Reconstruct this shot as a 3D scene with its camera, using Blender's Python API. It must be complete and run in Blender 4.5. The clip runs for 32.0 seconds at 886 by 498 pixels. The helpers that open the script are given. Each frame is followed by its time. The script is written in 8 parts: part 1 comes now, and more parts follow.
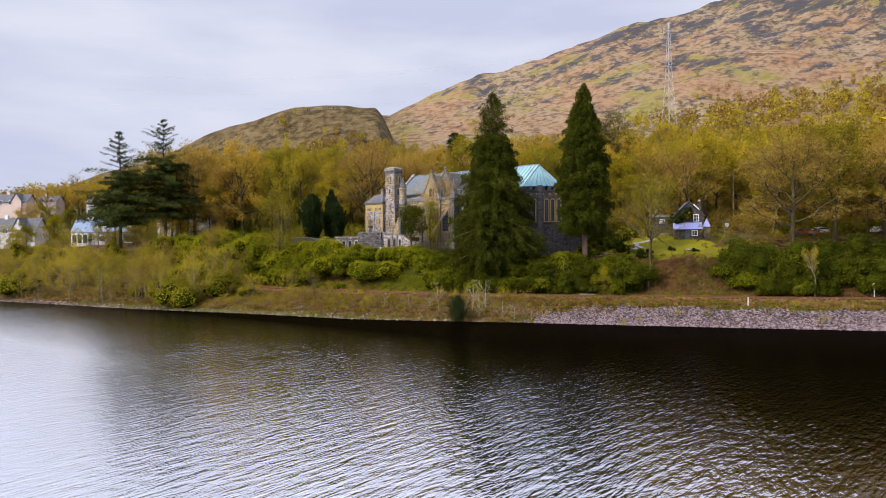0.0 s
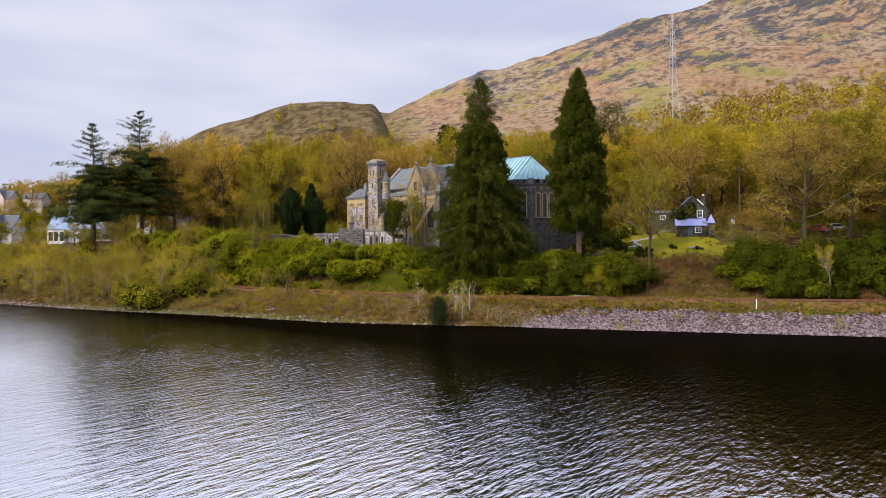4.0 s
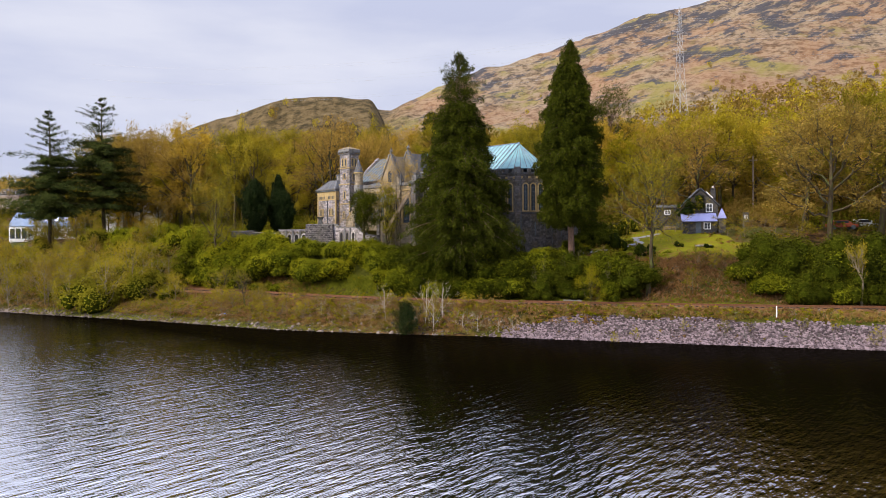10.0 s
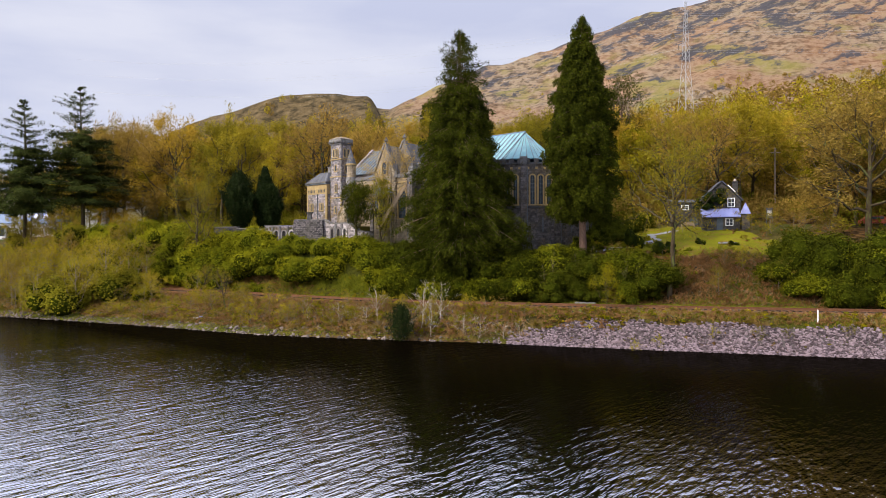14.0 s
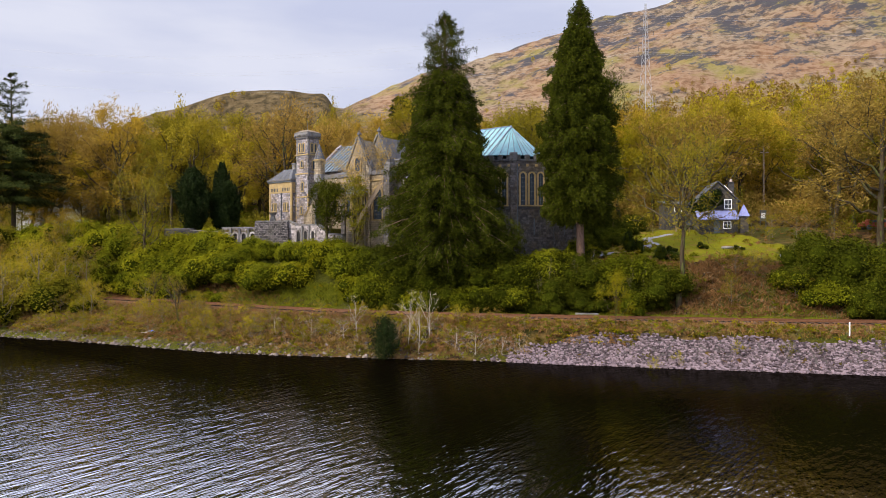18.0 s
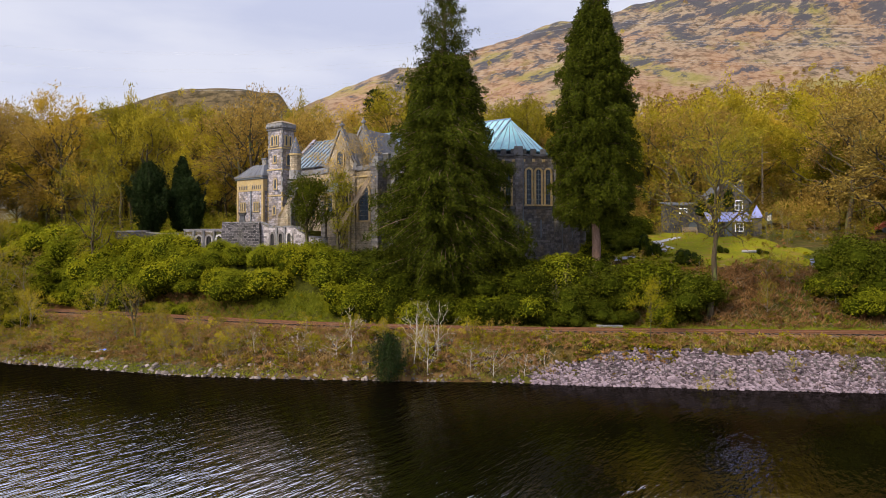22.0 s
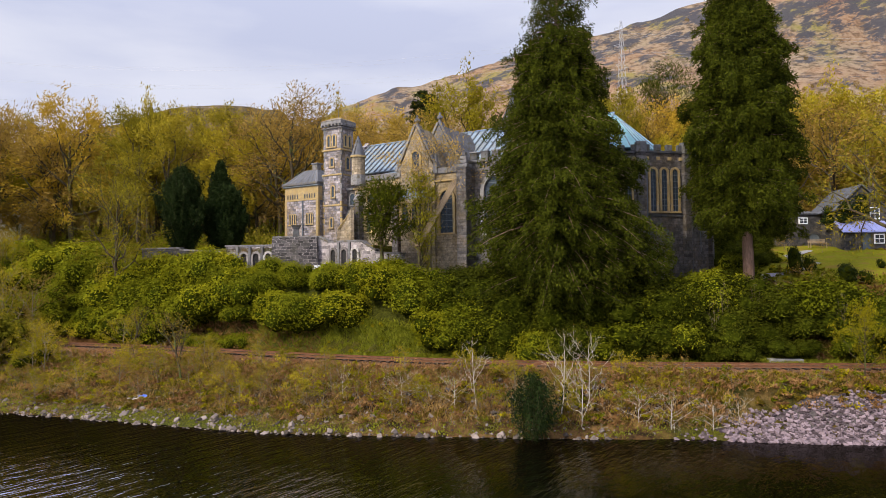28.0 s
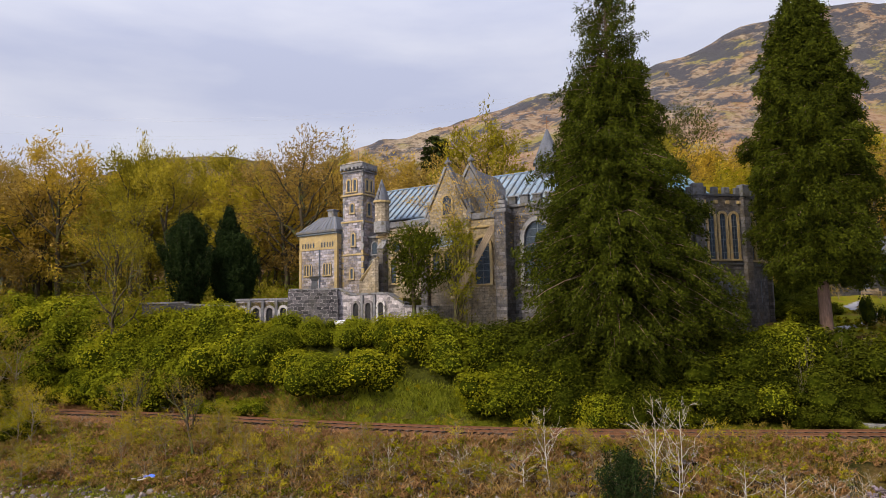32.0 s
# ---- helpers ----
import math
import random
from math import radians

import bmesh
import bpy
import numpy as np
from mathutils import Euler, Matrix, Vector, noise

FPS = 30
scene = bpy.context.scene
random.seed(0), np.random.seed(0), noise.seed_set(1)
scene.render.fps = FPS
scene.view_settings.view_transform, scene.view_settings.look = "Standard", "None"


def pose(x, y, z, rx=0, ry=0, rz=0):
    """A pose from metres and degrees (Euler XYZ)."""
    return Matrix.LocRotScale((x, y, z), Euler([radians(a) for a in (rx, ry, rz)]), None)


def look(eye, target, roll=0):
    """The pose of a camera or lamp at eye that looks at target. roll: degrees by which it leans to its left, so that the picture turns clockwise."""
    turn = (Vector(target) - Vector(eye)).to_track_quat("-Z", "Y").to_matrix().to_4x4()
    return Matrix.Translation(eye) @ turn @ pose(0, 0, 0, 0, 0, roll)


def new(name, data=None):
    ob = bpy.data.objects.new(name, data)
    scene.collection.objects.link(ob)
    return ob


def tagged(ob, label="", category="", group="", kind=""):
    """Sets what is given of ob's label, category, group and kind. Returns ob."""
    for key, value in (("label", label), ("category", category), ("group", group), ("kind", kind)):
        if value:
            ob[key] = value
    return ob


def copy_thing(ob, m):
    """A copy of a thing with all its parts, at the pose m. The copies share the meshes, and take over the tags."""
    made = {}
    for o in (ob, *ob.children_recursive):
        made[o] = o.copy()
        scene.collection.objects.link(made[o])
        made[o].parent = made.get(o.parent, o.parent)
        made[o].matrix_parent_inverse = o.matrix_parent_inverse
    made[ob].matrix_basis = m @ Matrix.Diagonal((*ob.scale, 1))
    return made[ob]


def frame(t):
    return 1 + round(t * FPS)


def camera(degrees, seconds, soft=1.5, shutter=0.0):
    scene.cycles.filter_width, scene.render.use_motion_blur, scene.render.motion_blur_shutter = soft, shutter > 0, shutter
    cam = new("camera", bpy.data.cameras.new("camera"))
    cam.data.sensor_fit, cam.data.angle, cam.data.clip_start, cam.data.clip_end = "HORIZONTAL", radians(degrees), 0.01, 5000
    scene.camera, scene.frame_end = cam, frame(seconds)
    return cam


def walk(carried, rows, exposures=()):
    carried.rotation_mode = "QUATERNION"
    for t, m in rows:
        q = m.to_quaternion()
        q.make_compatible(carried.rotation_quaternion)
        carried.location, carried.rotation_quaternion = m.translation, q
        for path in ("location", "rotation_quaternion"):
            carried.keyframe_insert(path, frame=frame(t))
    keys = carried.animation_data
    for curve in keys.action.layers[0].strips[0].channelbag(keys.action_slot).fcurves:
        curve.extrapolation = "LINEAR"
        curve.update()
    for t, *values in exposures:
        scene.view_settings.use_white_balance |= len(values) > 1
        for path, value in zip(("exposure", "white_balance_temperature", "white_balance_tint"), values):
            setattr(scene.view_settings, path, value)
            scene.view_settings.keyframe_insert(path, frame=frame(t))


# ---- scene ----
cam = camera(65.59, 32.0, soft=0.8)
# seconds, eye x y z, yaw, pitch, roll
PATH = [
    (0.0, 0.45, 0.01, 11.71, 1.216, -0.310, 0.47),
    (1.0, 1.27, 2.18, 11.57, 1.302, -0.322, 0.45),
    (2.0, 2.08, 4.37, 11.45, 1.388, -0.332, 0.43),
    (3.0, 2.88, 6.56, 11.36, 1.474, -0.341, 0.41),
    (4.0, 3.67, 8.77, 11.32, 1.563, -0.347, 0.40),
    (5.0, 4.44, 11.00, 11.33, 1.654, -0.349, 0.38),
    (6.0, 5.19, 13.24, 11.36, 1.748, -0.347, 0.36),
    (7.0, 5.93, 15.48, 11.35, 1.845, -0.338, 0.34),
    (8.0, 6.66, 17.72, 11.26, 1.944, -0.324, 0.33),
    (9.0, 7.37, 19.92, 11.05, 2.038, -0.304, 0.30),
    (10.0, 7.98, 22.11, 10.77, 2.117, -0.281, 0.27),
    (11.0, 8.40, 24.29, 10.49, 2.172, -0.255, 0.23),
    (12.0, 8.53, 26.45, 10.27, 2.194, -0.228, 0.20),
    (13.0, 8.31, 28.61, 10.18, 2.174, -0.201, 0.17),
    (14.0, 7.78, 30.77, 10.18, 2.102, -0.176, 0.14),
    (15.0, 6.99, 32.93, 10.25, 1.831, -0.154, 0.11),
    (16.0, 6.01, 35.09, 10.35, 0.921, -0.128, 0.08),
    (17.0, 4.90, 37.25, 10.46, -0.339, -0.094, 0.10),
    (18.0, 3.71, 39.44, 10.55, -1.967, -0.046, 0.11),
    (19.0, 2.47, 41.68, 10.61, -3.663, 0.023, 0.13),
    (20.0, 1.22, 43.97, 10.62, -5.199, 0.117, 0.14),
    (20.7, 0.37, 45.63, 10.59, -6.094, 0.200, 0.15),
    (21.0, 0.01, 46.34, 10.57, -6.391, 0.238, 0.15),
    (21.4, -0.48, 47.31, 10.54, -6.547, 0.289, 0.16),
    (22.0, -1.21, 48.77, 10.49, -6.173, 0.363, 0.17),
    (23.0, -2.47, 51.24, 10.39, -5.748, 0.462, 0.18),
    (24.0, -3.81, 53.71, 10.30, -5.707, 0.506, 0.20),
    (25.0, -5.26, 56.18, 10.24, -6.162, 0.468, 0.30),
    (26.0, -6.85, 58.62, 10.22, -6.601, 0.372, 0.41),
    (27.0, -8.57, 61.00, 10.22, -6.874, 0.464, 0.52),
    (27.7, -9.86, 62.63, 10.23, -6.975, 1.226, 0.59),
    (28.0, -10.42, 63.31, 10.23, -7.008, 2.182, 0.62),
    (28.2, -10.80, 63.76, 10.24, -7.029, 2.910, 0.64),
    (28.7, -11.74, 64.88, 10.24, -7.102, 4.558, 0.70),
    (29.0, -12.30, 65.53, 10.24, -7.177, 5.470, 0.73),
    (29.2, -12.65, 65.96, 10.25, -7.244, 5.933, 0.75),
    (29.7, -13.47, 67.00, 10.27, -7.445, 6.359, 0.80),
    (30.0, -13.88, 67.57, 10.29, -7.557, 6.435, 0.83),
    (30.3, -14.20, 68.06, 10.32, -7.646, 6.481, 0.87),
    (30.5, -14.36, 68.33, 10.35, -7.707, 6.500, 0.89),
    (31.0, -14.58, 68.87, 10.42, -7.918, 6.513, 0.94),
    (32.0, -14.59, 69.85, 10.63, -8.559, 6.454, 1.05),
]
walk(cam, [(t, pose(x, y, z, 90 + pitch, roll, yaw)) for t, x, y, z, yaw, pitch, roll in PATH],
     exposures=[(0.0, 0.0), (28.0, 0.0), (32.0, -0.15)])

# ---------------------------------------------------------------- light
world = bpy.data.worlds.new("overcast_sky")
scene.world = world
world.use_nodes = True
wt = world.node_tree
wt.nodes.clear()
w_out = wt.nodes.new("ShaderNodeOutputWorld")
w_bg = wt.nodes.new("ShaderNodeBackground")
w_sky = wt.nodes.new("ShaderNodeTexSky")
w_sky.sky_type, w_sky.sun_disc = "NISHITA", False
w_sky.sun_elevation, w_sky.sun_rotation = radians(40), radians(238)
w_co = wt.nodes.new("ShaderNodeTexCoord")
w_map = wt.nodes.new("ShaderNodeMapping")
w_map.inputs["Scale"].default_value = (1.6, 1.6, 6.5)
w_map.inputs["Location"].default_value = (3.1, 0.7, 0.35)
w_noise = wt.nodes.new("ShaderNodeTexNoise")
w_noise.inputs["Scale"].default_value = 1.35
w_noise.inputs["Detail"].default_value = 6.0
w_noise.inputs["Roughness"].default_value = 0.5
w_ramp = wt.nodes.new("ShaderNodeValToRGB")
w_ramp.color_ramp.elements[0].position = 0.40
w_ramp.color_ramp.elements[0].color = (0.605, 0.64, 0.835, 1)
w_ramp.color_ramp.elements[1].position = 0.62
w_ramp.color_ramp.elements[1].color = (0.79, 0.805, 0.94, 1)
w_mul = wt.nodes.new("ShaderNodeMix")
w_mul.data_type, w_mul.blend_type = "RGBA", "MIX"
w_mul.inputs["Factor"].default_value = 0.93
w_scl = wt.nodes.new("ShaderNodeMix")
w_scl.data_type, w_scl.blend_type = "RGBA", "MULTIPLY"
w_scl.inputs["Factor"].default_value = 1.0
w_scl.inputs["B"].default_value = (0.1, 0.1, 0.1, 1)
wt.links.new(w_co.outputs["Generated"], w_map.inputs["Vector"])
wt.links.new(w_map.outputs["Vector"], w_noise.inputs["Vector"])
wt.links.new(w_noise.outputs["Fac"], w_ramp.inputs["Fac"])
wt.links.new(w_sky.outputs["Color"], w_scl.inputs["A"])
wt.links.new(w_scl.outputs["Result"], w_mul.inputs["A"])
wt.links.new(w_ramp.outputs["Color"], w_mul.inputs["B"])
# overcast: brighter towards the zenith, mostly above the view, added for the water's reflections
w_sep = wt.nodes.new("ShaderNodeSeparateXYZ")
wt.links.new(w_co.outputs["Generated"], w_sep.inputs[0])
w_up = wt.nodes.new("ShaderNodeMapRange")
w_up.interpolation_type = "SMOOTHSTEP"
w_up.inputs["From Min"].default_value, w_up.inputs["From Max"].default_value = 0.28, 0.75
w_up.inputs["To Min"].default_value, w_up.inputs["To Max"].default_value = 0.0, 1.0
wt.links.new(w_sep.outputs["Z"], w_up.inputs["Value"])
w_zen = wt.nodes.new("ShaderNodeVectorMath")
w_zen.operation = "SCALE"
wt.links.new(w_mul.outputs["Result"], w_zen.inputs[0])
# and towards the veiled sun, high on the left: added glow for left-hand water
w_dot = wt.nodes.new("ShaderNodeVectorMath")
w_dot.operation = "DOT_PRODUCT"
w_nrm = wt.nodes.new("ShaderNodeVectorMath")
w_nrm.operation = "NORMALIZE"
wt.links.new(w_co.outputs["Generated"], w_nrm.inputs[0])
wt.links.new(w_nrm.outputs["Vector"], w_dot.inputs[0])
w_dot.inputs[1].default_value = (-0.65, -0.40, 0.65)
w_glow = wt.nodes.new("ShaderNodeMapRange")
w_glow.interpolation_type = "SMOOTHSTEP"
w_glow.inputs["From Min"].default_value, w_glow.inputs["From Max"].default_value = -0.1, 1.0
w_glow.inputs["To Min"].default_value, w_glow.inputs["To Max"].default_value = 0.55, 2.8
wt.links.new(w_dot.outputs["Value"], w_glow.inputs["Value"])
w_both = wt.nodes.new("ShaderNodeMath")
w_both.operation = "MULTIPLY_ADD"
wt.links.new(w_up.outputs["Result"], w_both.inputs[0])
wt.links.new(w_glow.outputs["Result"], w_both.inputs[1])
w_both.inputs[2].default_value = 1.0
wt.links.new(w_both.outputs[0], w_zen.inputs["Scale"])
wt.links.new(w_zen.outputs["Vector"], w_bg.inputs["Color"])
w_bg.inputs["Strength"].default_value = 1.0
wt.links.new(w_bg.outputs["Background"], w_out.inputs["Surface"])

sun_data = bpy.data.lights.new("sun", "SUN")
sun_data.energy, sun_data.angle, sun_data.color = 5.0, radians(6), (1.0, 0.875, 0.68)
sun = new("sun", sun_data)
sun.matrix_world = look((-130, -80, 130), (0, 0, 0))


# ---------------------------------------------------------------- materials
def ramp(nt, fac, stops):
    n = nt.nodes.new("ShaderNodeValToRGB")
    el = n.color_ramp.elements
    while len(el) < len(stops):
        el.new(0.5)
    for e, (p, c) in zip(el, stops):
        e.position, e.color = p, (*c, 1)
    nt.links.new(fac, n.inputs["Fac"])
    return n.outputs["Color"]


def tex(nt, kind, scale, vec, detail=4.0, rough=0.55):
    n = nt.nodes.new(kind)
    n.inputs["Scale"].default_value = scale
    if kind == "ShaderNodeTexNoise":
        n.inputs["Detail"].default_value, n.inputs["Roughness"].default_value = detail, rough
    nt.links.new(vec, n.inputs["Vector"])
    return n


def mixc(nt, a, b, fac, kind="MIX"):
    n = nt.nodes.new("ShaderNodeMix")
    n.data_type, n.blend_type = "RGBA", kind
    for key, val in (("A", a), ("B", b), ("Factor", fac)):
        if isinstance(val, (int, float)):
            n.inputs[key].default_value = val
        elif isinstance(val, tuple):
            n.inputs[key].default_value = (*val, 1)
        else:
            nt.links.new(val, n.inputs[key])
    return n.outputs["Result"]


def material(name, dark, light, rough=0.85, scale=1.0, fine=9.0, bump=0.3, spots=None, rnd="", metal=0.0,
             stretch=(1, 1, 1), trans=0.0, spread=0.5, spec=0.18, tone=0.0):
    """Two-scale noise between two colours; rnd: 'island' or 'object' shifts the tone piece by piece; spots: a third colour in patches."""
    m = bpy.data.materials.new(name)
    m.use_nodes = True
    nt = m.node_tree
    bsdf = nt.nodes["Principled BSDF"]
    geo = nt.nodes.new("ShaderNodeNewGeometry")
    mp = nt.nodes.new("ShaderNodeMapping")
    mp.inputs["Scale"].default_value = stretch
    nt.links.new(geo.outputs["Position"], mp.inputs["Vector"])
    vec = mp.outputs["Vector"]
    big, small = tex(nt, "ShaderNodeTexNoise", scale, vec), tex(nt, "ShaderNodeTexNoise", scale * fine, vec, 5.0)
    add = nt.nodes.new("ShaderNodeMath")
    add.operation = "MULTIPLY_ADD"
    nt.links.new(small.outputs["Fac"], add.inputs[0])
    add.inputs[1].default_value = 0.55
    sc = nt.nodes.new("ShaderNodeMath")
    sc.operation = "MULTIPLY"
    nt.links.new(big.outputs["Fac"], sc.inputs[0])
    sc.inputs[1].default_value = 0.55
    nt.links.new(sc.outputs[0], add.inputs[2])
    fac = add.outputs[0]
    if rnd:
        ra = nt.nodes.new("ShaderNodeObjectInfo") if rnd == "object" else None
        src = ra.outputs["Random"] if ra else geo.outputs["Random Per Island"]
        a2 = nt.nodes.new("ShaderNodeMath")
        a2.operation = "MULTIPLY_ADD"
        nt.links.new(src, a2.inputs[0])
        a2.inputs[1].default_value = spread
        a3 = nt.nodes.new("ShaderNodeMath")
        a3.operation = "SUBTRACT"
        nt.links.new(fac, a3.inputs[0])
        a3.inputs[1].default_value = spread / 2
        nt.links.new(a3.outputs[0], a2.inputs[2])
        fac = a2.outputs[0]
    mid = tuple((a + b) / 2 for a, b in zip(dark, light))
    col = ramp(nt, fac, [(0.3, dark), (0.52, mid), (0.74, light)])
    if spots:
        sp = tex(nt, "ShaderNodeTexNoise", scale * 2.3, vec, 6.0)
        msk = ramp(nt, sp.outputs["Fac"], [(0.52, (0, 0, 0)), (0.63, (1, 1, 1))])
        col = mixc(nt, col, spots, msk)
    if tone:
        oi = nt.nodes.new("ShaderNodeObjectInfo")
        lo, hi = 1 - tone, 1 + tone * 0.7
        col = mixc(nt, col, ramp(nt, oi.outputs["Random"], [(0.0, (lo, lo * 1.03, lo)), (1.0, (hi, hi * 0.97, hi))]), 1.0, "MULTIPLY")
    nt.links.new(col, bsdf.inputs["Base Color"])
    bsdf.inputs["Roughness"].default_value = rough
    bsdf.inputs["Metallic"].default_value = metal
    bsdf.inputs["Specular IOR Level"].default_value = spec
    if bump:
        bp = nt.nodes.new("ShaderNodeBump")
        bp.inputs["Strength"].default_value = bump
        bp.inputs["Distance"].default_value = 0.08
        nt.links.new(small.outputs["Fac"], bp.inputs["Height"])
        nt.links.new(bp.outputs["Normal"], bsdf.inputs["Normal"])
    if trans:
        out = nt.nodes["Material Output"]
        tl = nt.nodes.new("ShaderNodeBsdfTranslucent")
        nt.links.new(col, tl.inputs["Color"])
        mx = nt.nodes.new("ShaderNodeMixShader")
        mx.inputs[0].default_value = trans
        nt.links.new(bsdf.outputs[0], mx.inputs[1])
        nt.links.new(tl.outputs[0], mx.inputs[2])
        nt.links.new(mx.outputs[0], out.inputs["Surface"])
    return m


M_STONE = material("granite_stone", (0.062, 0.062, 0.0713), (0.186, 0.1798, 0.1798), 0.9, 0.9, 7, 0.5, spots=(0.0992, 0.0868, 0.062), rnd="object", spread=0.35)
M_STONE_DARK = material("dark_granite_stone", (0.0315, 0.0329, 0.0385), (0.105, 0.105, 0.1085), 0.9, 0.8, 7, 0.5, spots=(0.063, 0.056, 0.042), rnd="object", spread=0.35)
M_SAND = material("yellow_sandstone", (0.175, 0.122, 0.050), (0.34, 0.252, 0.120), 0.85, 1.2, 6, 0.3, spots=(0.2218, 0.1742, 0.1109))
M_RUBBLE = material("pale_rubble", (0.1275, 0.1125, 0.1125), (0.375, 0.345, 0.3375), 0.9, 1.4, 5, 0.5, rnd="object", spread=0.6, spots=(0.09, 0.08625, 0.06))
M_MORTAR = material("mortar", (0.05, 0.045, 0.042), (0.12, 0.11, 0.10), 0.95, 1.2, 8, 0.4, spots=(0.05, 0.06, 0.02))
M_COPPER = material("verdigris_roof", (0.08075, 0.2099, 0.2342), (0.2099, 0.3715, 0.4037), 0.55, 0.35, 6, 0.1, spots=(0.1373, 0.2422, 0.2907), rnd="object", spread=0.25, stretch=(1, 1, 0.3))
M_LEAD = material("lead_roof", (0.0684, 0.09914, 0.13), (0.1642, 0.2189, 0.2668), 0.5, 0.5, 6, 0.1, spots=(0.1368, 0.1505, 0.1505), rnd="object", spread=0.35, stretch=(1, 1, 0.3))
M_SEAM = material("dark_seam", (0.05, 0.06, 0.07), (0.11, 0.13, 0.15), 0.6, 2.0, 5, 0.1)
M_GLASS = material("dark_leaded_glass", (0.012, 0.016, 0.02), (0.05, 0.065, 0.085), 0.15, 3.0, 4, 0.05)
M_BARK = material("bark", (0.022, 0.016, 0.009), (0.075, 0.055, 0.032), 0.95, 1.2, 8, 0.6, stretch=(1, 1, 0.3), spots=(0.08, 0.09, 0.025))
M_BARK_RED = material("reddish_bark", (0.06, 0.035, 0.026), (0.20, 0.13, 0.10), 0.95, 1.2, 8, 0.6, stretch=(1, 1, 0.25))
M_BARK_PALE = material("pale_bark", (0.22, 0.185, 0.14), (0.50, 0.44, 0.36), 0.9, 2.0, 6, 0.3)
M_GRASS = material("grass", (0.03611, 0.04275, 0.00675), (0.1284, 0.1211, 0.02025), 0.95, 0.25, 14, 0.5, spots=(0.1284, 0.0855, 0.03038))


def leaf(name, dark, light, trans=0.3, scale=0.25):
    return material(name, dark, light, 0.9, scale, 6, 0.0, rnd="island", spread=0.30, trans=trans, spec=0.04, tone=0.0 if "needle" in name or "blade" in name or "dead" in name else 0.33)


M_LEAF_BUD = leaf("budding_leaf_ochre", (0.185, 0.122, 0.010), (0.46, 0.308, 0.032))
M_LEAF_OLIVE = leaf("budding_leaf_olive", (0.145, 0.116, 0.006), (0.385, 0.305, 0.020))
M_LEAF_RUST = leaf("budding_leaf_rust", (0.13, 0.082, 0.016), (0.31, 0.20, 0.042))
M_LEAF_MOSS = leaf("budding_leaf_moss", (0.11, 0.092, 0.006), (0.31, 0.25, 0.020))
M_LEAF_TAN = leaf("budding_leaf_tan", (0.155, 0.100, 0.020), (0.385, 0.262, 0.055))
M_LEAF_SALLOW = leaf("sallow_leaf", (0.085, 0.082, 0.005), (0.24, 0.215, 0.015))
M_LEAF_PINE = leaf("pine_tuft_leaf", (0.018, 0.024, 0.002), (0.075, 0.080, 0.007), 0.2)
M_LEAF_BRUSH = leaf("brushwood_leaf", (0.070, 0.064, 0.006), (0.22, 0.185, 0.018))
M_LEAF_LIME = leaf("young_lime_leaf", (0.09692, 0.08946, 0.002509), (0.2834, 0.2384, 0.008782))
M_LEAF_RHODO = leaf("rhododendron_leaf", (0.044, 0.052, 0.002), (0.178, 0.186, 0.008), 0.25)
M_LEAF_DARK = leaf("dark_evergreen_leaf", (0.014, 0.0185, 0.0013), (0.070, 0.078, 0.0045), 0.2)
M_LEAF_LAUREL = leaf("laurel_leaf", (0.082, 0.086, 0.002), (0.26, 0.25, 0.010), 0.3)
M_LEAF_SCRUB = leaf("scrub_leaf", (0.07233, 0.05533, 0.005616), (0.2782, 0.1927, 0.02621))
M_LEAF_CONIFER = leaf("conifer_needle", (0.0085, 0.0118, 0.0011), (0.056, 0.065, 0.0048), 0.15, 0.5)
M_LEAF_CEDAR = leaf("cedar_needle", (0.00728, 0.01547, 0.00364), (0.0546, 0.0637, 0.01274), 0.1, 0.35)
M_LEAF_YEW = leaf("yew_needle", (0.004, 0.009, 0.003), (0.022, 0.034, 0.008), 0.05)
# dark green for bush cores: the shade between leaves put into the colour
M_CORE = material("inner_shade_core", (0.008, 0.012, 0.001), (0.040, 0.048, 0.004), 1.0, 1.5, 5, 0.3, spec=0.0)


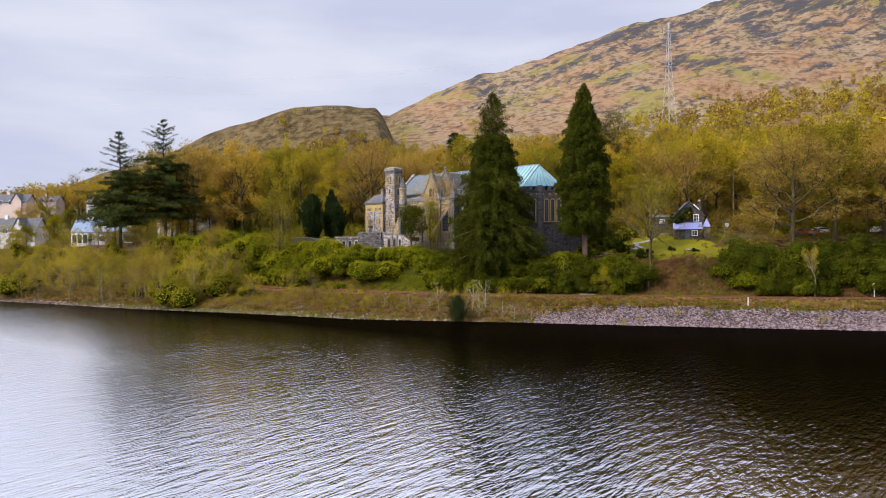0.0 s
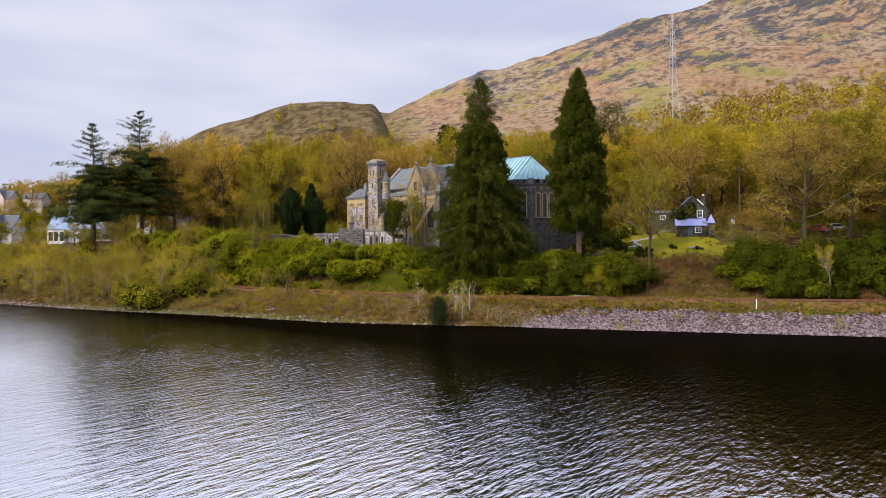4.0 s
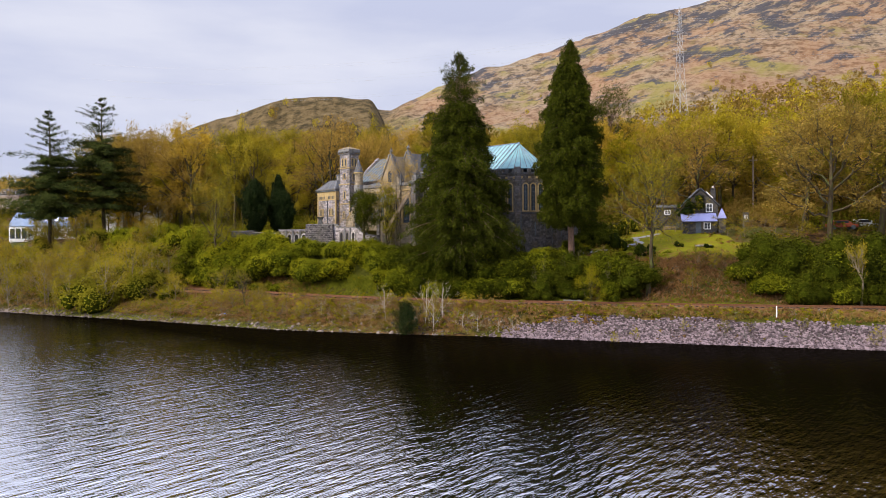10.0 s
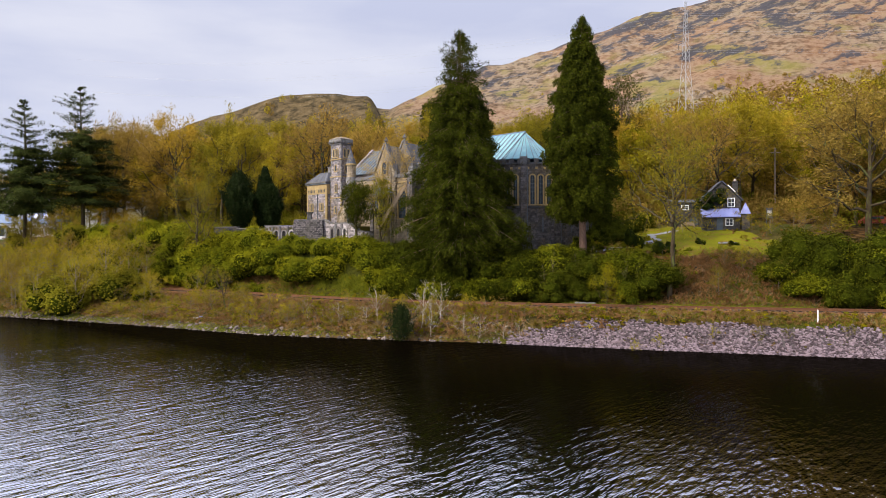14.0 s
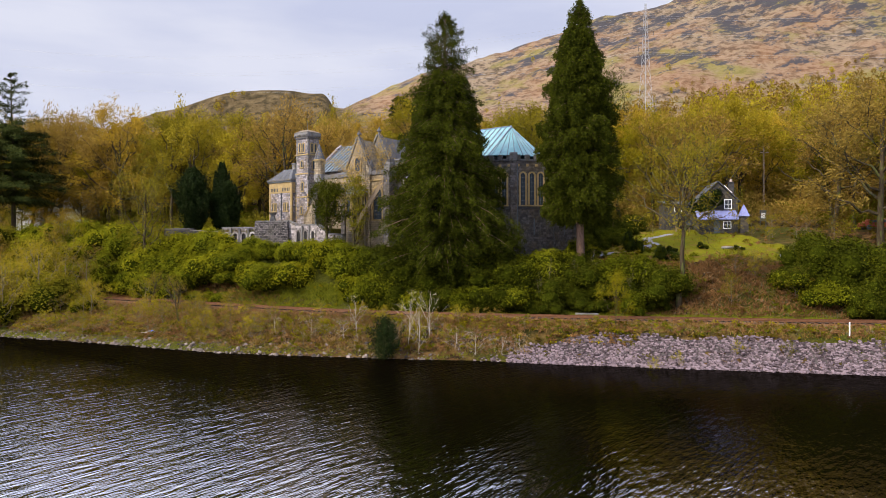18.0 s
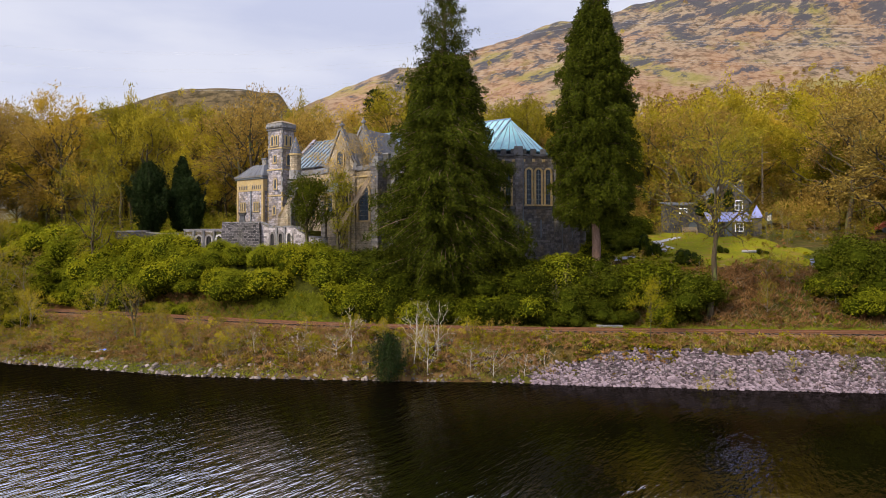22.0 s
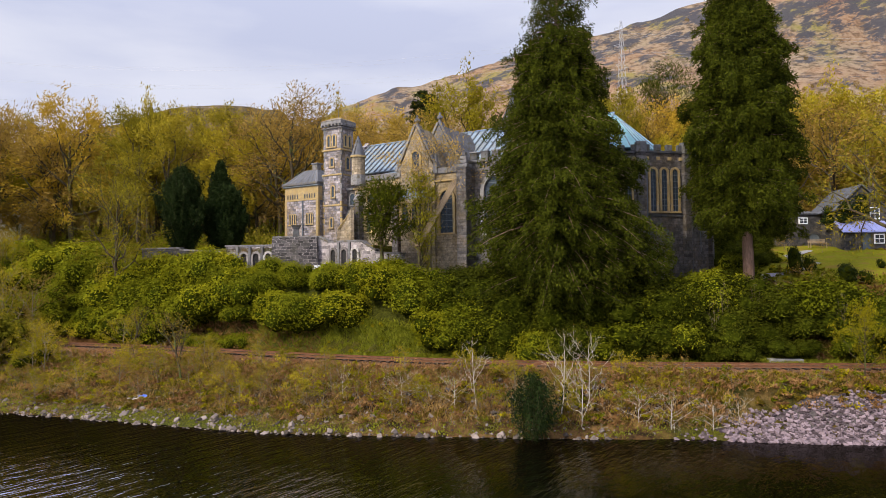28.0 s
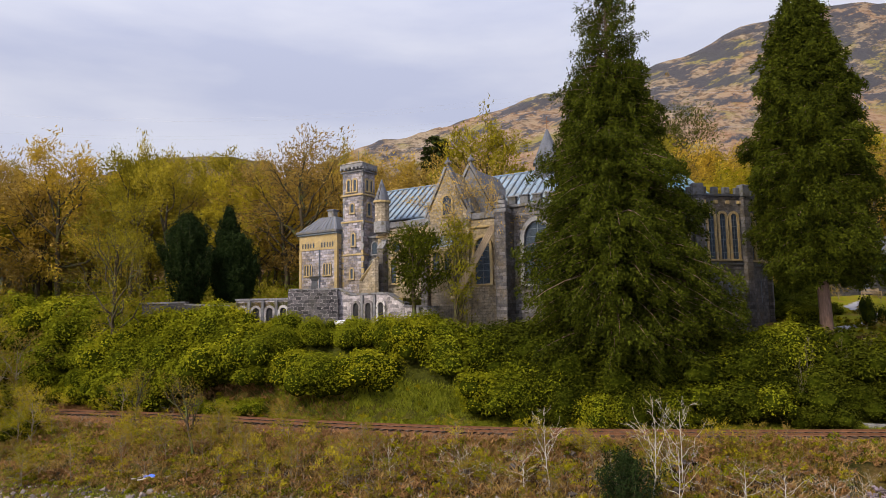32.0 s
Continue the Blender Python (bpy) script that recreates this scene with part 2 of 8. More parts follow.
def stone_wall(name, a, b, mortar, w=0.55, h=0.28, stain=(0.12, 0.10, 0.07), uneven=0.12):
    """Coursed squared stone in the object's own x+y and z."""
    m = bpy.data.materials.new(name)
    m.use_nodes = True
    nt = m.node_tree
    bsdf = nt.nodes["Principled BSDF"]
    co = nt.nodes.new("ShaderNodeTexCoord")
    sep = nt.nodes.new("ShaderNodeSeparateXYZ")
    nt.links.new(co.outputs["Object"], sep.inputs[0])
    ad = nt.nodes.new("ShaderNodeMath")
    nt.links.new(sep.outputs["X"], ad.inputs[0])
    nt.links.new(sep.outputs["Y"], ad.inputs[1])
    cb = nt.nodes.new("ShaderNodeCombineXYZ")
    nt.links.new(ad.outputs[0], cb.inputs["X"])
    nt.links.new(sep.outputs["Z"], cb.inputs["Y"])
    wob = tex(nt, "ShaderNodeTexNoise", 1.7, co.outputs["Object"], 2.0)
    sh = nt.nodes.new("ShaderNodeVectorMath")
    sh.operation = "MULTIPLY_ADD"
    nt.links.new(wob.outputs["Color"], sh.inputs[0])
    sh.inputs[1].default_value = (uneven, uneven * 0.6, 0)
    nt.links.new(cb.outputs[0], sh.inputs[2])
    br = nt.nodes.new("ShaderNodeTexBrick")
    br.inputs["Scale"].default_value = 1.0
    br.inputs["Brick Width"].default_value, br.inputs["Row Height"].default_value = w, h
    br.inputs["Mortar Size"].default_value, br.inputs["Mortar Smooth"].default_value = 0.018, 0.3
    br.inputs["Color1"].default_value, br.inputs["Color2"].default_value = (*a, 1), (*b, 1)
    br.inputs["Mortar"].default_value = (*mortar, 1)
    nt.links.new(sh.outputs[0], br.inputs["Vector"])
    big, small = tex(nt, "ShaderNodeTexNoise", 0.55, co.outputs["Object"], 6.0, 0.65), tex(nt, "ShaderNodeTexNoise", 9.0, co.outputs["Object"], 4.0)
    msk = ramp(nt, big.outputs["Fac"], [(0.46, (0, 0, 0)), (0.66, (0.75, 0.75, 0.75))])
    col = mixc(nt, br.outputs["Color"], stain, msk)
    col = mixc(nt, col, ramp(nt, small.outputs["Fac"], [(0.25, (0.6, 0.6, 0.6)), (0.75, (1.35, 1.35, 1.35))]), 0.8, "MULTIPLY")
    blot = tex(nt, "ShaderNodeTexNoise", 2.6, co.outputs["Object"], 5.0, 0.7)
    col = mixc(nt, col, ramp(nt, blot.outputs["Fac"], [(0.34, (0.42, 0.42, 0.45)), (0.5, (0.95, 0.95, 0.95)), (0.64, (1.45, 1.38, 1.32))]), 0.65, "MULTIPLY")
    nt.links.new(col, bsdf.inputs["Base Color"])
    bsdf.inputs["Roughness"].default_value = 0.92
    bsdf.inputs["Specular IOR Level"].default_value = 0.2
    bp = nt.nodes.new("ShaderNodeBump")
    bp.inputs["Strength"].default_value, bp.inputs["Distance"].default_value = 0.9, 0.05
    inv = nt.nodes.new("ShaderNodeMath")
    inv.operation = "MULTIPLY_ADD"
    nt.links.new(br.outputs["Fac"], inv.inputs[0])
    inv.inputs[1].default_value = -1.0
    nt.links.new(small.outputs["Fac"], inv.inputs[2])
    nt.links.new(inv.outputs[0], bp.inputs["Height"])
    nt.links.new(bp.outputs["Normal"], bsdf.inputs["Normal"])
    return m


M_ASHLAR = stone_wall("coursed_granite", (0.080, 0.080, 0.098), (0.315, 0.288, 0.315), (0.165, 0.14, 0.105), stain=(0.20, 0.145, 0.082))
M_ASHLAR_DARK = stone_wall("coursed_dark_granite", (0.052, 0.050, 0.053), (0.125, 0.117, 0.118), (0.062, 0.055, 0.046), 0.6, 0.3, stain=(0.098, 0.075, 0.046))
M_ASHLAR_WARM = stone_wall("coursed_warm_stone", (0.1782, 0.1458, 0.1053), (0.2916, 0.243, 0.1782), (0.1458, 0.1174, 0.0729), 0.5, 0.26, stain=(0.2106, 0.1539, 0.0729))
M_RUBBLE_WALL = stone_wall("rubble_wall", (0.022, 0.021, 0.024), (0.12, 0.11, 0.115), (0.26, 0.235, 0.235), 0.5, 0.34, stain=(0.07, 0.065, 0.055), uneven=0.6)
M_PALE_WALL = stone_wall("pale_rubble_wall", (0.1105, 0.09775, 0.102), (0.425, 0.3867, 0.3995), (0.357, 0.3187, 0.3272), 0.5, 0.34, stain=(0.17, 0.153, 0.1275), uneven=0.5)
M_COTTAGE_WALL = stone_wall("cottage_rubble", (0.03, 0.03, 0.033), (0.066, 0.063, 0.063), (0.048, 0.045, 0.042), 0.5, 0.3)
M_WHITE = material("white_render", (0.465, 0.465, 0.495), (0.615, 0.615, 0.6375), 0.85, 0.5, 9, 0.1)
M_PINK = material("pinkish_render", (0.42, 0.33, 0.30), (0.56, 0.46, 0.42), 0.85, 0.5, 9, 0.1)
M_SLATE = material("slate_roof", (0.045, 0.048, 0.06), (0.102, 0.108, 0.126), 0.6, 0.8, 9, 0.3, spots=(0.06, 0.06, 0.06))
M_SLATE_BLUE = material("blue_slate_roof", (0.10, 0.14, 0.22), (0.20, 0.26, 0.36), 0.45, 0.6, 9, 0.2)
M_TIN = material("blue_grey_sheet_roof", (0.136, 0.152, 0.336), (0.264, 0.288, 0.528), 0.4, 0.8, 6, 0.05)
M_PAINT = material("white_paint", (0.7, 0.7, 0.72), (0.85, 0.85, 0.87), 0.5, 2.0, 5, 0.0)
M_GLAZE = material("window_glass", (0.02, 0.025, 0.03), (0.06, 0.07, 0.085), 0.1, 3.0, 4, 0.0)
M_TIMBER = material("weathered_timber", (0.136, 0.096, 0.06), (0.304, 0.232, 0.152), 0.85, 1.5, 8, 0.3, stretch=(1, 1, 0.3))
M_RUST = material("rusty_steel", (0.06, 0.028, 0.014), (0.17, 0.075, 0.035), 0.7, 2.0, 8, 0.3)
M_BALLAST = material("rusty_ballast", (0.055, 0.024, 0.009), (0.17, 0.075, 0.028), 0.95, 0.6, 24, 1.0, spots=(0.075, 0.05, 0.028))
M_SLEEPER = material("dark_sleeper", (0.0195, 0.0143, 0.0104), (0.06175, 0.039, 0.026), 0.9, 1.5, 8, 0.4, rnd="object", spread=0.5)
M_ROCK = material("lilac_grey_rock", (0.052, 0.038, 0.042), (0.20, 0.152, 0.168), 0.9, 1.1, 6, 0.6, rnd="object", spread=0.8)
M_ROCKS = material("lilac_grey_rocks", (0.052, 0.038, 0.042), (0.20, 0.152, 0.168), 0.9, 1.1, 6, 0.6, rnd="island", spread=0.8)
M_PEBBLE = material("shore_pebble", (0.055, 0.044, 0.036), (0.21, 0.17, 0.15), 0.9, 1.1, 6, 0.5, rnd="island", spread=0.6)
M_STRAW = leaf("dead_grass", (0.1255, 0.07429, 0.01935), (0.3451, 0.2182, 0.07477), 0.2)
M_BLADE = leaf("green_grass_blade", (0.095, 0.108, 0.008), (0.24, 0.25, 0.022), 0.25)
M_BARK_GREY = material("grey_twig_bark", (0.075, 0.058, 0.040), (0.24, 0.195, 0.14), 0.9, 1.5, 6, 0.3)
M_BRACKEN = leaf("dead_bracken", (0.11, 0.055, 0.0198), (0.297, 0.165, 0.066), 0.2)
M_LAWN = material("mown_lawn", (0.060, 0.066, 0.0027), (0.172, 0.158, 0.0072), 0.95, 0.3, 20, 0.6, spots=(0.1391, 0.09975, 0.018), spec=0.05)
M_PATH = material("pale_gravel", (0.1729, 0.1638, 0.1638), (0.2639, 0.2548, 0.2594), 0.95, 1.0, 14, 0.3)
M_STEEL = material("galvanised_steel", (0.28, 0.29, 0.31), (0.42, 0.43, 0.45), 0.5, 1.0, 6, 0.0, metal=0.3)
M_POLE = material("wooden_pole", (0.22, 0.17, 0.12), (0.40, 0.32, 0.24), 0.85, 1.0, 6, 0.2)
# near-black colour in place of the shade inside the wall niches
M_NICHE_SHADE = material("niche_shade_stone", (0.008, 0.008, 0.009), (0.034, 0.032, 0.032), 0.95, 1.5, 7, 0.4)
# bedding colour carries the shade in the gaps between the bank stones
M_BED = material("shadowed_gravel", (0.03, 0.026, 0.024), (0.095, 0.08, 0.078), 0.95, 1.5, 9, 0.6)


# ---------------------------------------------------------------- mesh helpers
def link(name, me, mat, parent=None, label=""):
    ob = new(name, me)
    for m in (mat if isinstance(mat, (list, tuple)) else [mat]):
        if not me.materials or len(me.materials) < (len(mat) if isinstance(mat, (list, tuple)) else 1):
            me.materials.append(m)
    if not isinstance(mat, (list, tuple)) and me.materials[0] != mat:
        ob.material_slots[0].link = "OBJECT"
        ob.material_slots[0].material = mat
    if parent:
        ob.parent = parent
    if label:
        ob["label"] = label
    return ob


def raw(name, verts, faces, smooth=False):
    me = bpy.data.meshes.new(name)
    me.from_pydata(verts.tolist() if isinstance(verts, np.ndarray) else verts, [], faces.tolist() if isinstance(faces, np.ndarray) else faces)
    if smooth:
        me.polygons.foreach_set("use_smooth", np.ones(len(me.polygons), dtype=bool))
    me.update()
    return me


def part(name, bm, mat, parent, label=""):
    me = bpy.data.meshes.new(name)
    bm.to_mesh(me)
    bm.free()
    return link(name, me, mat, parent, label)


def thing(name, label, category, group="", kind="", at=None):
    ob = new(name)
    if at is not None:
        ob.matrix_basis = at
    return tagged(ob, label, category, group, kind)


def box(bm, x0, x1, y0, y1, z0, z1, m=None, taper=0.0):
    r = bmesh.ops.create_cube(bm, size=1)["verts"]
    for v in r:
        k = 1 - taper if v.co.z > 0 else 1.0
        v.co = Vector(((x0 + x1) / 2 + v.co.x * (x1 - x0) * k, (y0 + y1) / 2 + v.co.y * (y1 - y0) * k, z0 if v.co.z < 0 else z1))
    if m is not None:
        bmesh.ops.transform(bm, matrix=m, verts=r)
    return r


def solid(x0, x1, y0, y1, z0, z1, bevel=0.0, taper=0.0):
    bm = bmesh.new()
    box(bm, x0, x1, y0, y1, z0, z1, None, taper)
    if bevel:
        bmesh.ops.bevel(bm, geom=bm.edges[:], offset=bevel, segments=1, affect="EDGES")
    return bm


def prism(poly, z0, z1, top=1.0):
    """An upright prism over a polygon of (x, y); top: scale of the upper ring about its middle."""
    bm = bmesh.new()
    cx, cy = sum(p[0] for p in poly) / len(poly), sum(p[1] for p in poly) / len(poly)
    a = [bm.verts.new((x, y, z0)) for x, y in poly]
    b = [bm.verts.new((cx + (x - cx) * top, cy + (y - cy) * top, z1)) for x, y in poly]
    n = len(poly)
    for i in range(n):
        bm.faces.new((a[i], a[(i + 1) % n], b[(i + 1) % n], b[i]))
    bm.faces.new(b)
    bm.faces.new(a[::-1])
    bmesh.ops.recalc_face_normals(bm, faces=bm.faces[:])
    return bm


def slab(points, depth):
    """A plate with an outline of 3D points, thickened against its normal."""
    bm = bmesh.new()
    n = (Vector(points[1]) - Vector(points[0])).cross(Vector(points[2]) - Vector(points[0])).normalized() * depth
    a = [bm.verts.new(p) for p in points]
    b = [bm.verts.new(Vector(p) - n) for p in points]
    k = len(points)
    bm.faces.new(a)
    bm.faces.new(b[::-1])
    for i in range(k):
        bm.faces.new((a[i], b[i], b[(i + 1) % k], a[(i + 1) % k]))
    bmesh.ops.recalc_face_normals(bm, faces=bm.faces[:])
    return bm


def tube_np(path, radii, sides):
    """Verts and quads of a tapered tube along a path."""
    path, radii = np.asarray(path, float), np.asarray(radii, float)
    n = len(path)
    d = np.gradient(path, axis=0)
    d /= np.linalg.norm(d, axis=1)[:, None] + 1e-9
    ref = np.where(np.abs(d[:, 2:3]) > 0.9, np.array([[1.0, 0, 0]]), np.array([[0, 0, 1.0]]))
    a = np.cross(d, ref)
    a /= np.linalg.norm(a, axis=1)[:, None] + 1e-9
    b = np.cross(d, a)
    ang = np.arange(sides) * 2 * math.pi / sides
    v = path[:, None] + radii[:, None, None] * (np.cos(ang)[None, :, None] * a[:, None] + np.sin(ang)[None, :, None] * b[:, None])
    i, j = np.meshgrid(np.arange(n - 1), np.arange(sides), indexing="ij")
    q = np.stack([i * sides + j, i * sides + (j + 1) % sides, (i + 1) * sides + (j + 1) % sides, (i + 1) * sides + j], -1)
    return v.reshape(-1, 3), q.reshape(-1, 4)


class Bundle:
    def __init__(self):
        self.v, self.f, self.n = [], [], 0

    def add(self, v, f):
        self.v.append(v)
        self.f.append(f + self.n)
        self.n += len(v)

    def mesh(self, name, smooth=False):
        return raw(name, np.concatenate(self.v), np.concatenate(self.f), smooth)


def leaves_np(rng, c, size, up=None, flat=0.0, lean=0.55):
    """Small folded quads at the places c, turned at random; flat pulls their normals towards up."""
    n = len(c)
    nrm = rng.normal(size=(n, 3))
    nrm /= np.linalg.norm(nrm, axis=1)[:, None]
    if up is not None:
        nrm = nrm * (1 - flat) + np.asarray(up) * flat
        nrm /= np.linalg.norm(nrm, axis=1)[:, None] + 1e-9
    a = np.cross(nrm, rng.normal(size=(n, 3)))
    a /= np.linalg.norm(a, axis=1)[:, None] + 1e-9
    b = np.cross(nrm, a)
    s = (np.broadcast_to(size, (n,)) * rng.uniform(0.6, 1.35, n))[:, None]
    v = np.stack([c - a * s, c + b * s * lean, c + a * s, c - b * s * lean], 1)
    return v.reshape(-1, 3), np.arange(n * 4).reshape(-1, 4)


def sprays_np(rng, c, size, lean=0.22, up=None, flat=0.0):
    """Slim pointed sprays, one triangle each: budding twig ends and needle sprays."""
    v, f = leaves_np(rng, c, size, up, flat, lean)
    v = v.reshape(-1, 4, 3)[:, [0, 1, 3]].copy()
    v[:, 1:] += ((v[:, 0] - c) * -0.6)[:, None]
    return v.reshape(-1, 3), np.arange(len(c) * 3).reshape(-1, 3)


# ---------------------------------------------------------------- the lie of the land
def rail_y(x):
    return np.interp(x, [-400, -100, -60, -32, -24, -16, -10, -5, 0, 5, 10, 20, 30, 40, 50, 150, 500],
                     [300, 167, 149, 134.4, 128.9, 123.4, 119.7, 116.9, 114.7, 112.8, 111.3, 108.7, 106.2, 103.9, 101.9, 86, 30])


def shore_y(x):
    return np.interp(x, [-400, -102, -83, -67, -53, -40, -30, -25, -20, -16, -9, -3, 4, 10, 16, 22, 26, 36, 55, 150, 500],
                     [285, 152, 142, 133, 126.7, 121.3, 116.6, 114.1, 111.5, 109.8, 107.8, 106.5, 104.8, 103.8, 101.9, 100.4, 99.2, 96.6, 91.8, 76, 20])


HILL_X = [-900, -460, -343, -269, -229, -173, -128, -83, -66, -49, 7, 80, 168, 212, 251, 340, 480, 700, 1100]
HILL_Z = [45, 52, 66, 120, 136, 147, 150, 149, 146, 152, 173, 191, 223, 236, 249, 285, 330, 370, 400]


def bumps(x, y, s, seed=0.0):
    """Smooth uneven ground from a few crossing waves."""
    x, y = np.asarray(x, float) / s, np.asarray(y, float) / s
    return (np.sin(x * 1.3 + y * 0.7 + seed) + np.sin(-x * 0.9 + y * 1.7 + 2.1 + seed * 2) + 0.6 * np.sin(x * 2.9 - y * 1.1 + 4.0 + seed)
            + 0.5 * np.sin(x * 1.9 + y * 3.7 + seed * 3) + 0.35 * np.sin(-x * 5.3 + y * 4.1 + 1.0)) / 3.0


def ground(x, y):
    x, y = np.asarray(x, float), np.asarray(y, float)
    yr, ys = rail_y(x), shore_y(x)
    d = y - yr
    lake = np.maximum(-4.0, -0.22 * (ys - y))
    t = np.clip((y - ys) / np.maximum(yr - 2.6 - ys, 0.5), 0, 1)
    beach = 3.2 * (0.35 * t + 0.65 * t * t * (3 - 2 * t)) + 0.12 * bumps(x, y, 1.1) * np.sin(t * math.pi)
    bank = np.interp(d, [-2.6, 2.6, 4, 9, 14, 20, 30, 45], [3.2, 3.25, 3.5, 7.6, 9.7, 10.9, 12.8, 14.0])
    steep = np.interp(d, [-2.6, 2.6, 3.8, 8.0, 12, 20, 30, 45], [3.2, 3.25, 3.5, 9.2, 10.3, 11.2, 12.8, 14.0])
    wl = np.clip((-x - 2) / 12, 0, 1)
    bank = bank * (1 - wl) + steep * wl
    bank = bank + np.where(d > 4, 0.22 * bumps(x, y, 3.0, 1.0) * np.clip((d - 4) / 6, 0, 1), 0)
    zr = np.interp(x, HILL_X, HILL_Z)
    w = np.clip((d - 45) / 220, 0, 1)
    D = (1 - w) * (d + 115) + w * y
    HD, HH = [160, 200, 250, 300, 400, 480, 560, 680, 740, 900, 1300, 3000], [0, 0.045, 0.09, 0.15, 0.31, 0.44, 0.63, 1.0, 1.02, 0.9, 0.6, 0.3]
    up = 14.0 + (zr - 14.0) * np.interp(D, HD, HH)
    # the wooded ridge stands nearer than the great hill
    side = np.clip((-x / np.maximum(y, 150) - 0.07) / 0.05, 0, 1)
    side = side * side * (3 - 2 * side)
    near_z = 11.7 + (np.interp(np.minimum(x, -52) * 1.581, HILL_X, HILL_Z) - 11.7) * 0.632
    D2 = np.interp(D, [0, 160, 200, 290, 430, 600, 3000], [0, 160, 225, 355, 680, 1000, 3000])
    up = np.maximum(up - 5 * side * np.clip((y - 450) / 150, 0, 1), up * (1 - side) + (14.0 + (near_z - 14.0) * np.interp(D2, HD, HH)) * side)
    rough = np.clip((D - 330) / 250, 0, 1)
    up = up + rough * (1 - 0.55 * side) * (7.0 * bumps(x, y, 60, 3.0) + 3.0 * bumps(x, y, 21, 5.0) + 1.2 * bumps(x, y, 8, 7.0))
    up = up + np.clip((D - 160) / 60, 0, 1) * 0.8 * bumps(x, y, 14, 2.0)
    z = np.where(y < ys, lake, np.where(d < -2.6, beach, np.where(d < 45, bank, up)))
    far = np.clip((-y - 700) / 900, 0, 1)
    return z + far * 190


def gz(x, y):
    return float(ground(x, y))


def axis_steps(pairs):
    out = []
    for a, b, s in pairs:
        out += list(np.arange(a, b, s))
    out.append(pairs[-1][1])
    return np.array(out)


gx = axis_steps([(-2600, -700, 190), (-700, -260, 22), (-260, -120, 5), (-120, 90, 1.25), (90, 260, 5), (260, 900, 16), (900, 2600, 170)])
gy = axis_steps([(-2400, -300, 150), (-300, 60, 40), (60, 165, 1.1), (165, 320, 4), (320, 800, 6.5), (800, 2600, 100)])
X, Y = np.meshgrid(gx, gy)
V = np.stack([X, Y, ground(X, Y)], -1).reshape(-1, 3)
ni, nj = len(gy), len(gx)
I, J = np.meshgrid(np.arange(ni - 1), np.arange(nj - 1), indexing="ij")
F = np.stack([I * nj + J, I * nj + J + 1, (I + 1) * nj + J + 1, (I + 1) * nj + J], -1).reshape(-1, 4)


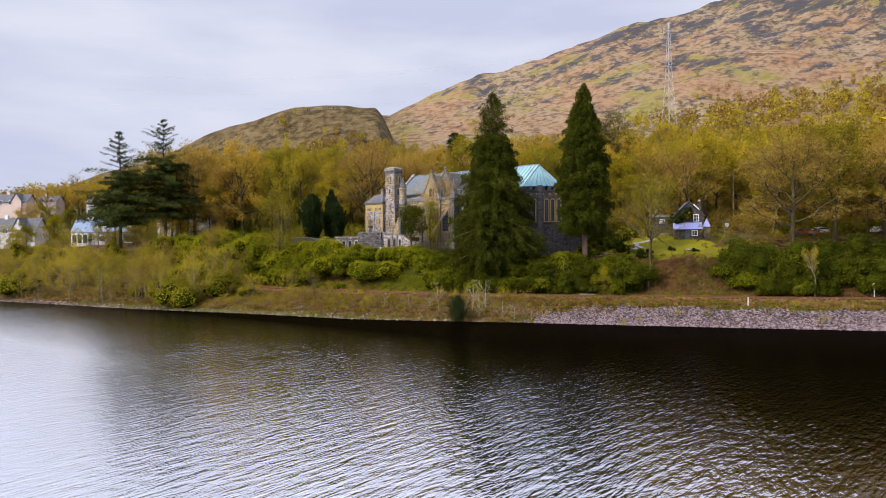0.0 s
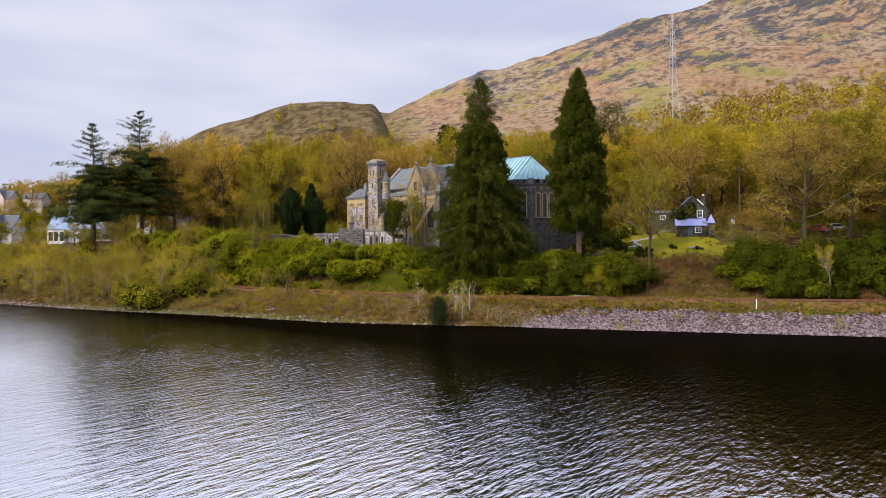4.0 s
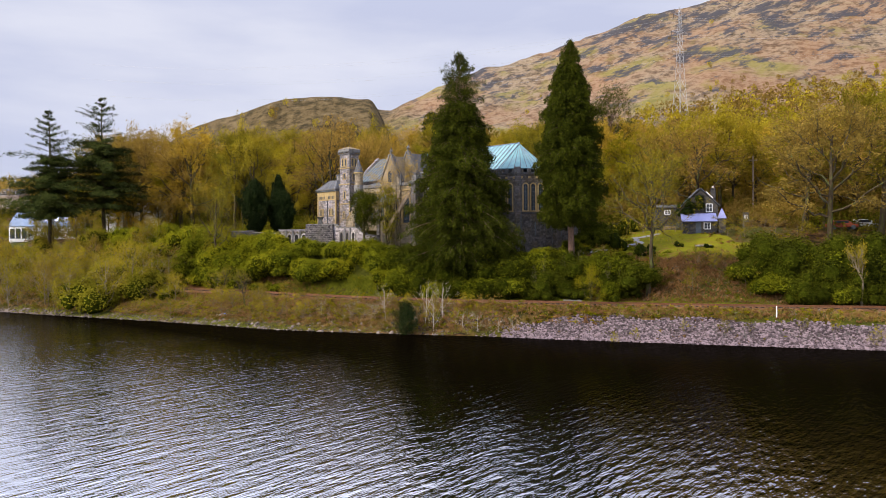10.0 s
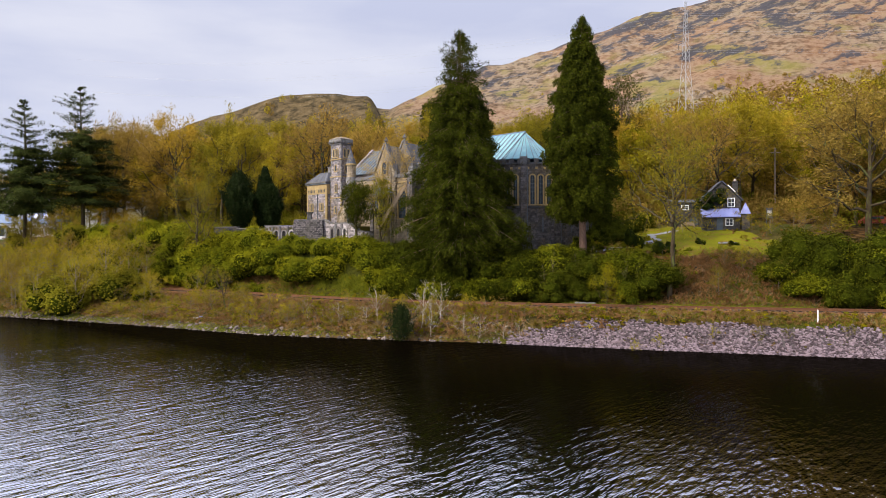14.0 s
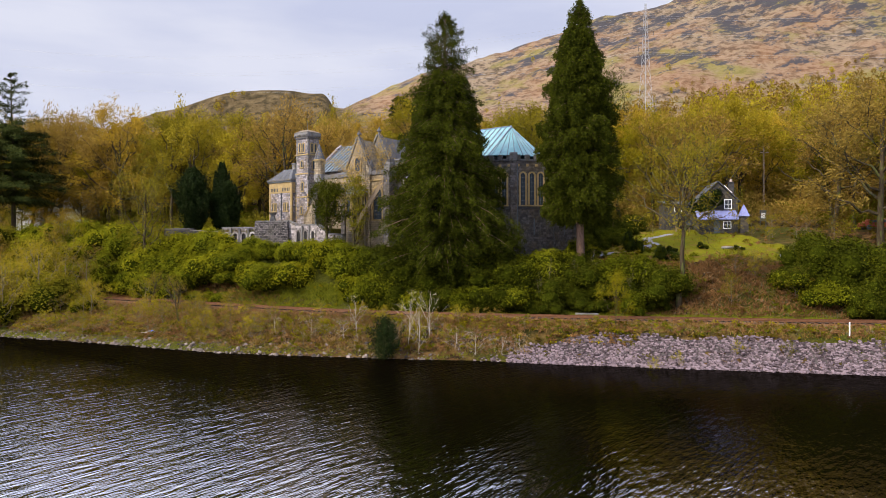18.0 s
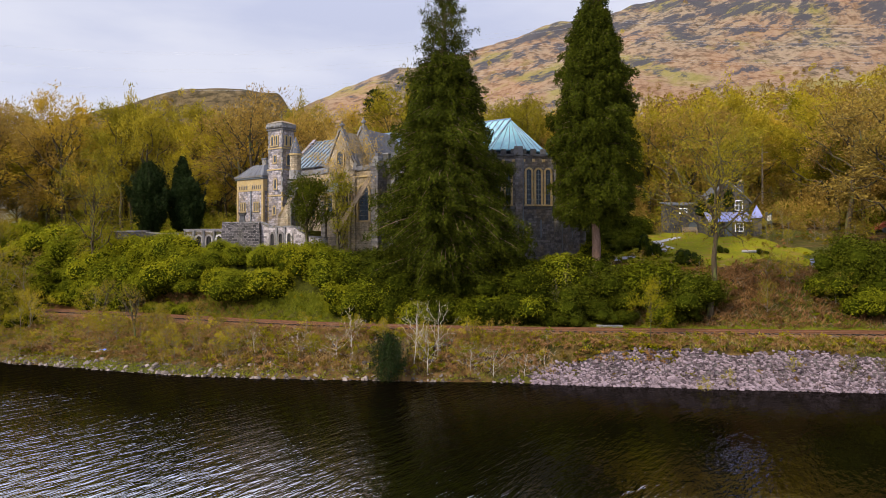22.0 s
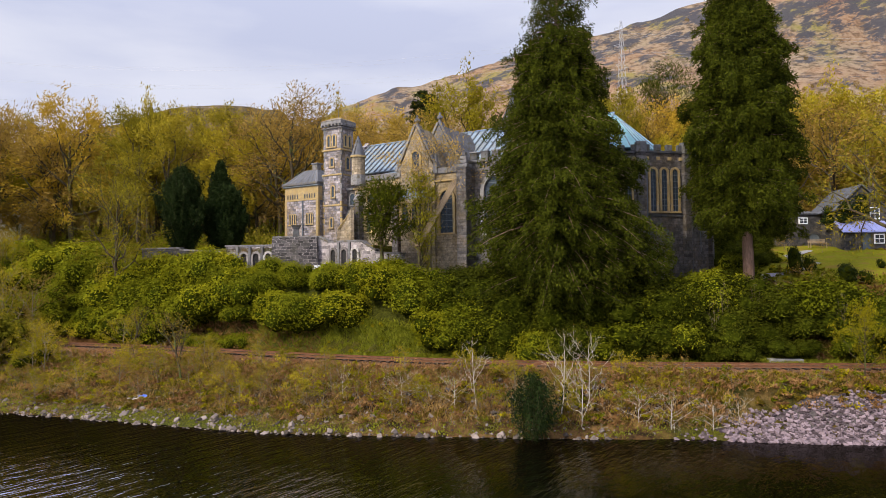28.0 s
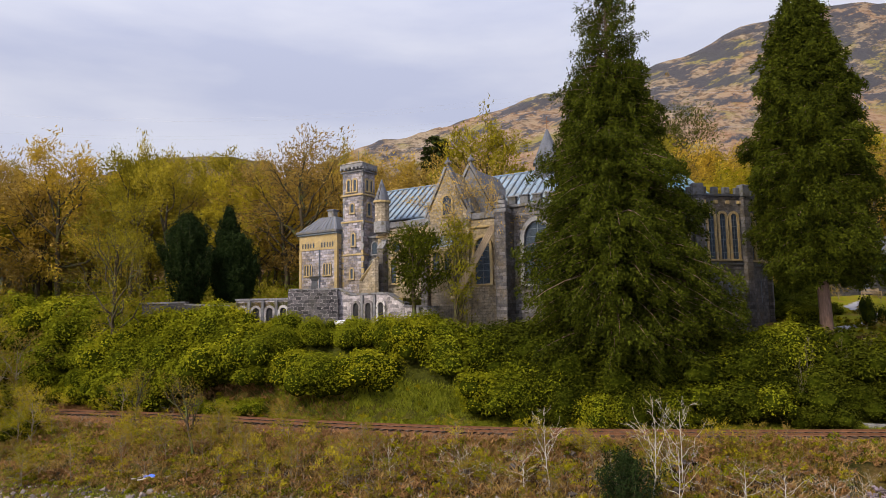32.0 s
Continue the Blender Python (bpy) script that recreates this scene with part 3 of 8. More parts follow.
def ground_material():
    m = bpy.data.materials.new("hillside_ground")
    m.use_nodes = True
    nt = m.node_tree
    bsdf = nt.nodes["Principled BSDF"]
    geo = nt.nodes.new("ShaderNodeNewGeometry")
    pos = geo.outputs["Position"]
    sep = nt.nodes.new("ShaderNodeSeparateXYZ")
    nt.links.new(pos, sep.inputs[0])
    n_a = tex(nt, "ShaderNodeTexNoise", 0.05, pos, 8.0, 0.6)
    n_b = tex(nt, "ShaderNodeTexNoise", 0.9, pos, 6.0, 0.65)
    n_c = tex(nt, "ShaderNodeTexNoise", 0.012, pos, 5.0)
    n_d = tex(nt, "ShaderNodeTexNoise", 6.0, pos, 4.0, 0.7)
    near = ramp(nt, n_b.outputs["Fac"], [(0.38, (0.022, 0.012, 0.004)), (0.5, (0.092, 0.048, 0.014)), (0.64, (0.19, 0.108, 0.036))])
    green = ramp(nt, n_d.outputs["Fac"], [(0.3, (0.03, 0.038, 0.003)), (0.7, (0.105, 0.105, 0.009))])
    msk = ramp(nt, n_a.outputs["Fac"], [(0.45, (0, 0, 0)), (0.58, (1, 1, 1))])
    near = mixc(nt, near, green, msk)
    # moor: bracken, pale grass and green flushes
    n_f = tex(nt, "ShaderNodeTexNoise", 0.16, pos, 9.0, 0.68)
    moor = ramp(nt, n_f.outputs["Fac"], [(0.36, (0.050, 0.038, 0.025)), (0.46, (0.15, 0.11, 0.070)), (0.56, (0.265, 0.20, 0.138)), (0.70, (0.18, 0.15, 0.066))])
    rust = ramp(nt, n_c.outputs["Fac"], [(0.42, (0, 0, 0)), (0.60, (0.4, 0.4, 0.4))])
    moor = mixc(nt, moor, (0.27, 0.125, 0.055), rust)
    flush = ramp(nt, tex(nt, "ShaderNodeTexNoise", 0.021, pos, 7.0, 0.6).outputs["Fac"], [(0.52, (0, 0, 0)), (0.62, (0.7, 0.7, 0.7))])
    moor = mixc(nt, moor, (0.19, 0.17, 0.035), flush)
    # heather and crag bands, more of them high up
    wv = nt.nodes.new("ShaderNodeCombineXYZ")
    for axis, along_ in (("X", (0.0100, 0.003, 0.0052)), ("Y", (0.0, 0.012, 0.0)), ("Z", (-0.018, -0.006, 0.036))):
        dn = nt.nodes.new("ShaderNodeVectorMath")
        dn.operation = "DOT_PRODUCT"
        dn.inputs[1].default_value = along_
        nt.links.new(pos, dn.inputs[0])
        nt.links.new(dn.outputs["Value"], wv.inputs[axis])
    n_e = tex(nt, "ShaderNodeTexNoise", 2.7, wv.outputs["Vector"], 11.0, 0.74)
    lift = nt.nodes.new("ShaderNodeMapRange")
    lift.inputs["From Min"].default_value, lift.inputs["From Max"].default_value = 80.0, 260.0
    lift.inputs["To Min"].default_value, lift.inputs["To Max"].default_value = -0.05, 0.095
    nt.links.new(sep.outputs["Z"], lift.inputs["Value"])
    up_ = nt.nodes.new("ShaderNodeMath")
    nt.links.new(n_e.outputs["Fac"], up_.inputs[0])
    nt.links.new(lift.outputs["Result"], up_.inputs[1])
    crag = ramp(nt, up_.outputs[0], [(0.53, (0, 0, 0)), (0.59, (0.95, 0.95, 0.95))])
    moor = mixc(nt, moor, (0.048, 0.048, 0.057), crag)
    # wooded left-hand slope: olive-brown floor
    side = nt.nodes.new("ShaderNodeVectorMath")
    side.operation = "DOT_PRODUCT"
    nt.links.new(pos, side.inputs[0])
    side.inputs[1].default_value = (-1.0, -0.12, 0.0)
    wl_ = nt.nodes.new("ShaderNodeMapRange")
    wl_.inputs["From Min"].default_value, wl_.inputs["From Max"].default_value = -45.0, 0.0
    nt.links.new(side.outputs["Value"], wl_.inputs["Value"])
    floor_ = ramp(nt, n_f.outputs["Fac"], [(0.40, (0.040, 0.030, 0.010)), (0.52, (0.11, 0.077, 0.033)), (0.66, (0.17, 0.125, 0.060))])
    moor = mixc(nt, moor, floor_, wl_.outputs["Result"])
    hi = nt.nodes.new("ShaderNodeMapRange")
    hi.inputs["From Min"].default_value, hi.inputs["From Max"].default_value = 34.0, 66.0
    nt.links.new(sep.outputs["Z"], hi.inputs["Value"])
    col = mixc(nt, near, moor, hi.outputs["Result"])
    nt.links.new(col, bsdf.inputs["Base Color"])
    bsdf.inputs["Roughness"].default_value = 0.95
    bsdf.inputs["Specular IOR Level"].default_value = 0.15
    bp = nt.nodes.new("ShaderNodeBump")
    bp.inputs["Strength"].default_value, bp.inputs["Distance"].default_value = 0.7, 0.25
    nt.links.new(n_b.outputs["Fac"], bp.inputs["Height"])
    bp2 = nt.nodes.new("ShaderNodeBump")
    bp2.inputs["Strength"].default_value, bp2.inputs["Distance"].default_value = 0.8, 9.0
    nt.links.new(n_e.outputs["Fac"], bp2.inputs["Height"])
    nt.links.new(bp.outputs["Normal"], bp2.inputs["Normal"])
    nt.links.new(bp2.outputs["Normal"], bsdf.inputs["Normal"])
    return m


tagged(link("ground", raw("ground", V, F, True), ground_material()), "grassy lake shore rising into bracken-brown hillside with crags", "ground", kind="structure")


def water_material():
    m = bpy.data.materials.new("lake_water")
    m.use_nodes = True
    nt = m.node_tree
    bsdf = nt.nodes["Principled BSDF"]
    geo = nt.nodes.new("ShaderNodeNewGeometry")
    mp = nt.nodes.new("ShaderNodeMapping")
    mp.inputs["Rotation"].default_value = (0, 0, radians(-53))
    nt.links.new(geo.outputs["Position"], mp.inputs["Vector"])
    mp2 = nt.nodes.new("ShaderNodeMapping")
    mp2.inputs["Scale"].default_value = (0.42, 1.35, 1.0)
    nt.links.new(mp.outputs["Vector"], mp2.inputs["Vector"])
    vec = mp2.outputs["Vector"]
    n1, n2, n3 = tex(nt, "ShaderNodeTexNoise", 1.05, vec, 3.0, 0.5), tex(nt, "ShaderNodeTexNoise", 2.8, vec, 2.0, 0.5), tex(nt, "ShaderNodeTexNoise", 0.03, vec, 3.0)
    amp = ramp(nt, n3.outputs["Fac"], [(0.3, (0.35, 0.35, 0.35)), (0.65, (1, 1, 1))])
    h = mixc(nt, n1.outputs["Fac"], n2.outputs["Fac"], 0.35)
    bp = nt.nodes.new("ShaderNodeBump")
    # sheltered, smoother water along the bank
    off = nt.nodes.new("ShaderNodeVectorMath")
    off.operation = "DOT_PRODUCT"
    nt.links.new(geo.outputs["Position"], off.inputs[0])
    off.inputs[1].default_value = (-0.75, -1.0, 0.0)
    calm = nt.nodes.new("ShaderNodeMapRange")
    calm.inputs["From Min"].default_value, calm.inputs["From Max"].default_value = -92.0, -58.0
    calm.inputs["To Min"].default_value, calm.inputs["To Max"].default_value = 0.45, 1.0
    nt.links.new(off.outputs["Value"], calm.inputs["Value"])
    glass_ = nt.nodes.new("ShaderNodeVectorMath")
    glass_.operation = "DOT_PRODUCT"
    nt.links.new(geo.outputs["Position"], glass_.inputs[0])
    glass_.inputs[1].default_value = (-1.0, -0.35, 0.0)
    slick = nt.nodes.new("ShaderNodeMapRange")
    slick.inputs["From Min"].default_value, slick.inputs["From Max"].default_value = -20.0, 8.0
    slick.inputs["To Min"].default_value, slick.inputs["To Max"].default_value = 1.0, 0.30
    nt.links.new(glass_.outputs["Value"], slick.inputs["Value"])
    open_ = nt.nodes.new("ShaderNodeMapRange")
    open_.inputs["From Min"].default_value, open_.inputs["From Max"].default_value = -86.0, -44.0
    nt.links.new(off.outputs["Value"], open_.inputs["Value"])
    amp2 = mixc(nt, mixc(nt, amp, calm.outputs["Result"], 1.0, "MULTIPLY"), mixc(nt, (1.0, 1.0, 1.0), slick.outputs["Result"], open_.outputs["Result"]), 1.0, "MULTIPLY")
    nt.links.new(amp2, bp.inputs["Strength"])
    bp.inputs["Distance"].default_value = 0.30
    nt.links.new(h, bp.inputs["Height"])
    nt.links.new(bp.outputs["Normal"], bsdf.inputs["Normal"])
    bsdf.inputs["Base Color"].default_value = (0.0016, 0.0011, 0.0005, 1)
    bsdf.inputs["Roughness"].default_value = 0.04
    bsdf.inputs["IOR"].default_value = 1.33
    bsdf.inputs["Specular IOR Level"].default_value = 0.0
    gl = nt.nodes.new("ShaderNodeBsdfGlossy")
    gl.inputs["Roughness"].default_value = 0.04
    gl.inputs["Color"].default_value = (0.95, 0.95, 0.97, 1)
    nt.links.new(bp.outputs["Normal"], gl.inputs["Normal"])
    # wind-ruffled open water on the far side
    ruff = nt.nodes.new("ShaderNodeMapRange")
    ruff.inputs["From Min"].default_value, ruff.inputs["From Max"].default_value = -6.0, 14.0
    ruff.inputs["To Min"].default_value, ruff.inputs["To Max"].default_value = 0.0, 0.22
    nt.links.new(glass_.outputs["Value"], ruff.inputs["Value"])
    rgh = nt.nodes.new("ShaderNodeMath")
    rgh.operation = "MULTIPLY_ADD"
    nt.links.new(ruff.outputs["Result"], rgh.inputs[0])
    nt.links.new(open_.outputs["Result"], rgh.inputs[1])
    rgh.inputs[2].default_value = 0.04
    nt.links.new(rgh.outputs[0], gl.inputs["Roughness"])
    lw = nt.nodes.new("ShaderNodeLayerWeight")
    lw.inputs["Blend"].default_value = 0.5
    nt.links.new(bp.outputs["Normal"], lw.inputs["Normal"])
    # pale sheen put in by place: reflectivity raised towards the left
    left_sheen = nt.nodes.new("ShaderNodeMapRange")
    left_sheen.inputs["From Min"].default_value, left_sheen.inputs["From Max"].default_value = -39.0, -10.0
    nt.links.new(glass_.outputs["Value"], left_sheen.inputs["Value"])
    # gain drops at grazing angles, against Fresnel, to keep bank-side water dark
    gain = ramp(nt, lw.outputs["Facing"], [(0.30, (0.75, 0.75, 0.75)), (0.57, (0.72, 0.72, 0.72)), (0.66, (0.46, 0.46, 0.46)), (0.75, (0.15, 0.15, 0.15)), (0.86, (0.02, 0.02, 0.02)), (0.93, (0.010, 0.010, 0.010))])
    mx = nt.nodes.new("ShaderNodeMixShader")
    gain = mixc(nt, gain, (1.0, 1.0, 1.0), mixc(nt, left_sheen.outputs["Result"], open_.outputs["Result"], 1.0, "MULTIPLY"))
    nt.links.new(gain, mx.inputs[0])
    nt.links.new(bsdf.outputs[0], mx.inputs[1])
    nt.links.new(gl.outputs[0], mx.inputs[2])
    nt.links.new(mx.outputs[0], nt.nodes["Material Output"].inputs["Surface"])
    return m


wx, wy = [-2600, -400, 400, 2600], [-2400, -300, 400]
wv_ = [(x, y, 0.0) for y in wy for x in wx]
wf_ = [(j * 4 + i, j * 4 + i + 1, (j + 1) * 4 + i + 1, (j + 1) * 4 + i) for j in range(2) for i in range(3)]
tagged(link("lake", raw("lake", wv_, wf_), water_material()), "dark rippled lake water reflecting sky and trees", "water", kind="structure")


# ---------------------------------------------------------------- church
# its own frame: x along the nave towards the apse, y away from the lake
CH = pose(-14.0, 140.0, 0, 0, 0, -39.0)
church = thing("church", "grey granite church with yellow sandstone dressings and blue-green metal roofs", "church", at=CH)
BASE = 8.5


def cpart(name, bm, mat, label="", parent=None, m=None):
    ob = part(name, bm, mat, parent or church, label)
    if m is not None:
        ob.matrix_basis = m
    return ob


def gable_bm(x0, x1, y0, y1, z_eave, z_ridge, z0=BASE):
    """Walls with gables at the two ends in y; ridge along y."""
    xm = (x0 + x1) / 2
    bm = bmesh.new()
    pts = [(x0, z0), (x1, z0), (x1, z_eave), (xm, z_ridge), (x0, z_eave)]
    a = [bm.verts.new((x, y0, z)) for x, z in pts]
    b = [bm.verts.new((x, y1, z)) for x, z in pts]
    bm.faces.new(a)
    bm.faces.new(b[::-1])
    for i in range(5):
        bm.faces.new((a[i], b[i], b[(i + 1) % 5], a[(i + 1) % 5]))
    bmesh.ops.recalc_face_normals(bm, faces=bm.faces[:])
    return bm


def arch_line(w, z0, z1, n=8, point=0.0):
    """Outline of a round or pointed opening, from foot to foot."""
    r = w / 2
    zs = z1 - r * (1 + point)
    pts = [(-r, z0)]
    for i in range(n + 1):
        a = math.pi - math.pi * i / n
        pts.append((r * math.cos(a), zs + r * math.sin(a) * (1 + point * math.sin(a))))
    pts.append((r, z0))
    return pts


def arch_ring(w, z0, z1, t, proud, point=0.0):
    bm = bmesh.new()
    inn, out = arch_line(w, z0, z1, 8, point), arch_line(w + 2 * t, z0, z1 + t, 8, point)
    rows = [[bm.verts.new((x, y, z)) for x, z in line] for line, y in ((out, 0.0), (out, -proud), (inn, -proud), (inn, 0.02))]
    for r0, r1 in zip(rows, rows[1:]):
        for i in range(len(r0) - 1):
            bm.faces.new((r0[i], r0[i + 1], r1[i + 1], r1[i]))
    bmesh.ops.recalc_face_normals(bm, faces=bm.faces[:])
    return bm


def arch_pane(w, z0, z1, point=0.0):
    bm = bmesh.new()
    bm.faces.new([bm.verts.new((x, -0.025, z)) for x, z in arch_line(w, z0, z1, 8, point)])
    bmesh.ops.recalc_face_normals(bm, faces=bm.faces[:])
    return bm


win_cache = {}


def arch_window(m, w, z0, z1, t=0.16, proud=0.14, frame_mat=None, pane_mat=None, point=0.0, bars=0, label="", owner=None, sill=True):
    key = (w, z0, z1, t, proud, point, bars)
    if key not in win_cache:
        def done(bm, nm):
            me = bpy.data.meshes.new(nm)
            bm.to_mesh(me)
            bm.free()
            return me
        bar = None
        if bars:
            b = bmesh.new()
            for k in range(1, bars + 1):
                z = z0 + (z1 - z0) * k / (bars + 1)
                box(b, -w / 2, w / 2, -0.045, -0.03, z - 0.02, z + 0.02)
            box(b, -0.02, 0.02, -0.05, -0.03, z0, z1 - 0.05)
            bar = done(b, "glazing_bar")
        win_cache[key] = (done(arch_ring(w, z0, z1, t, proud, point), "window"), done(arch_pane(w, z0, z1, point), "pane"),
                          done(solid(-w / 2 - t - 0.05, w / 2 + t + 0.05, -proud - 0.06, 0.02, z0 - 0.16, z0, 0.02), "sill"), bar)
    fr, pa, si, ba = win_cache[key]
    fm, pm = frame_mat or M_SAND, pane_mat or M_GLASS
    o = link("window", fr, fm, owner or church, label)
    o.matrix_basis = m
    link("pane", pa, pm, o)
    if sill:
        link("sill", si, fm, o)
    if ba:
        link("glazing_bar", ba, M_SEAM, o)
    return o


def face(u, v, rz=0.0):
    return pose(u, v, 0, 0, 0, rz)


# ---- nave
RV, RZ, EV, EZ, NV = 12.7, 27.0, 7.0, 22.5, 18.4
cpart("nave_wall", solid(-4.0, 29.0, EV + 0.35, NV - 0.35, BASE, EZ - 0.12), M_ASHLAR)
cpart("west_gable", gable_bm(RV - 5.75, RV + 5.75, -0.3, 0.3, EZ - 0.1, RZ + 0.45, 20.0), M_ASHLAR, m=pose(-4.1, 0, 0, 0, 0, 90))
cpart("nave_roof", slab([(-4, EV, EZ), (29, EV, EZ), (28.5, RV, RZ), (-4, RV, RZ)], 0.15), M_LEAD, "weathered blue-grey sheet metal")
cpart("north_roof", slab([(29, NV, EZ), (-4, NV, EZ), (-4, RV, RZ), (28.5, RV, RZ)], 0.15), M_LEAD)
cpart("apse_roof", slab([(29, EV, EZ), (32.3, 9.3, EZ), (28.5, RV, RZ)], 0.15), M_COPPER, "pale verdigris copper")
cpart("apse_roof", slab([(32.3, 9.3, EZ), (33.4, RV, EZ), (28.5, RV, RZ)], 0.15), M_COPPER)
cpart("apse_roof", slab([(33.4, RV, EZ), (32.3, 16.1, EZ), (28.5, RV, RZ)], 0.15), M_COPPER)
cpart("apse_roof", slab([(32.3, 16.1, EZ), (29, NV, EZ), (28.5, RV, RZ)], 0.15), M_COPPER)
cpart("chancel_roof", slab([(22.0, EV - 0.02, EZ + 0.02), (29, EV - 0.02, EZ + 0.02), (28.5, RV - 0.02, RZ + 0.03), (22.0, RV - 0.02, RZ + 0.03)], 0.02), M_COPPER, "pale verdigris copper")
cpart("ridge_capping", solid(-4, 28.6, RV - 0.14, RV + 0.14, RZ - 0.06, RZ + 0.12, 0.04), M_LEAD)
cpart("eaves_gutter", solid(-3.9, 29, EV - 0.16, EV + 0.02, EZ - 0.2, EZ - 0.05, 0.03), M_SEAM)
seam_me = None
for k in range(41):
    u = -3.4 + k * 0.8
    a, b = Vector((0, EV, EZ + 0.03)), Vector((0, RV, RZ + 0.03))
    if seam_me is None:
        bm = bmesh.new()
        L_ = (b - a).length
        box(bm, -0.075, 0.075, 0, L_, 0, 0.12)
        me = bpy.data.meshes.new("roof_seam")
        bm.to_mesh(me)
        bm.free()
        seam_me = me
    o = link("roof_seam", seam_me, M_SEAM if u < 21.5 else M_LEAD, church)
    o.matrix_basis = pose(u, EV, EZ + 0.0, math.degrees(math.atan2(RZ - EZ, RV - EV)), 0, 0)
for (x0, y0), (x1, y1), n in (((29, EV), (32.3, 9.3), 4), ((32.3, 9.3), (33.4, RV), 4)):
    for k in range(n):
        f = k / n
        p = Vector((x0 + (x1 - x0) * f, y0 + (y1 - y0) * f, EZ))
        q = p + (Vector((28.5, RV, RZ)) - p) * (0.98 if k == 0 else 0.75)
        v_, f_ = tube_np([p[:], q[:]], [0.06, 0.05], 4)
        link("roof_seam", raw("roof_seam", v_, f_), M_LEAD, church)
for u, v in ((18.9, 9.6), (23.4, 8.6)):
    cpart("roof_vent", solid(u - 0.12, u + 0.12, v - 0.12, v + 0.12, EZ + (v - EV) * 0.79, EZ + (v - EV) * 0.79 + 0.28, 0.03), M_PAINT)

# ---- slated fleche on the ridge
fl = [(17.3 + 1.6 * math.cos(radians(a)), RV + 1.6 * math.sin(radians(a))) for a in range(0, 360, 45)]
cpart("fleche_base", prism(fl, 25.6, 27.8, 0.92), M_SLATE)
cpart("fleche_spire", prism([(17.3 + (x - 17.3) * 1.08, RV + (y - RV) * 1.08) for x, y in fl], 27.6, 31.4, 0.05), M_SLATE, "steep grey slated spire")
cpart("finial_cross", (lambda bm: (box(bm, 17.27, 17.33, RV - 0.03, RV + 0.03, 31.2, 32.8), box(bm, 17.0, 17.6, RV - 0.03, RV + 0.03, 32.2, 32.28), bm)[2])(bmesh.new()), M_RUST)

# ---- bell tower
cpart("tower_wall", solid(-0.35, 2.35, -0.05, 2.3, BASE, 21.4, 0.06), M_ASHLAR)
cpart("tower_upper_wall", solid(-0.25, 2.25, 0.05, 2.2, 21.4, 26.7, 0.06), M_ASHLAR)
for z, o_ in ((18.0, 0.12), (21.35, 0.12), (24.1, 0.12), (26.55, 0.14)):
    cpart("string_course", solid(-0.35 - o_ * 0.6, 2.35 + o_ * 0.6, -0.05 - o_ * 0.6, 2.3 + o_ * 0.6, z - 0.09, z + 0.09, 0.03), M_SAND if z < 26 else M_STONE)
for k in range(6):
    cpart("corbel", solid(-0.38 + k * 0.49, -0.16 + k * 0.49, -0.33, 0.05, 26.7, 26.95, 0.03), M_STONE)
    cpart("corbel", solid(2.2, 2.6, -0.1 + k * 0.42, 0.12 + k * 0.42, 26.7, 26.95, 0.03), M_STONE)
cpart("tower_parapet", solid(-0.45, 2.45, -0.2, 2.4, 26.93, 27.35, 0.05), M_STONE)
cpart("tower_cap", prism([(-0.5, -0.25), (2.5, -0.25), (2.5, 2.45), (-0.5, 2.45)], 27.35, 27.75, 0.4), M_ASHLAR_WARM)
v_, f_ = tube_np([(1.0, 1.1, 27.6), (1.0, 1.1, 29.1)], [0.035, 0.02], 5)
link("lightning_rod", raw("lightning_rod", v_, f_), M_SEAM, church)
for (u, v, rz) in ((0.55, 0.03, 0), (1.35, 0.03, 0), (2.27, 0.75, 90), (2.27, 1.45, 90)):
    arch_window(face(u, v, rz), 0.32, 24.5, 25.7, 0.16, 0.08)
arch_window(face(2.27, 1.1, 90), 0.5, 22.0, 23.3, 0.14, 0.08)
arch_window(face(1.0, 0.03, 0), 0.4, 22.3, 23.2, 0.12, 0.08)
arch_window(face(1.2, -0.08, 0), 0.35, 18.9, 20.1, 0.14, 0.08)
arch_window(face(1.0, -0.08, 0), 0.3, 15.6, 16.6, 0.14, 0.08)
for z in np.arange(14.2, 26.3, 0.62):
    k = 0.1 if z > 21.4 else 0.0
    for (u, v) in ((-0.37 + k, -0.07 + k), (2.13 - k, -0.07 + k)):
        w = 0.34 if int(z / 0.62) % 2 else 0.24
        cpart("quoin", solid(u, u + w, v, v + 0.2, z, z + 0.5, 0.02), M_SAND if z < 18 else M_STONE)

# ---- vestry beside the tower
cpart("vestry_wall", solid(-5.4, -0.4, -0.7, 4.6, BASE, 18.7, 0.05), M_ASHLAR)
cpart("vestry_frieze", solid(-5.43, -0.38, -0.73, 4.6, 18.7, 20.25, 0.03), M_SAND, "yellow sandstone band with small slits")
cpart("vestry_cornice", solid(-5.6, -0.3, -0.9, 4.7, 20.25, 20.42, 0.03), M_SEAM)
cpart("vestry_cornice", solid(-5.7, -0.3, -1.0, 4.8, 20.42, 20.72, 0.05), M_STONE)
cpart("vestry_roof", prism([(-5.5, -0.8), (-0.3, -0.8), (-0.3, 4.7), (-5.5, 4.7)], 20.72, 22.3, 0.42), M_SLATE, "seamed dark lead roof")
for k in range(8):
    u = -5.1 + k * 0.62
    cpart("roof_seam", slab([(u, -0.78, 20.8), (u + 0.1, -0.78, 20.8), (-2.9 + (u + 2.9) * 0.42 + 0.1, 0.82, 22.36), (-2.9 + (u + 2.9) * 0.42, 0.82, 22.36)], 0.06), M_STONE)
cpart("chimney", solid(-4.9, -4.1, 3.2, 4.0, 20.5, 23.6, 0.06), M_STONE)
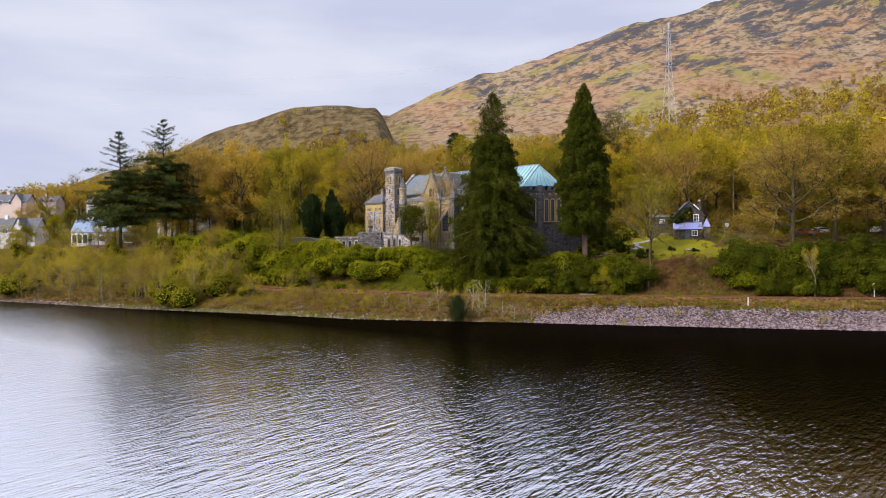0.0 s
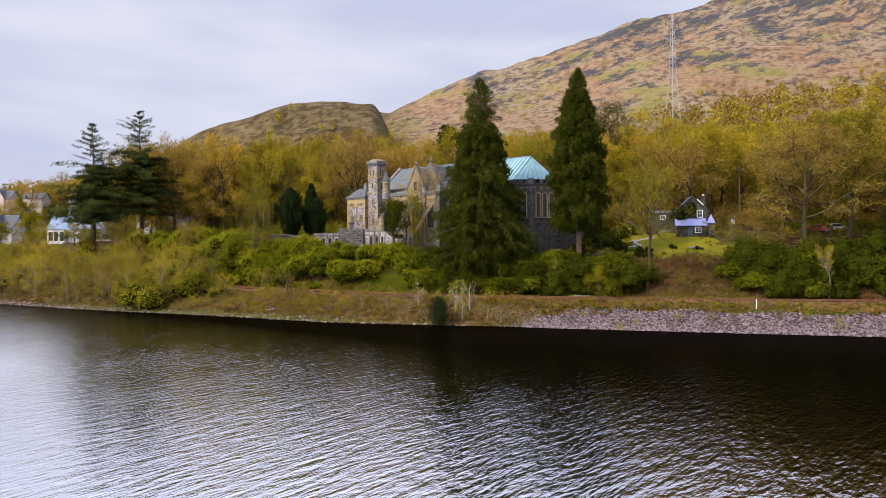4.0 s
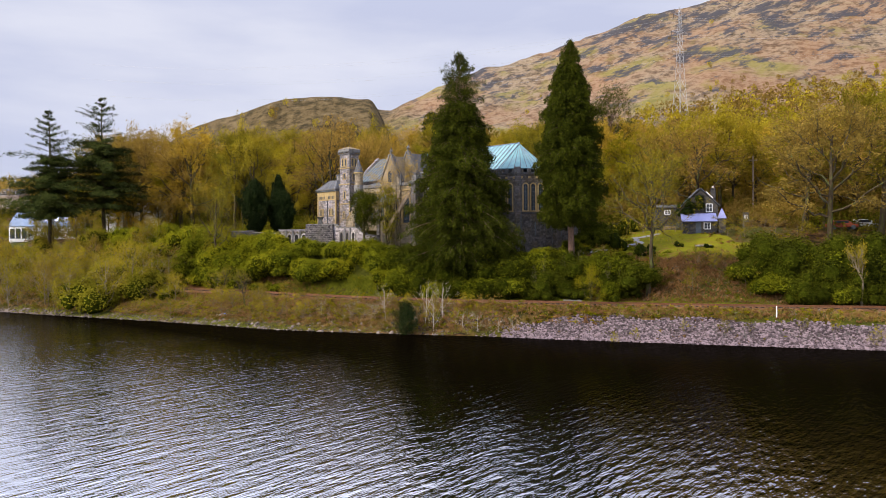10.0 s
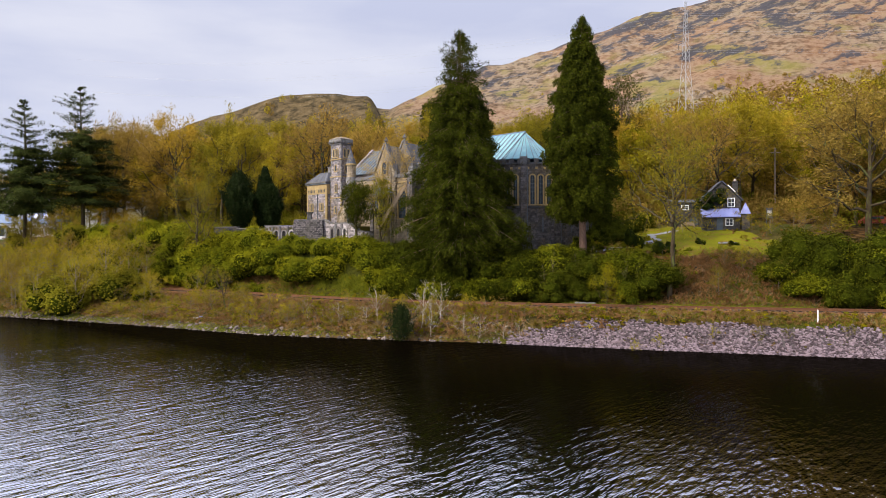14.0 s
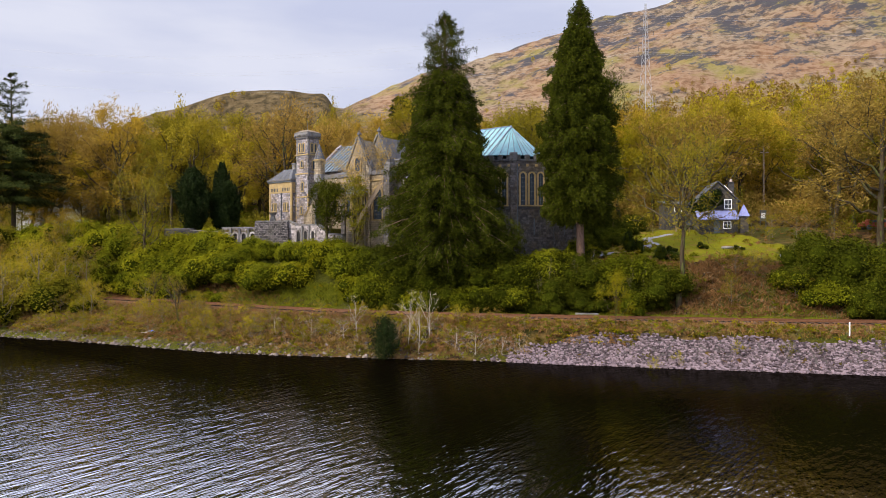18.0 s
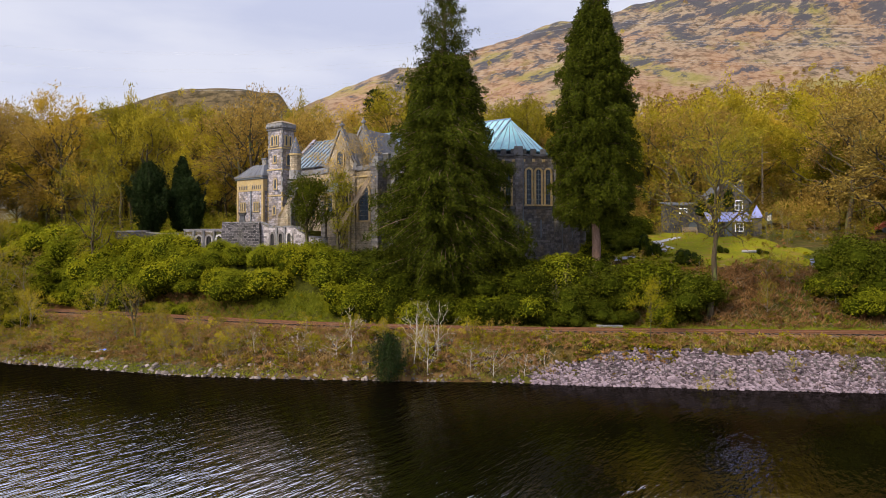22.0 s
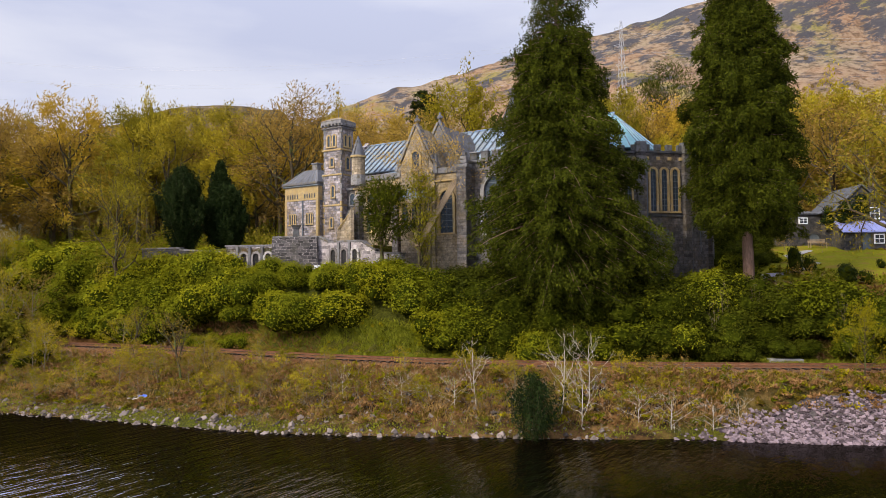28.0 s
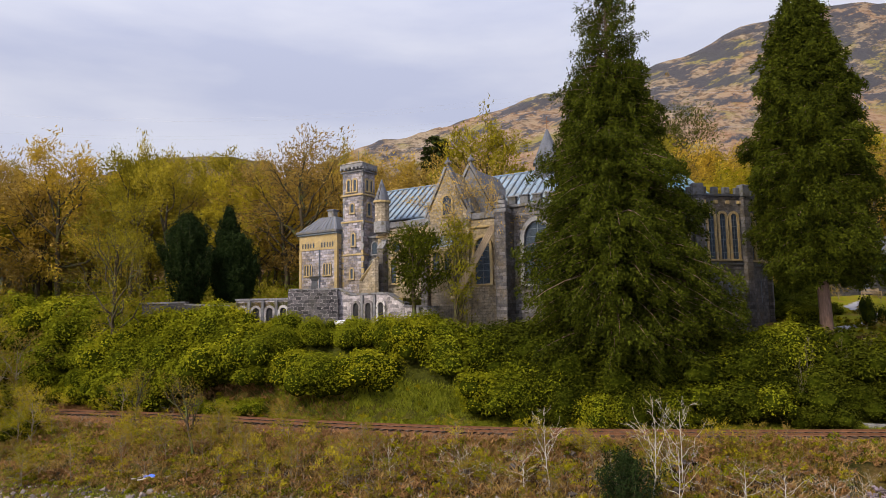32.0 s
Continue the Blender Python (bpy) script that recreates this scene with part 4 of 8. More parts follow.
cpart("chimney_cap", solid(-5.0, -4.0, 3.1, 4.1, 23.45, 23.65, 0.04), M_STONE)
for base in (-4.9, -2.35):
    for k in range(5):
        arch_window(face(base + k * 0.36, -0.735, 0), 0.16, 18.95, 19.45, 0.05, 0.03, sill=False)
    for k in range(3):
        arch_window(face(base + 0.35 + k * 0.36, -0.72, 0), 0.2, 16.1, 17.2, 0.09, 0.08)
cpart("downpipe", solid(-2.72, -2.6, -0.84, -0.72, 13.5, 18.7, 0.03), M_SEAM)
cpart("corner_dressing", solid(-5.44, -5.1, -0.745, -0.45, 13.5, 18.7, 0.02), M_SAND)
cpart("corner_dressing", solid(-0.75, -0.37, -0.745, -0.45, 13.5, 18.7, 0.02), M_SAND)
cpart("plinth", solid(-5.6, -0.3, -0.95, 4.7, BASE, 14.6, 0.08), M_ASHLAR_DARK)

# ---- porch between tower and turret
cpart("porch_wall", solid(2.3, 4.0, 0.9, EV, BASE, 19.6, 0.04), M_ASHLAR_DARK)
cpart("porch_coping", solid(2.2, 4.1, 0.75, 1.3, 19.6, 19.85, 0.04), M_STONE)
arch_window(face(3.15, 0.88), 0.62, 18.0, 19.2, 0.12, 0.06, M_STONE)
for t, pr in ((0.14, 0.34), (0.34, 0.22), (0.52, 0.12)):
    cpart("arch_moulding", arch_ring(1.1 + 2 * t - 0.28, 14.2, 17.0 + t - 0.14, 0.16, pr), M_STONE, m=face(3.15, 0.9))
cpart("door", arch_pane(1.1, 14.0, 17.0), M_SEAM, "dark arched doorway", m=face(3.15, 0.87))
cpart("stair_ramp", slab([(3.9, -0.2, 16.9), (5.2, -1.4, 17.3), (5.2, -1.4, 13.4), (2.9, -0.9, 13.4), (2.9, -0.9, 15.3)], 0.35), M_ASHLAR_WARM)
v_, f_ = tube_np([(2.75, -1.0, 15.3), (5.0, -1.1, 17.4)], [0.16, 0.16], 4)
link("ramp_coping", raw("ramp_coping", v_, f_), M_SAND, church)

# ---- stair turret
rt = [(4.65 + 0.72 * math.cos(radians(a)), 0.05 + 0.72 * math.sin(radians(a))) for a in range(0, 360, 30)]
cpart("turret_base", prism([(4.65 + (x - 4.65) * 1.15, 0.05 + (y - 0.05) * 1.15) for x, y in rt], 19.9, 21.0, 1.0), M_STONE)
cpart("turret_drum", prism(rt, 20.9, 23.0, 1.0), M_ASHLAR_WARM)
cpart("turret_cornice", prism([(4.65 + (x - 4.65) * 1.22, 0.05 + (y - 0.05) * 1.22) for x, y in rt], 22.9, 23.1, 1.0), M_SAND)
cpart("turret_cone", prism([(4.65 + (x - 4.65) * 1.12, 0.05 + (y - 0.05) * 1.12) for x, y in rt], 23.1, 25.3, 0.05), M_SLATE, "pointed grey stone cone")
for k in range(4):
    cpart("crocket", solid(4.65 - 0.12, 4.65 + 0.12, -0.8 + k * 0.16, -0.6 + k * 0.16, 23.2 + k * 0.42, 23.5 + k * 0.42, 0.03), M_STONE)

# ---- south aisle
cpart("aisle_wall", solid(3.9, 17.6, 0.3, EV + 0.2, BASE, 20.3, 0.04), M_ASHLAR_WARM)
cpart("aisle_parapet", solid(3.8, 17.7, 0.15, 0.65, 20.3, 20.9, 0.05), M_STONE)
cpart("aisle_string", solid(3.8, 17.7, 0.12, 0.4, 19.5, 19.7, 0.04), M_SAND)
cpart("aisle_roof", slab([(4, 0.6, 20.6), (17.6, 0.6, 20.6), (17.6, EV, 22.3), (4, EV, 22.3)], 0.12), M_LEAD)
rw = bmesh.new()
for i in range(16):
    a0, a1 = 2 * math.pi * i / 16, 2 * math.pi * (i + 1) / 16
    q = [(r * math.cos(a), y, 18.45 + r * math.sin(a)) for a in (a0, a1) for r, y in ((0.75, -0.02), (0.75, -0.16), (0.5, -0.16), (0.5, 0.0))]
    vs = [rw.verts.new(c) for c in q]
    for j in range(3):
        rw.faces.new((vs[j], vs[j + 1], vs[j + 5], vs[j + 4]))
bmesh.ops.recalc_face_normals(rw, faces=rw.faces[:])
ro = cpart("round_window", rw, M_SAND, "round window with yellow stone ring", m=face(6.2, 0.3))
pn = bmesh.new()
pn.faces.new([pn.verts.new((0.5 * math.cos(2 * math.pi * i / 16), -0.03, 18.45 + 0.5 * math.sin(2 * math.pi * i / 16))) for i in range(16)])
part("pane", pn, M_GLASS, ro)
arch_window(face(5.9, 0.28), 0.6, 14.9, 17.3, 0.25, 0.16, bars=4)
arch_window(face(7.6, 0.28), 0.6, 14.9, 17.3, 0.25, 0.16, bars=4)
arch_window(face(15.6, 0.28), 1.5, 14.4, 18.6, 0.28, 0.2, bars=6, point=0.15)
for u in (4.4, 9.4):
    cpart("buttress", solid(u, u + 0.7, -0.5, 0.35, BASE, 18.4, 0.05, 0.0), M_ASHLAR_DARK)
    cpart("buttress_cap", slab([(u - 0.03, -0.55, 18.35), (u + 0.73, -0.55, 18.35), (u + 0.73, 0.33, 19.3), (u - 0.03, 0.33, 19.3)], 0.2), M_STONE)

# ---- gabled bays
cpart("bay_gable_wall", gable_bm(9.9, 14.3, 0.1, 7.5, 20.9, 25.3), M_ASHLAR_WARM)
cpart("gable_coping", slab([(9.7, 0.0, 20.9), (12.1, 0.0, 25.5), (12.1, 0.7, 25.5), (9.7, 0.7, 20.9)], -0.25), M_STONE)
cpart("gable_coping", slab([(12.1, 0.0, 25.5), (14.5, 0.0, 20.9), (14.5, 0.7, 20.9), (12.1, 0.7, 25.5)], -0.25), M_STONE)
cpart("transept_gable_wall", gable_bm(10.6, 15.2, 3.2, 9.8, 21.8, 26.0), M_STONE)
cpart("gable_coping", slab([(10.4, 3.1, 21.8), (12.9, 3.1, 26.2), (12.9, 3.8, 26.2), (10.4, 3.8, 21.8)], -0.25), M_STONE)
cpart("gable_coping", slab([(12.9, 3.1, 26.2), (15.4, 3.1, 21.8), (15.4, 3.8, 21.8), (12.9, 3.8, 26.2)], -0.25), M_STONE)
for u, v, z in ((12.1, 0.35, 25.3), (12.9, 3.45, 26.1)):
    fb = prism([(u - 0.16, v - 0.16), (u + 0.16, v - 0.16), (u + 0.16, v + 0.16), (u - 0.16, v + 0.16)], z, z + 0.55, 0.6)
    bmesh.ops.create_icosphere(fb, subdivisions=2, radius=0.27, matrix=Matrix.Translation((u, v, z + 0.75)))
    box(fb, u - 0.34, u + 0.34, v - 0.1, v + 0.1, z + 0.62, z + 0.82)
    box(fb, u - 0.09, u + 0.09, v - 0.09, v + 0.09, z + 0.85, z + 1.25, None, 0.5)
    cpart("stone_finial", fb, M_STONE)
for u, v, z in ((9.9, 0.3, 21.0), (14.35, 0.3, 21.0)):
    cpart("pinnacle", prism([(u - 0.3, v - 0.3), (u + 0.3, v - 0.3), (u + 0.3, v + 0.3), (u - 0.3, v + 0.3)], z - 0.6, z + 1.3, 0.35), M_STONE)
bay = [(10.2, 0.3), (10.9, -1.0), (13.3, -1.0), (14.0, 0.3)]
cpart("bay_wall", prism(bay, BASE, 17.9), M_ASHLAR_WARM)
cpart("bay_string", prism([(12.1 + (x - 12.1) * 1.06, 0.0 + (y) * 1.1) for x, y in bay], 15.0, 15.25), M_STONE)
cpart("bay_roof", prism([(12.1 + (x - 12.1) * 1.08, 0.0 + (y) * 1.12) for x, y in bay], 17.9, 18.9, 0.5), M_LEAD)
for u in (11.5, 12.7):
    arch_window(face(u, -1.02), 0.7, 15.5, 17.5, 0.22, 0.12, bars=3)
arch_window(face(13.68, -0.38, 62), 0.6, 15.5, 17.5, 0.2, 0.12, bars=3)
arch_window(face(10.52, -0.38, -62), 0.6, 15.5, 17.5, 0.2, 0.12, bars=3)
arch_window(face(12.1, 0.08), 0.9, 21.0, 22.8, 0.2, 0.12)

# ---- timber shores against the wall
for k in range(4):
    v_, f_ = tube_np([(16.7 + k * 0.2, -0.15, 19.6), (14.4 + k * 0.2, -3.6, 13.0)], [0.08, 0.09], 6)
    link("timber_shore", raw("timber_shore", v_, f_), M_TIMBER, church, "long pale timber shore leaning on the wall")

# ---- buttress with stepped pinnacle
cpart("buttress", solid(17.2, 18.3, -0.6, 1.3, BASE, 20.6, 0.06), M_ASHLAR_DARK)
for k, w in enumerate((0.62, 0.5, 0.36, 0.2)):
    cpart("pinnacle_step", solid(17.75 - w, 17.75 + w, 0.1 - w, 0.1 + w, 20.6 + k * 0.4, 20.95 + k * 0.4, 0.04), M_STONE)

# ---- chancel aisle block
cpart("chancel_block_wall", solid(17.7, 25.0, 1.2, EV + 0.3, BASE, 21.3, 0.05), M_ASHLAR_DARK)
cpart("block_cornice", solid(17.6, 25.1, 1.0, 1.6, 21.2, 21.45, 0.04), M_STONE)
for k in range(6):
    cpart("merlon", solid(17.8 + k * 1.22, 18.6 + k * 1.22, 1.05, 1.55, 21.45, 22.15, 0.05), M_STONE_DARK)
    cpart("merlon_cap", solid(17.74 + k * 1.22, 18.66 + k * 1.22, 0.98, 1.62, 22.12, 22.26, 0.03), M_STONE)
arch_window(face(20.6, 1.18), 2.4, 14.2, 19.8, 0.4, 0.3, M_STONE, bars=7, point=0.2)
arch_window(face(23.6, 1.18), 1.0, 15.4, 19.4, 0.3, 0.2, bars=6)

# ---- apse and ambulatory
APC, APR = (29.0, 12.8), 8.8
APSE = [(APC[0] + APR * math.cos(radians(a)), APC[1] + APR * math.sin(radians(a))) for a in range(-90, 91, 30)]
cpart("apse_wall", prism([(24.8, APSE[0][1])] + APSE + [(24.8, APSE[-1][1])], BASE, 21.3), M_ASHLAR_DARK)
cpart("ambulatory_roof", prism([(25.0, APSE[0][1] + 0.3)] + [(APC[0] + (x - APC[0]) * 0.96, APC[1] + (y - APC[1]) * 0.96) for x, y in APSE] + [(25.0, APSE[-1][1] - 0.3)], 21.3, 21.5), M_LEAD)
runs = [((25.2, APSE[0][1]), APSE[0])] + list(zip(APSE, APSE[1:]))
for (x0, y0), (x1, y1) in runs:
    L_ = math.hypot(x1 - x0, y1 - y0)
    rz = math.degrees(math.atan2(y1 - y0, x1 - x0))
    fm = pose((x0 + x1) / 2, (y0 + y1) / 2, 0, 0, 0, rz)
    cpart("apse_cornice", solid(-L_ / 2, L_ / 2, -0.16, 0.2, 21.2, 21.42, 0.03), M_STONE_DARK, m=fm)
    cpart("sill_course", solid(-L_ / 2, L_ / 2, -0.1, 0.05, 15.35, 15.6, 0.03), M_STONE_DARK, m=fm)
    n = max(2, int(L_ / 1.05))
    for k in range(n):
        c = -L_ / 2 + (k + 0.5) * L_ / n
        cpart("merlon", solid(c - 0.3, c + 0.3, -0.14, 0.22, 21.42, 22.0, 0.04), M_STONE_DARK, m=fm)
        cpart("corbel_block", solid(c - 0.16, c + 0.16, -0.2, 0.02, 20.55, 20.85, 0.03), M_SAND, m=fm)
    if L_ > 3.6:
        for k in (-1, 0, 1):
            arch_window(fm @ pose(k * 1.12, 0, 0), 0.58, 15.85, 19.75, 0.2, 0.14, bars=6)
        cpart("slit", arch_pane(0.16, 12.2, 14.2), M_SEAM, m=fm @ pose(0.3, 0, 0))
for x, y in APSE:
    a = math.degrees(math.atan2(y - APC[1], x - APC[0]))
    cpart("corner_pilaster", solid(-0.42, 0.42, -0.28, 0.4, BASE, 21.2, 0.05), M_ASHLAR_DARK, m=pose(x, y, 0, 0, 0, a + 90))
    cpart("pilaster_cap", solid(-0.48, 0.48, -0.34, 0.3, 21.2, 22.25, 0.06), M_STONE_DARK, m=pose(x, y, 0, 0, 0, a + 90))
    v_, f_ = tube_np([(x + 0.5 * math.cos(radians(a + 75)), y + 0.5 * math.sin(radians(a + 75)), 10.5), (x + 0.5 * math.cos(radians(a + 75)), y + 0.5 * math.sin(radians(a + 75)), 20.8)], [0.06, 0.06], 5)
    link("downpipe", raw("downpipe", v_, f_), M_SEAM, church)

# low garden chapel gable under the great conifer
chapel = thing("garden_chapel", "little stone gabled outbuilding half hidden by conifer and shrubs", "outbuilding", at=pose(4.6, 119.5, 0, 0, 0, -39))
part("wall", gable_bm(-1.6, 1.6, 0, 4, 11.7, 13.6, 4.5), M_ASHLAR_WARM, chapel)
part("roof", slab([(-1.8, -0.1, 11.6), (0, -0.1, 13.75), (0, 4.1, 13.75), (-1.8, 4.1, 11.6)], -0.12), M_SLATE, chapel)
part("roof", slab([(0, -0.1, 13.75), (1.8, -0.1, 11.6), (1.8, 4.1, 11.6), (0, 4.1, 13.75)], -0.12), M_SLATE, chapel)
for k in (-0.5, 0.5):
    arch_window(pose(k, -0.02, 0), 0.5, 9.6, 11.8, 0.18, 0.1, owner=chapel)


# ---------------------------------------------------------------- terrace walls
def uv(u, v):
    p = CH @ Vector((u, v, 0))
    return p.x, p.y


tp = [(-34.0, 142.3), (-24.4, 138.6), (-19.2, 137.5), (-14.6, 136.8), uv(9.0, -2.9), uv(9.0, 1.5), uv(0, 4), uv(-5, 5), (-14, 152), (-36, 152)]
tagged(part("terrace", prism(tp, 8.0, 13.3), M_GRASS, None), "mossy gravel terrace in front of the church", "terrace", kind="structure")


def wall_run(owner, p, q, z0, z1a, z1b, thick, mat, niches=0, cap=True):
    """A straight length of wall from p to q whose top slopes from z1a to z1b."""
    (x0, y0), (x1, y1) = p, q
    L_ = math.hypot(x1 - x0, y1 - y0)
    m = pose(x0, y0, 0, 0, 0, math.degrees(math.atan2(y1 - y0, x1 - x0)))
    bm = bmesh.new()
    vs = [bm.verts.new(c) for c in ((0, 0, z0), (L_, 0, z0), (L_, 0, z1b), (0, 0, z1a), (0, thick, z0), (L_, thick, z0), (L_, thick, z1b), (0, thick, z1a))]
    for f in ((0, 1, 2, 3), (5, 4, 7, 6), (3, 2, 6, 7), (1, 5, 6, 2), (4, 0, 3, 7)):
        bm.faces.new([vs[i] for i in f])
    bmesh.ops.recalc_face_normals(bm, faces=bm.faces[:])
    w = part("wall", bm, mat, owner)
    w.matrix_basis = m
    if cap:
        c = part("coping", slab([(-0.05, -0.1, z1a + 0.16), (L_ + 0.05, -0.1, z1b + 0.16), (L_ + 0.05, thick + 0.1, z1b + 0.16), (-0.05, thick + 0.1, z1a + 0.16)], 0.16), M_STONE, owner)
        c.matrix_basis = m
    for k in range(niches):
        c = L_ * (k + 0.5) / niches
        zt = z1a + (z1b - z1a) * (k + 0.5) / niches - 0.75
        # flat pane on the wall face; the recess shade is only its colour
        n = part("niche", arch_pane(0.62, zt - 1.9, zt), M_NICHE_SHADE, owner, "flat arched niche pane, recess shade put into its colour")
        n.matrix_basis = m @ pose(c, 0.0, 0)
        a = part("niche_arch", arch_ring(0.62, zt - 1.9, zt, 0.22, 0.16), M_RUBBLE, owner)
        a.matrix_basis = m @ pose(c, 0.0, 0)
        if k:
            b = part("pier", solid(-0.14, 0.14, -0.2, 0.05, z0, z1a + (z1b - z1a) * k / niches - 0.05, 0.03), M_STONE, owner)
            b.matrix_basis = m @ pose(L_ * k / niches, 0, 0)


tw = thing("terrace_wall", "pale rubble terrace wall with dark arched niches", "wall")
wall_run(tw, (-24.4, 138.6), (-19.2, 137.5), 9.0, 13.5, 13.5, 0.6, M_PALE_WALL, 4)
wall_run(tw, (-24.5, 140.3), (-24.4, 138.6), 9.0, 13.5, 13.5, 0.6, M_PALE_WALL)
bs = thing("terrace_bastion", "battered dark rubble bastion holding up the terrace", "wall")
part("wall", prism([(-19.6, 136.6), (-14.5, 136.0), (-14.3, 139.0), (-19.4, 139.4)], 8.5, 14.35, 0.9), M_RUBBLE_WALL, bs)
part("coping", prism([(-19.35, 137.0), (-14.7, 136.4), (-14.6, 138.6), (-19.2, 139.0)], 14.3, 14.5, 1.0), M_STONE, bs)
for x, y in ((-16.9, 137.0),):
    part("urn_pedestal", prism([(x - 0.35, y - 0.35), (x + 0.35, y - 0.35), (x + 0.35, y + 0.35), (x - 0.35, y + 0.35)], 14.4, 15.3, 0.7), M_STONE_DARK, bs)
    part("urn", prism([(x - 0.3, y - 0.3), (x + 0.3, y - 0.3), (x + 0.3, y + 0.3), (x - 0.3, y + 0.3)], 15.25, 15.65, 1.6), M_STONE_DARK, bs)
sw = thing("stair_wall", "pale rubble stair wall with arched niches and sloping coping", "wall")
a_, b_, c_, d_ = uv(1.4, -2.9), uv(3.0, -2.9), uv(7.3, -2.9), uv(9.2, -2.9)
wall_run(sw, a_, b_, 8.5, 14.4, 13.75, 0.6, M_PALE_WALL)
wall_run(sw, b_, c_, 8.5, 13.75, 13.75, 0.6, M_PALE_WALL, 3)
wall_run(sw, c_, d_, 8.5, 13.75, 12.7, 0.6, M_PALE_WALL)
wall_run(sw, d_, uv(12.5, -3.3), 8.5, 12.5, 12.3, 0.6, M_PALE_WALL, 2)
lw_ = thing("garden_wall", "low weathered stone wall along the terrace edge", "wall")
wall_run(lw_, (-34.0, 142.3), (-29.5, 140.5), 9.5, 13.4, 13.4, 0.5, M_COTTAGE_WALL)
wall_run(lw_, (-29.5, 140.5), (-24.9, 138.9), 9.5, 13.2, 12.9, 0.5, M_COTTAGE_WALL)
fence = thing("wooden_fence", "low weathered post and rail fence", "fence")
for k in range(12):
    x = -52 + k * 1.65
    y = 142.3 + (-34 - x) * 0.36
    part("post", solid(x - 0.06, x + 0.06, y - 0.06, y + 0.06, gz(x, y) - 0.3, gz(x, y) + 1.1, 0.01), M_TIMBER, fence)
for h in (0.55, 0.95):
    pts = [(-52 + k * 1.65, 142.3 + (18 - k * 1.65) * 0.36, gz(-52 + k * 1.65, 142.3 + (18 - k * 1.65) * 0.36) + h) for k in range(12)]
    v_, f_ = tube_np(pts, [0.045] * 12, 4)
    link("rail", raw("rail", v_, f_), M_TIMBER, fence)
box_ = thing("white_planter", "white-painted planter box at the foot of the stair wall", "planter", at=pose(*uv(2.5, -3.5), 0, 0, 0, -39))
part("box", solid(-0.7, 0.7, -0.35, 0.35, 10.2, 11.4, 0.05), M_WHITE, box_)


# ---------------------------------------------------------------- trees
def broadleaf_mesh(seed, height, spread, leaf_n, leaf_s, bare=0.3, lean=0.0, stem=0.28, levels=4):
    """Trunk-and-limb mesh and leaf mesh of one open, budding tree standing at the origin."""
    rng = np.random.default_rng(seed)
    wood, tips = Bundle(), []

    def limb(p, d, length, r, level):
        n = 6 if level < 2 else 4
        pts, q = [p], d.copy()
        for i in range(n):
            q = q + rng.normal(0, 0.13 + 0.05 * level, 3) + np.array([0, 0, 0.05 if level else 0.0])
            q /= np.linalg.norm(q)
            pts.append(pts[-1] + q * length / n)
        pts = np.array(pts)
        rr = np.linspace(r, r * (0.55 if level < 2 else 0.35), n + 1)
        wood.add(*tube_np(pts, rr, (7, 5, 4, 3, 3)[min(level, 4)]))
        if level >= levels - 1:
            tips.append(pts[1:])
            return
        kids = (9, 5, 4, 3)[min(level, 3)]
        for k in range(kids):
            f = stem + (1 - stem) * (k + rng.uniform(0, 1)) / kids if level == 0 else 0.25 + 0.75 * (k + rng.uniform(0, 1)) / kids
            s = f * n
            i = min(int(s), n - 1)
            at = pts[i] + (pts[i + 1] - pts[i]) * (s - i)
            ang = rng.uniform(0, 2 * math.pi)
            side = np.array([math.cos(ang), math.sin(ang), 0.0])
            up = 0.35 + 0.5 * f if level == 0 else 0.30
            nd = q * 0.45 + side * spread * (1.15 - 0.4 * f) + np.array([0, 0, up])
            nd /= np.linalg.norm(nd)
            limb(at, nd, length * rng.uniform(0.42, 0.66) * (1.15 - 0.35 * f if level == 0 else 0.9), rr[i] * rng.uniform(0.4, 0.6), level + 1)

    limb(np.zeros(3) - np.array([0, 0, 0.6]), np.array([lean, 0.0, 1.0]), height * 0.78, height * 0.021, 0)
    tips = np.concatenate(tips)
    top = tips[:, 2].max()
    k = height / top
    lv = Bundle()
    c = tips[rng.integers(0, len(tips), leaf_n)] + rng.normal(0, 0.018 * height, (leaf_n, 3))
    v, f = sprays_np(rng, c, leaf_s, 0.24)
    lv.add(v * k, f)
    wood.v = [a * k for a in wood.v]
    return wood.mesh("trunk", True), lv.mesh("crown")


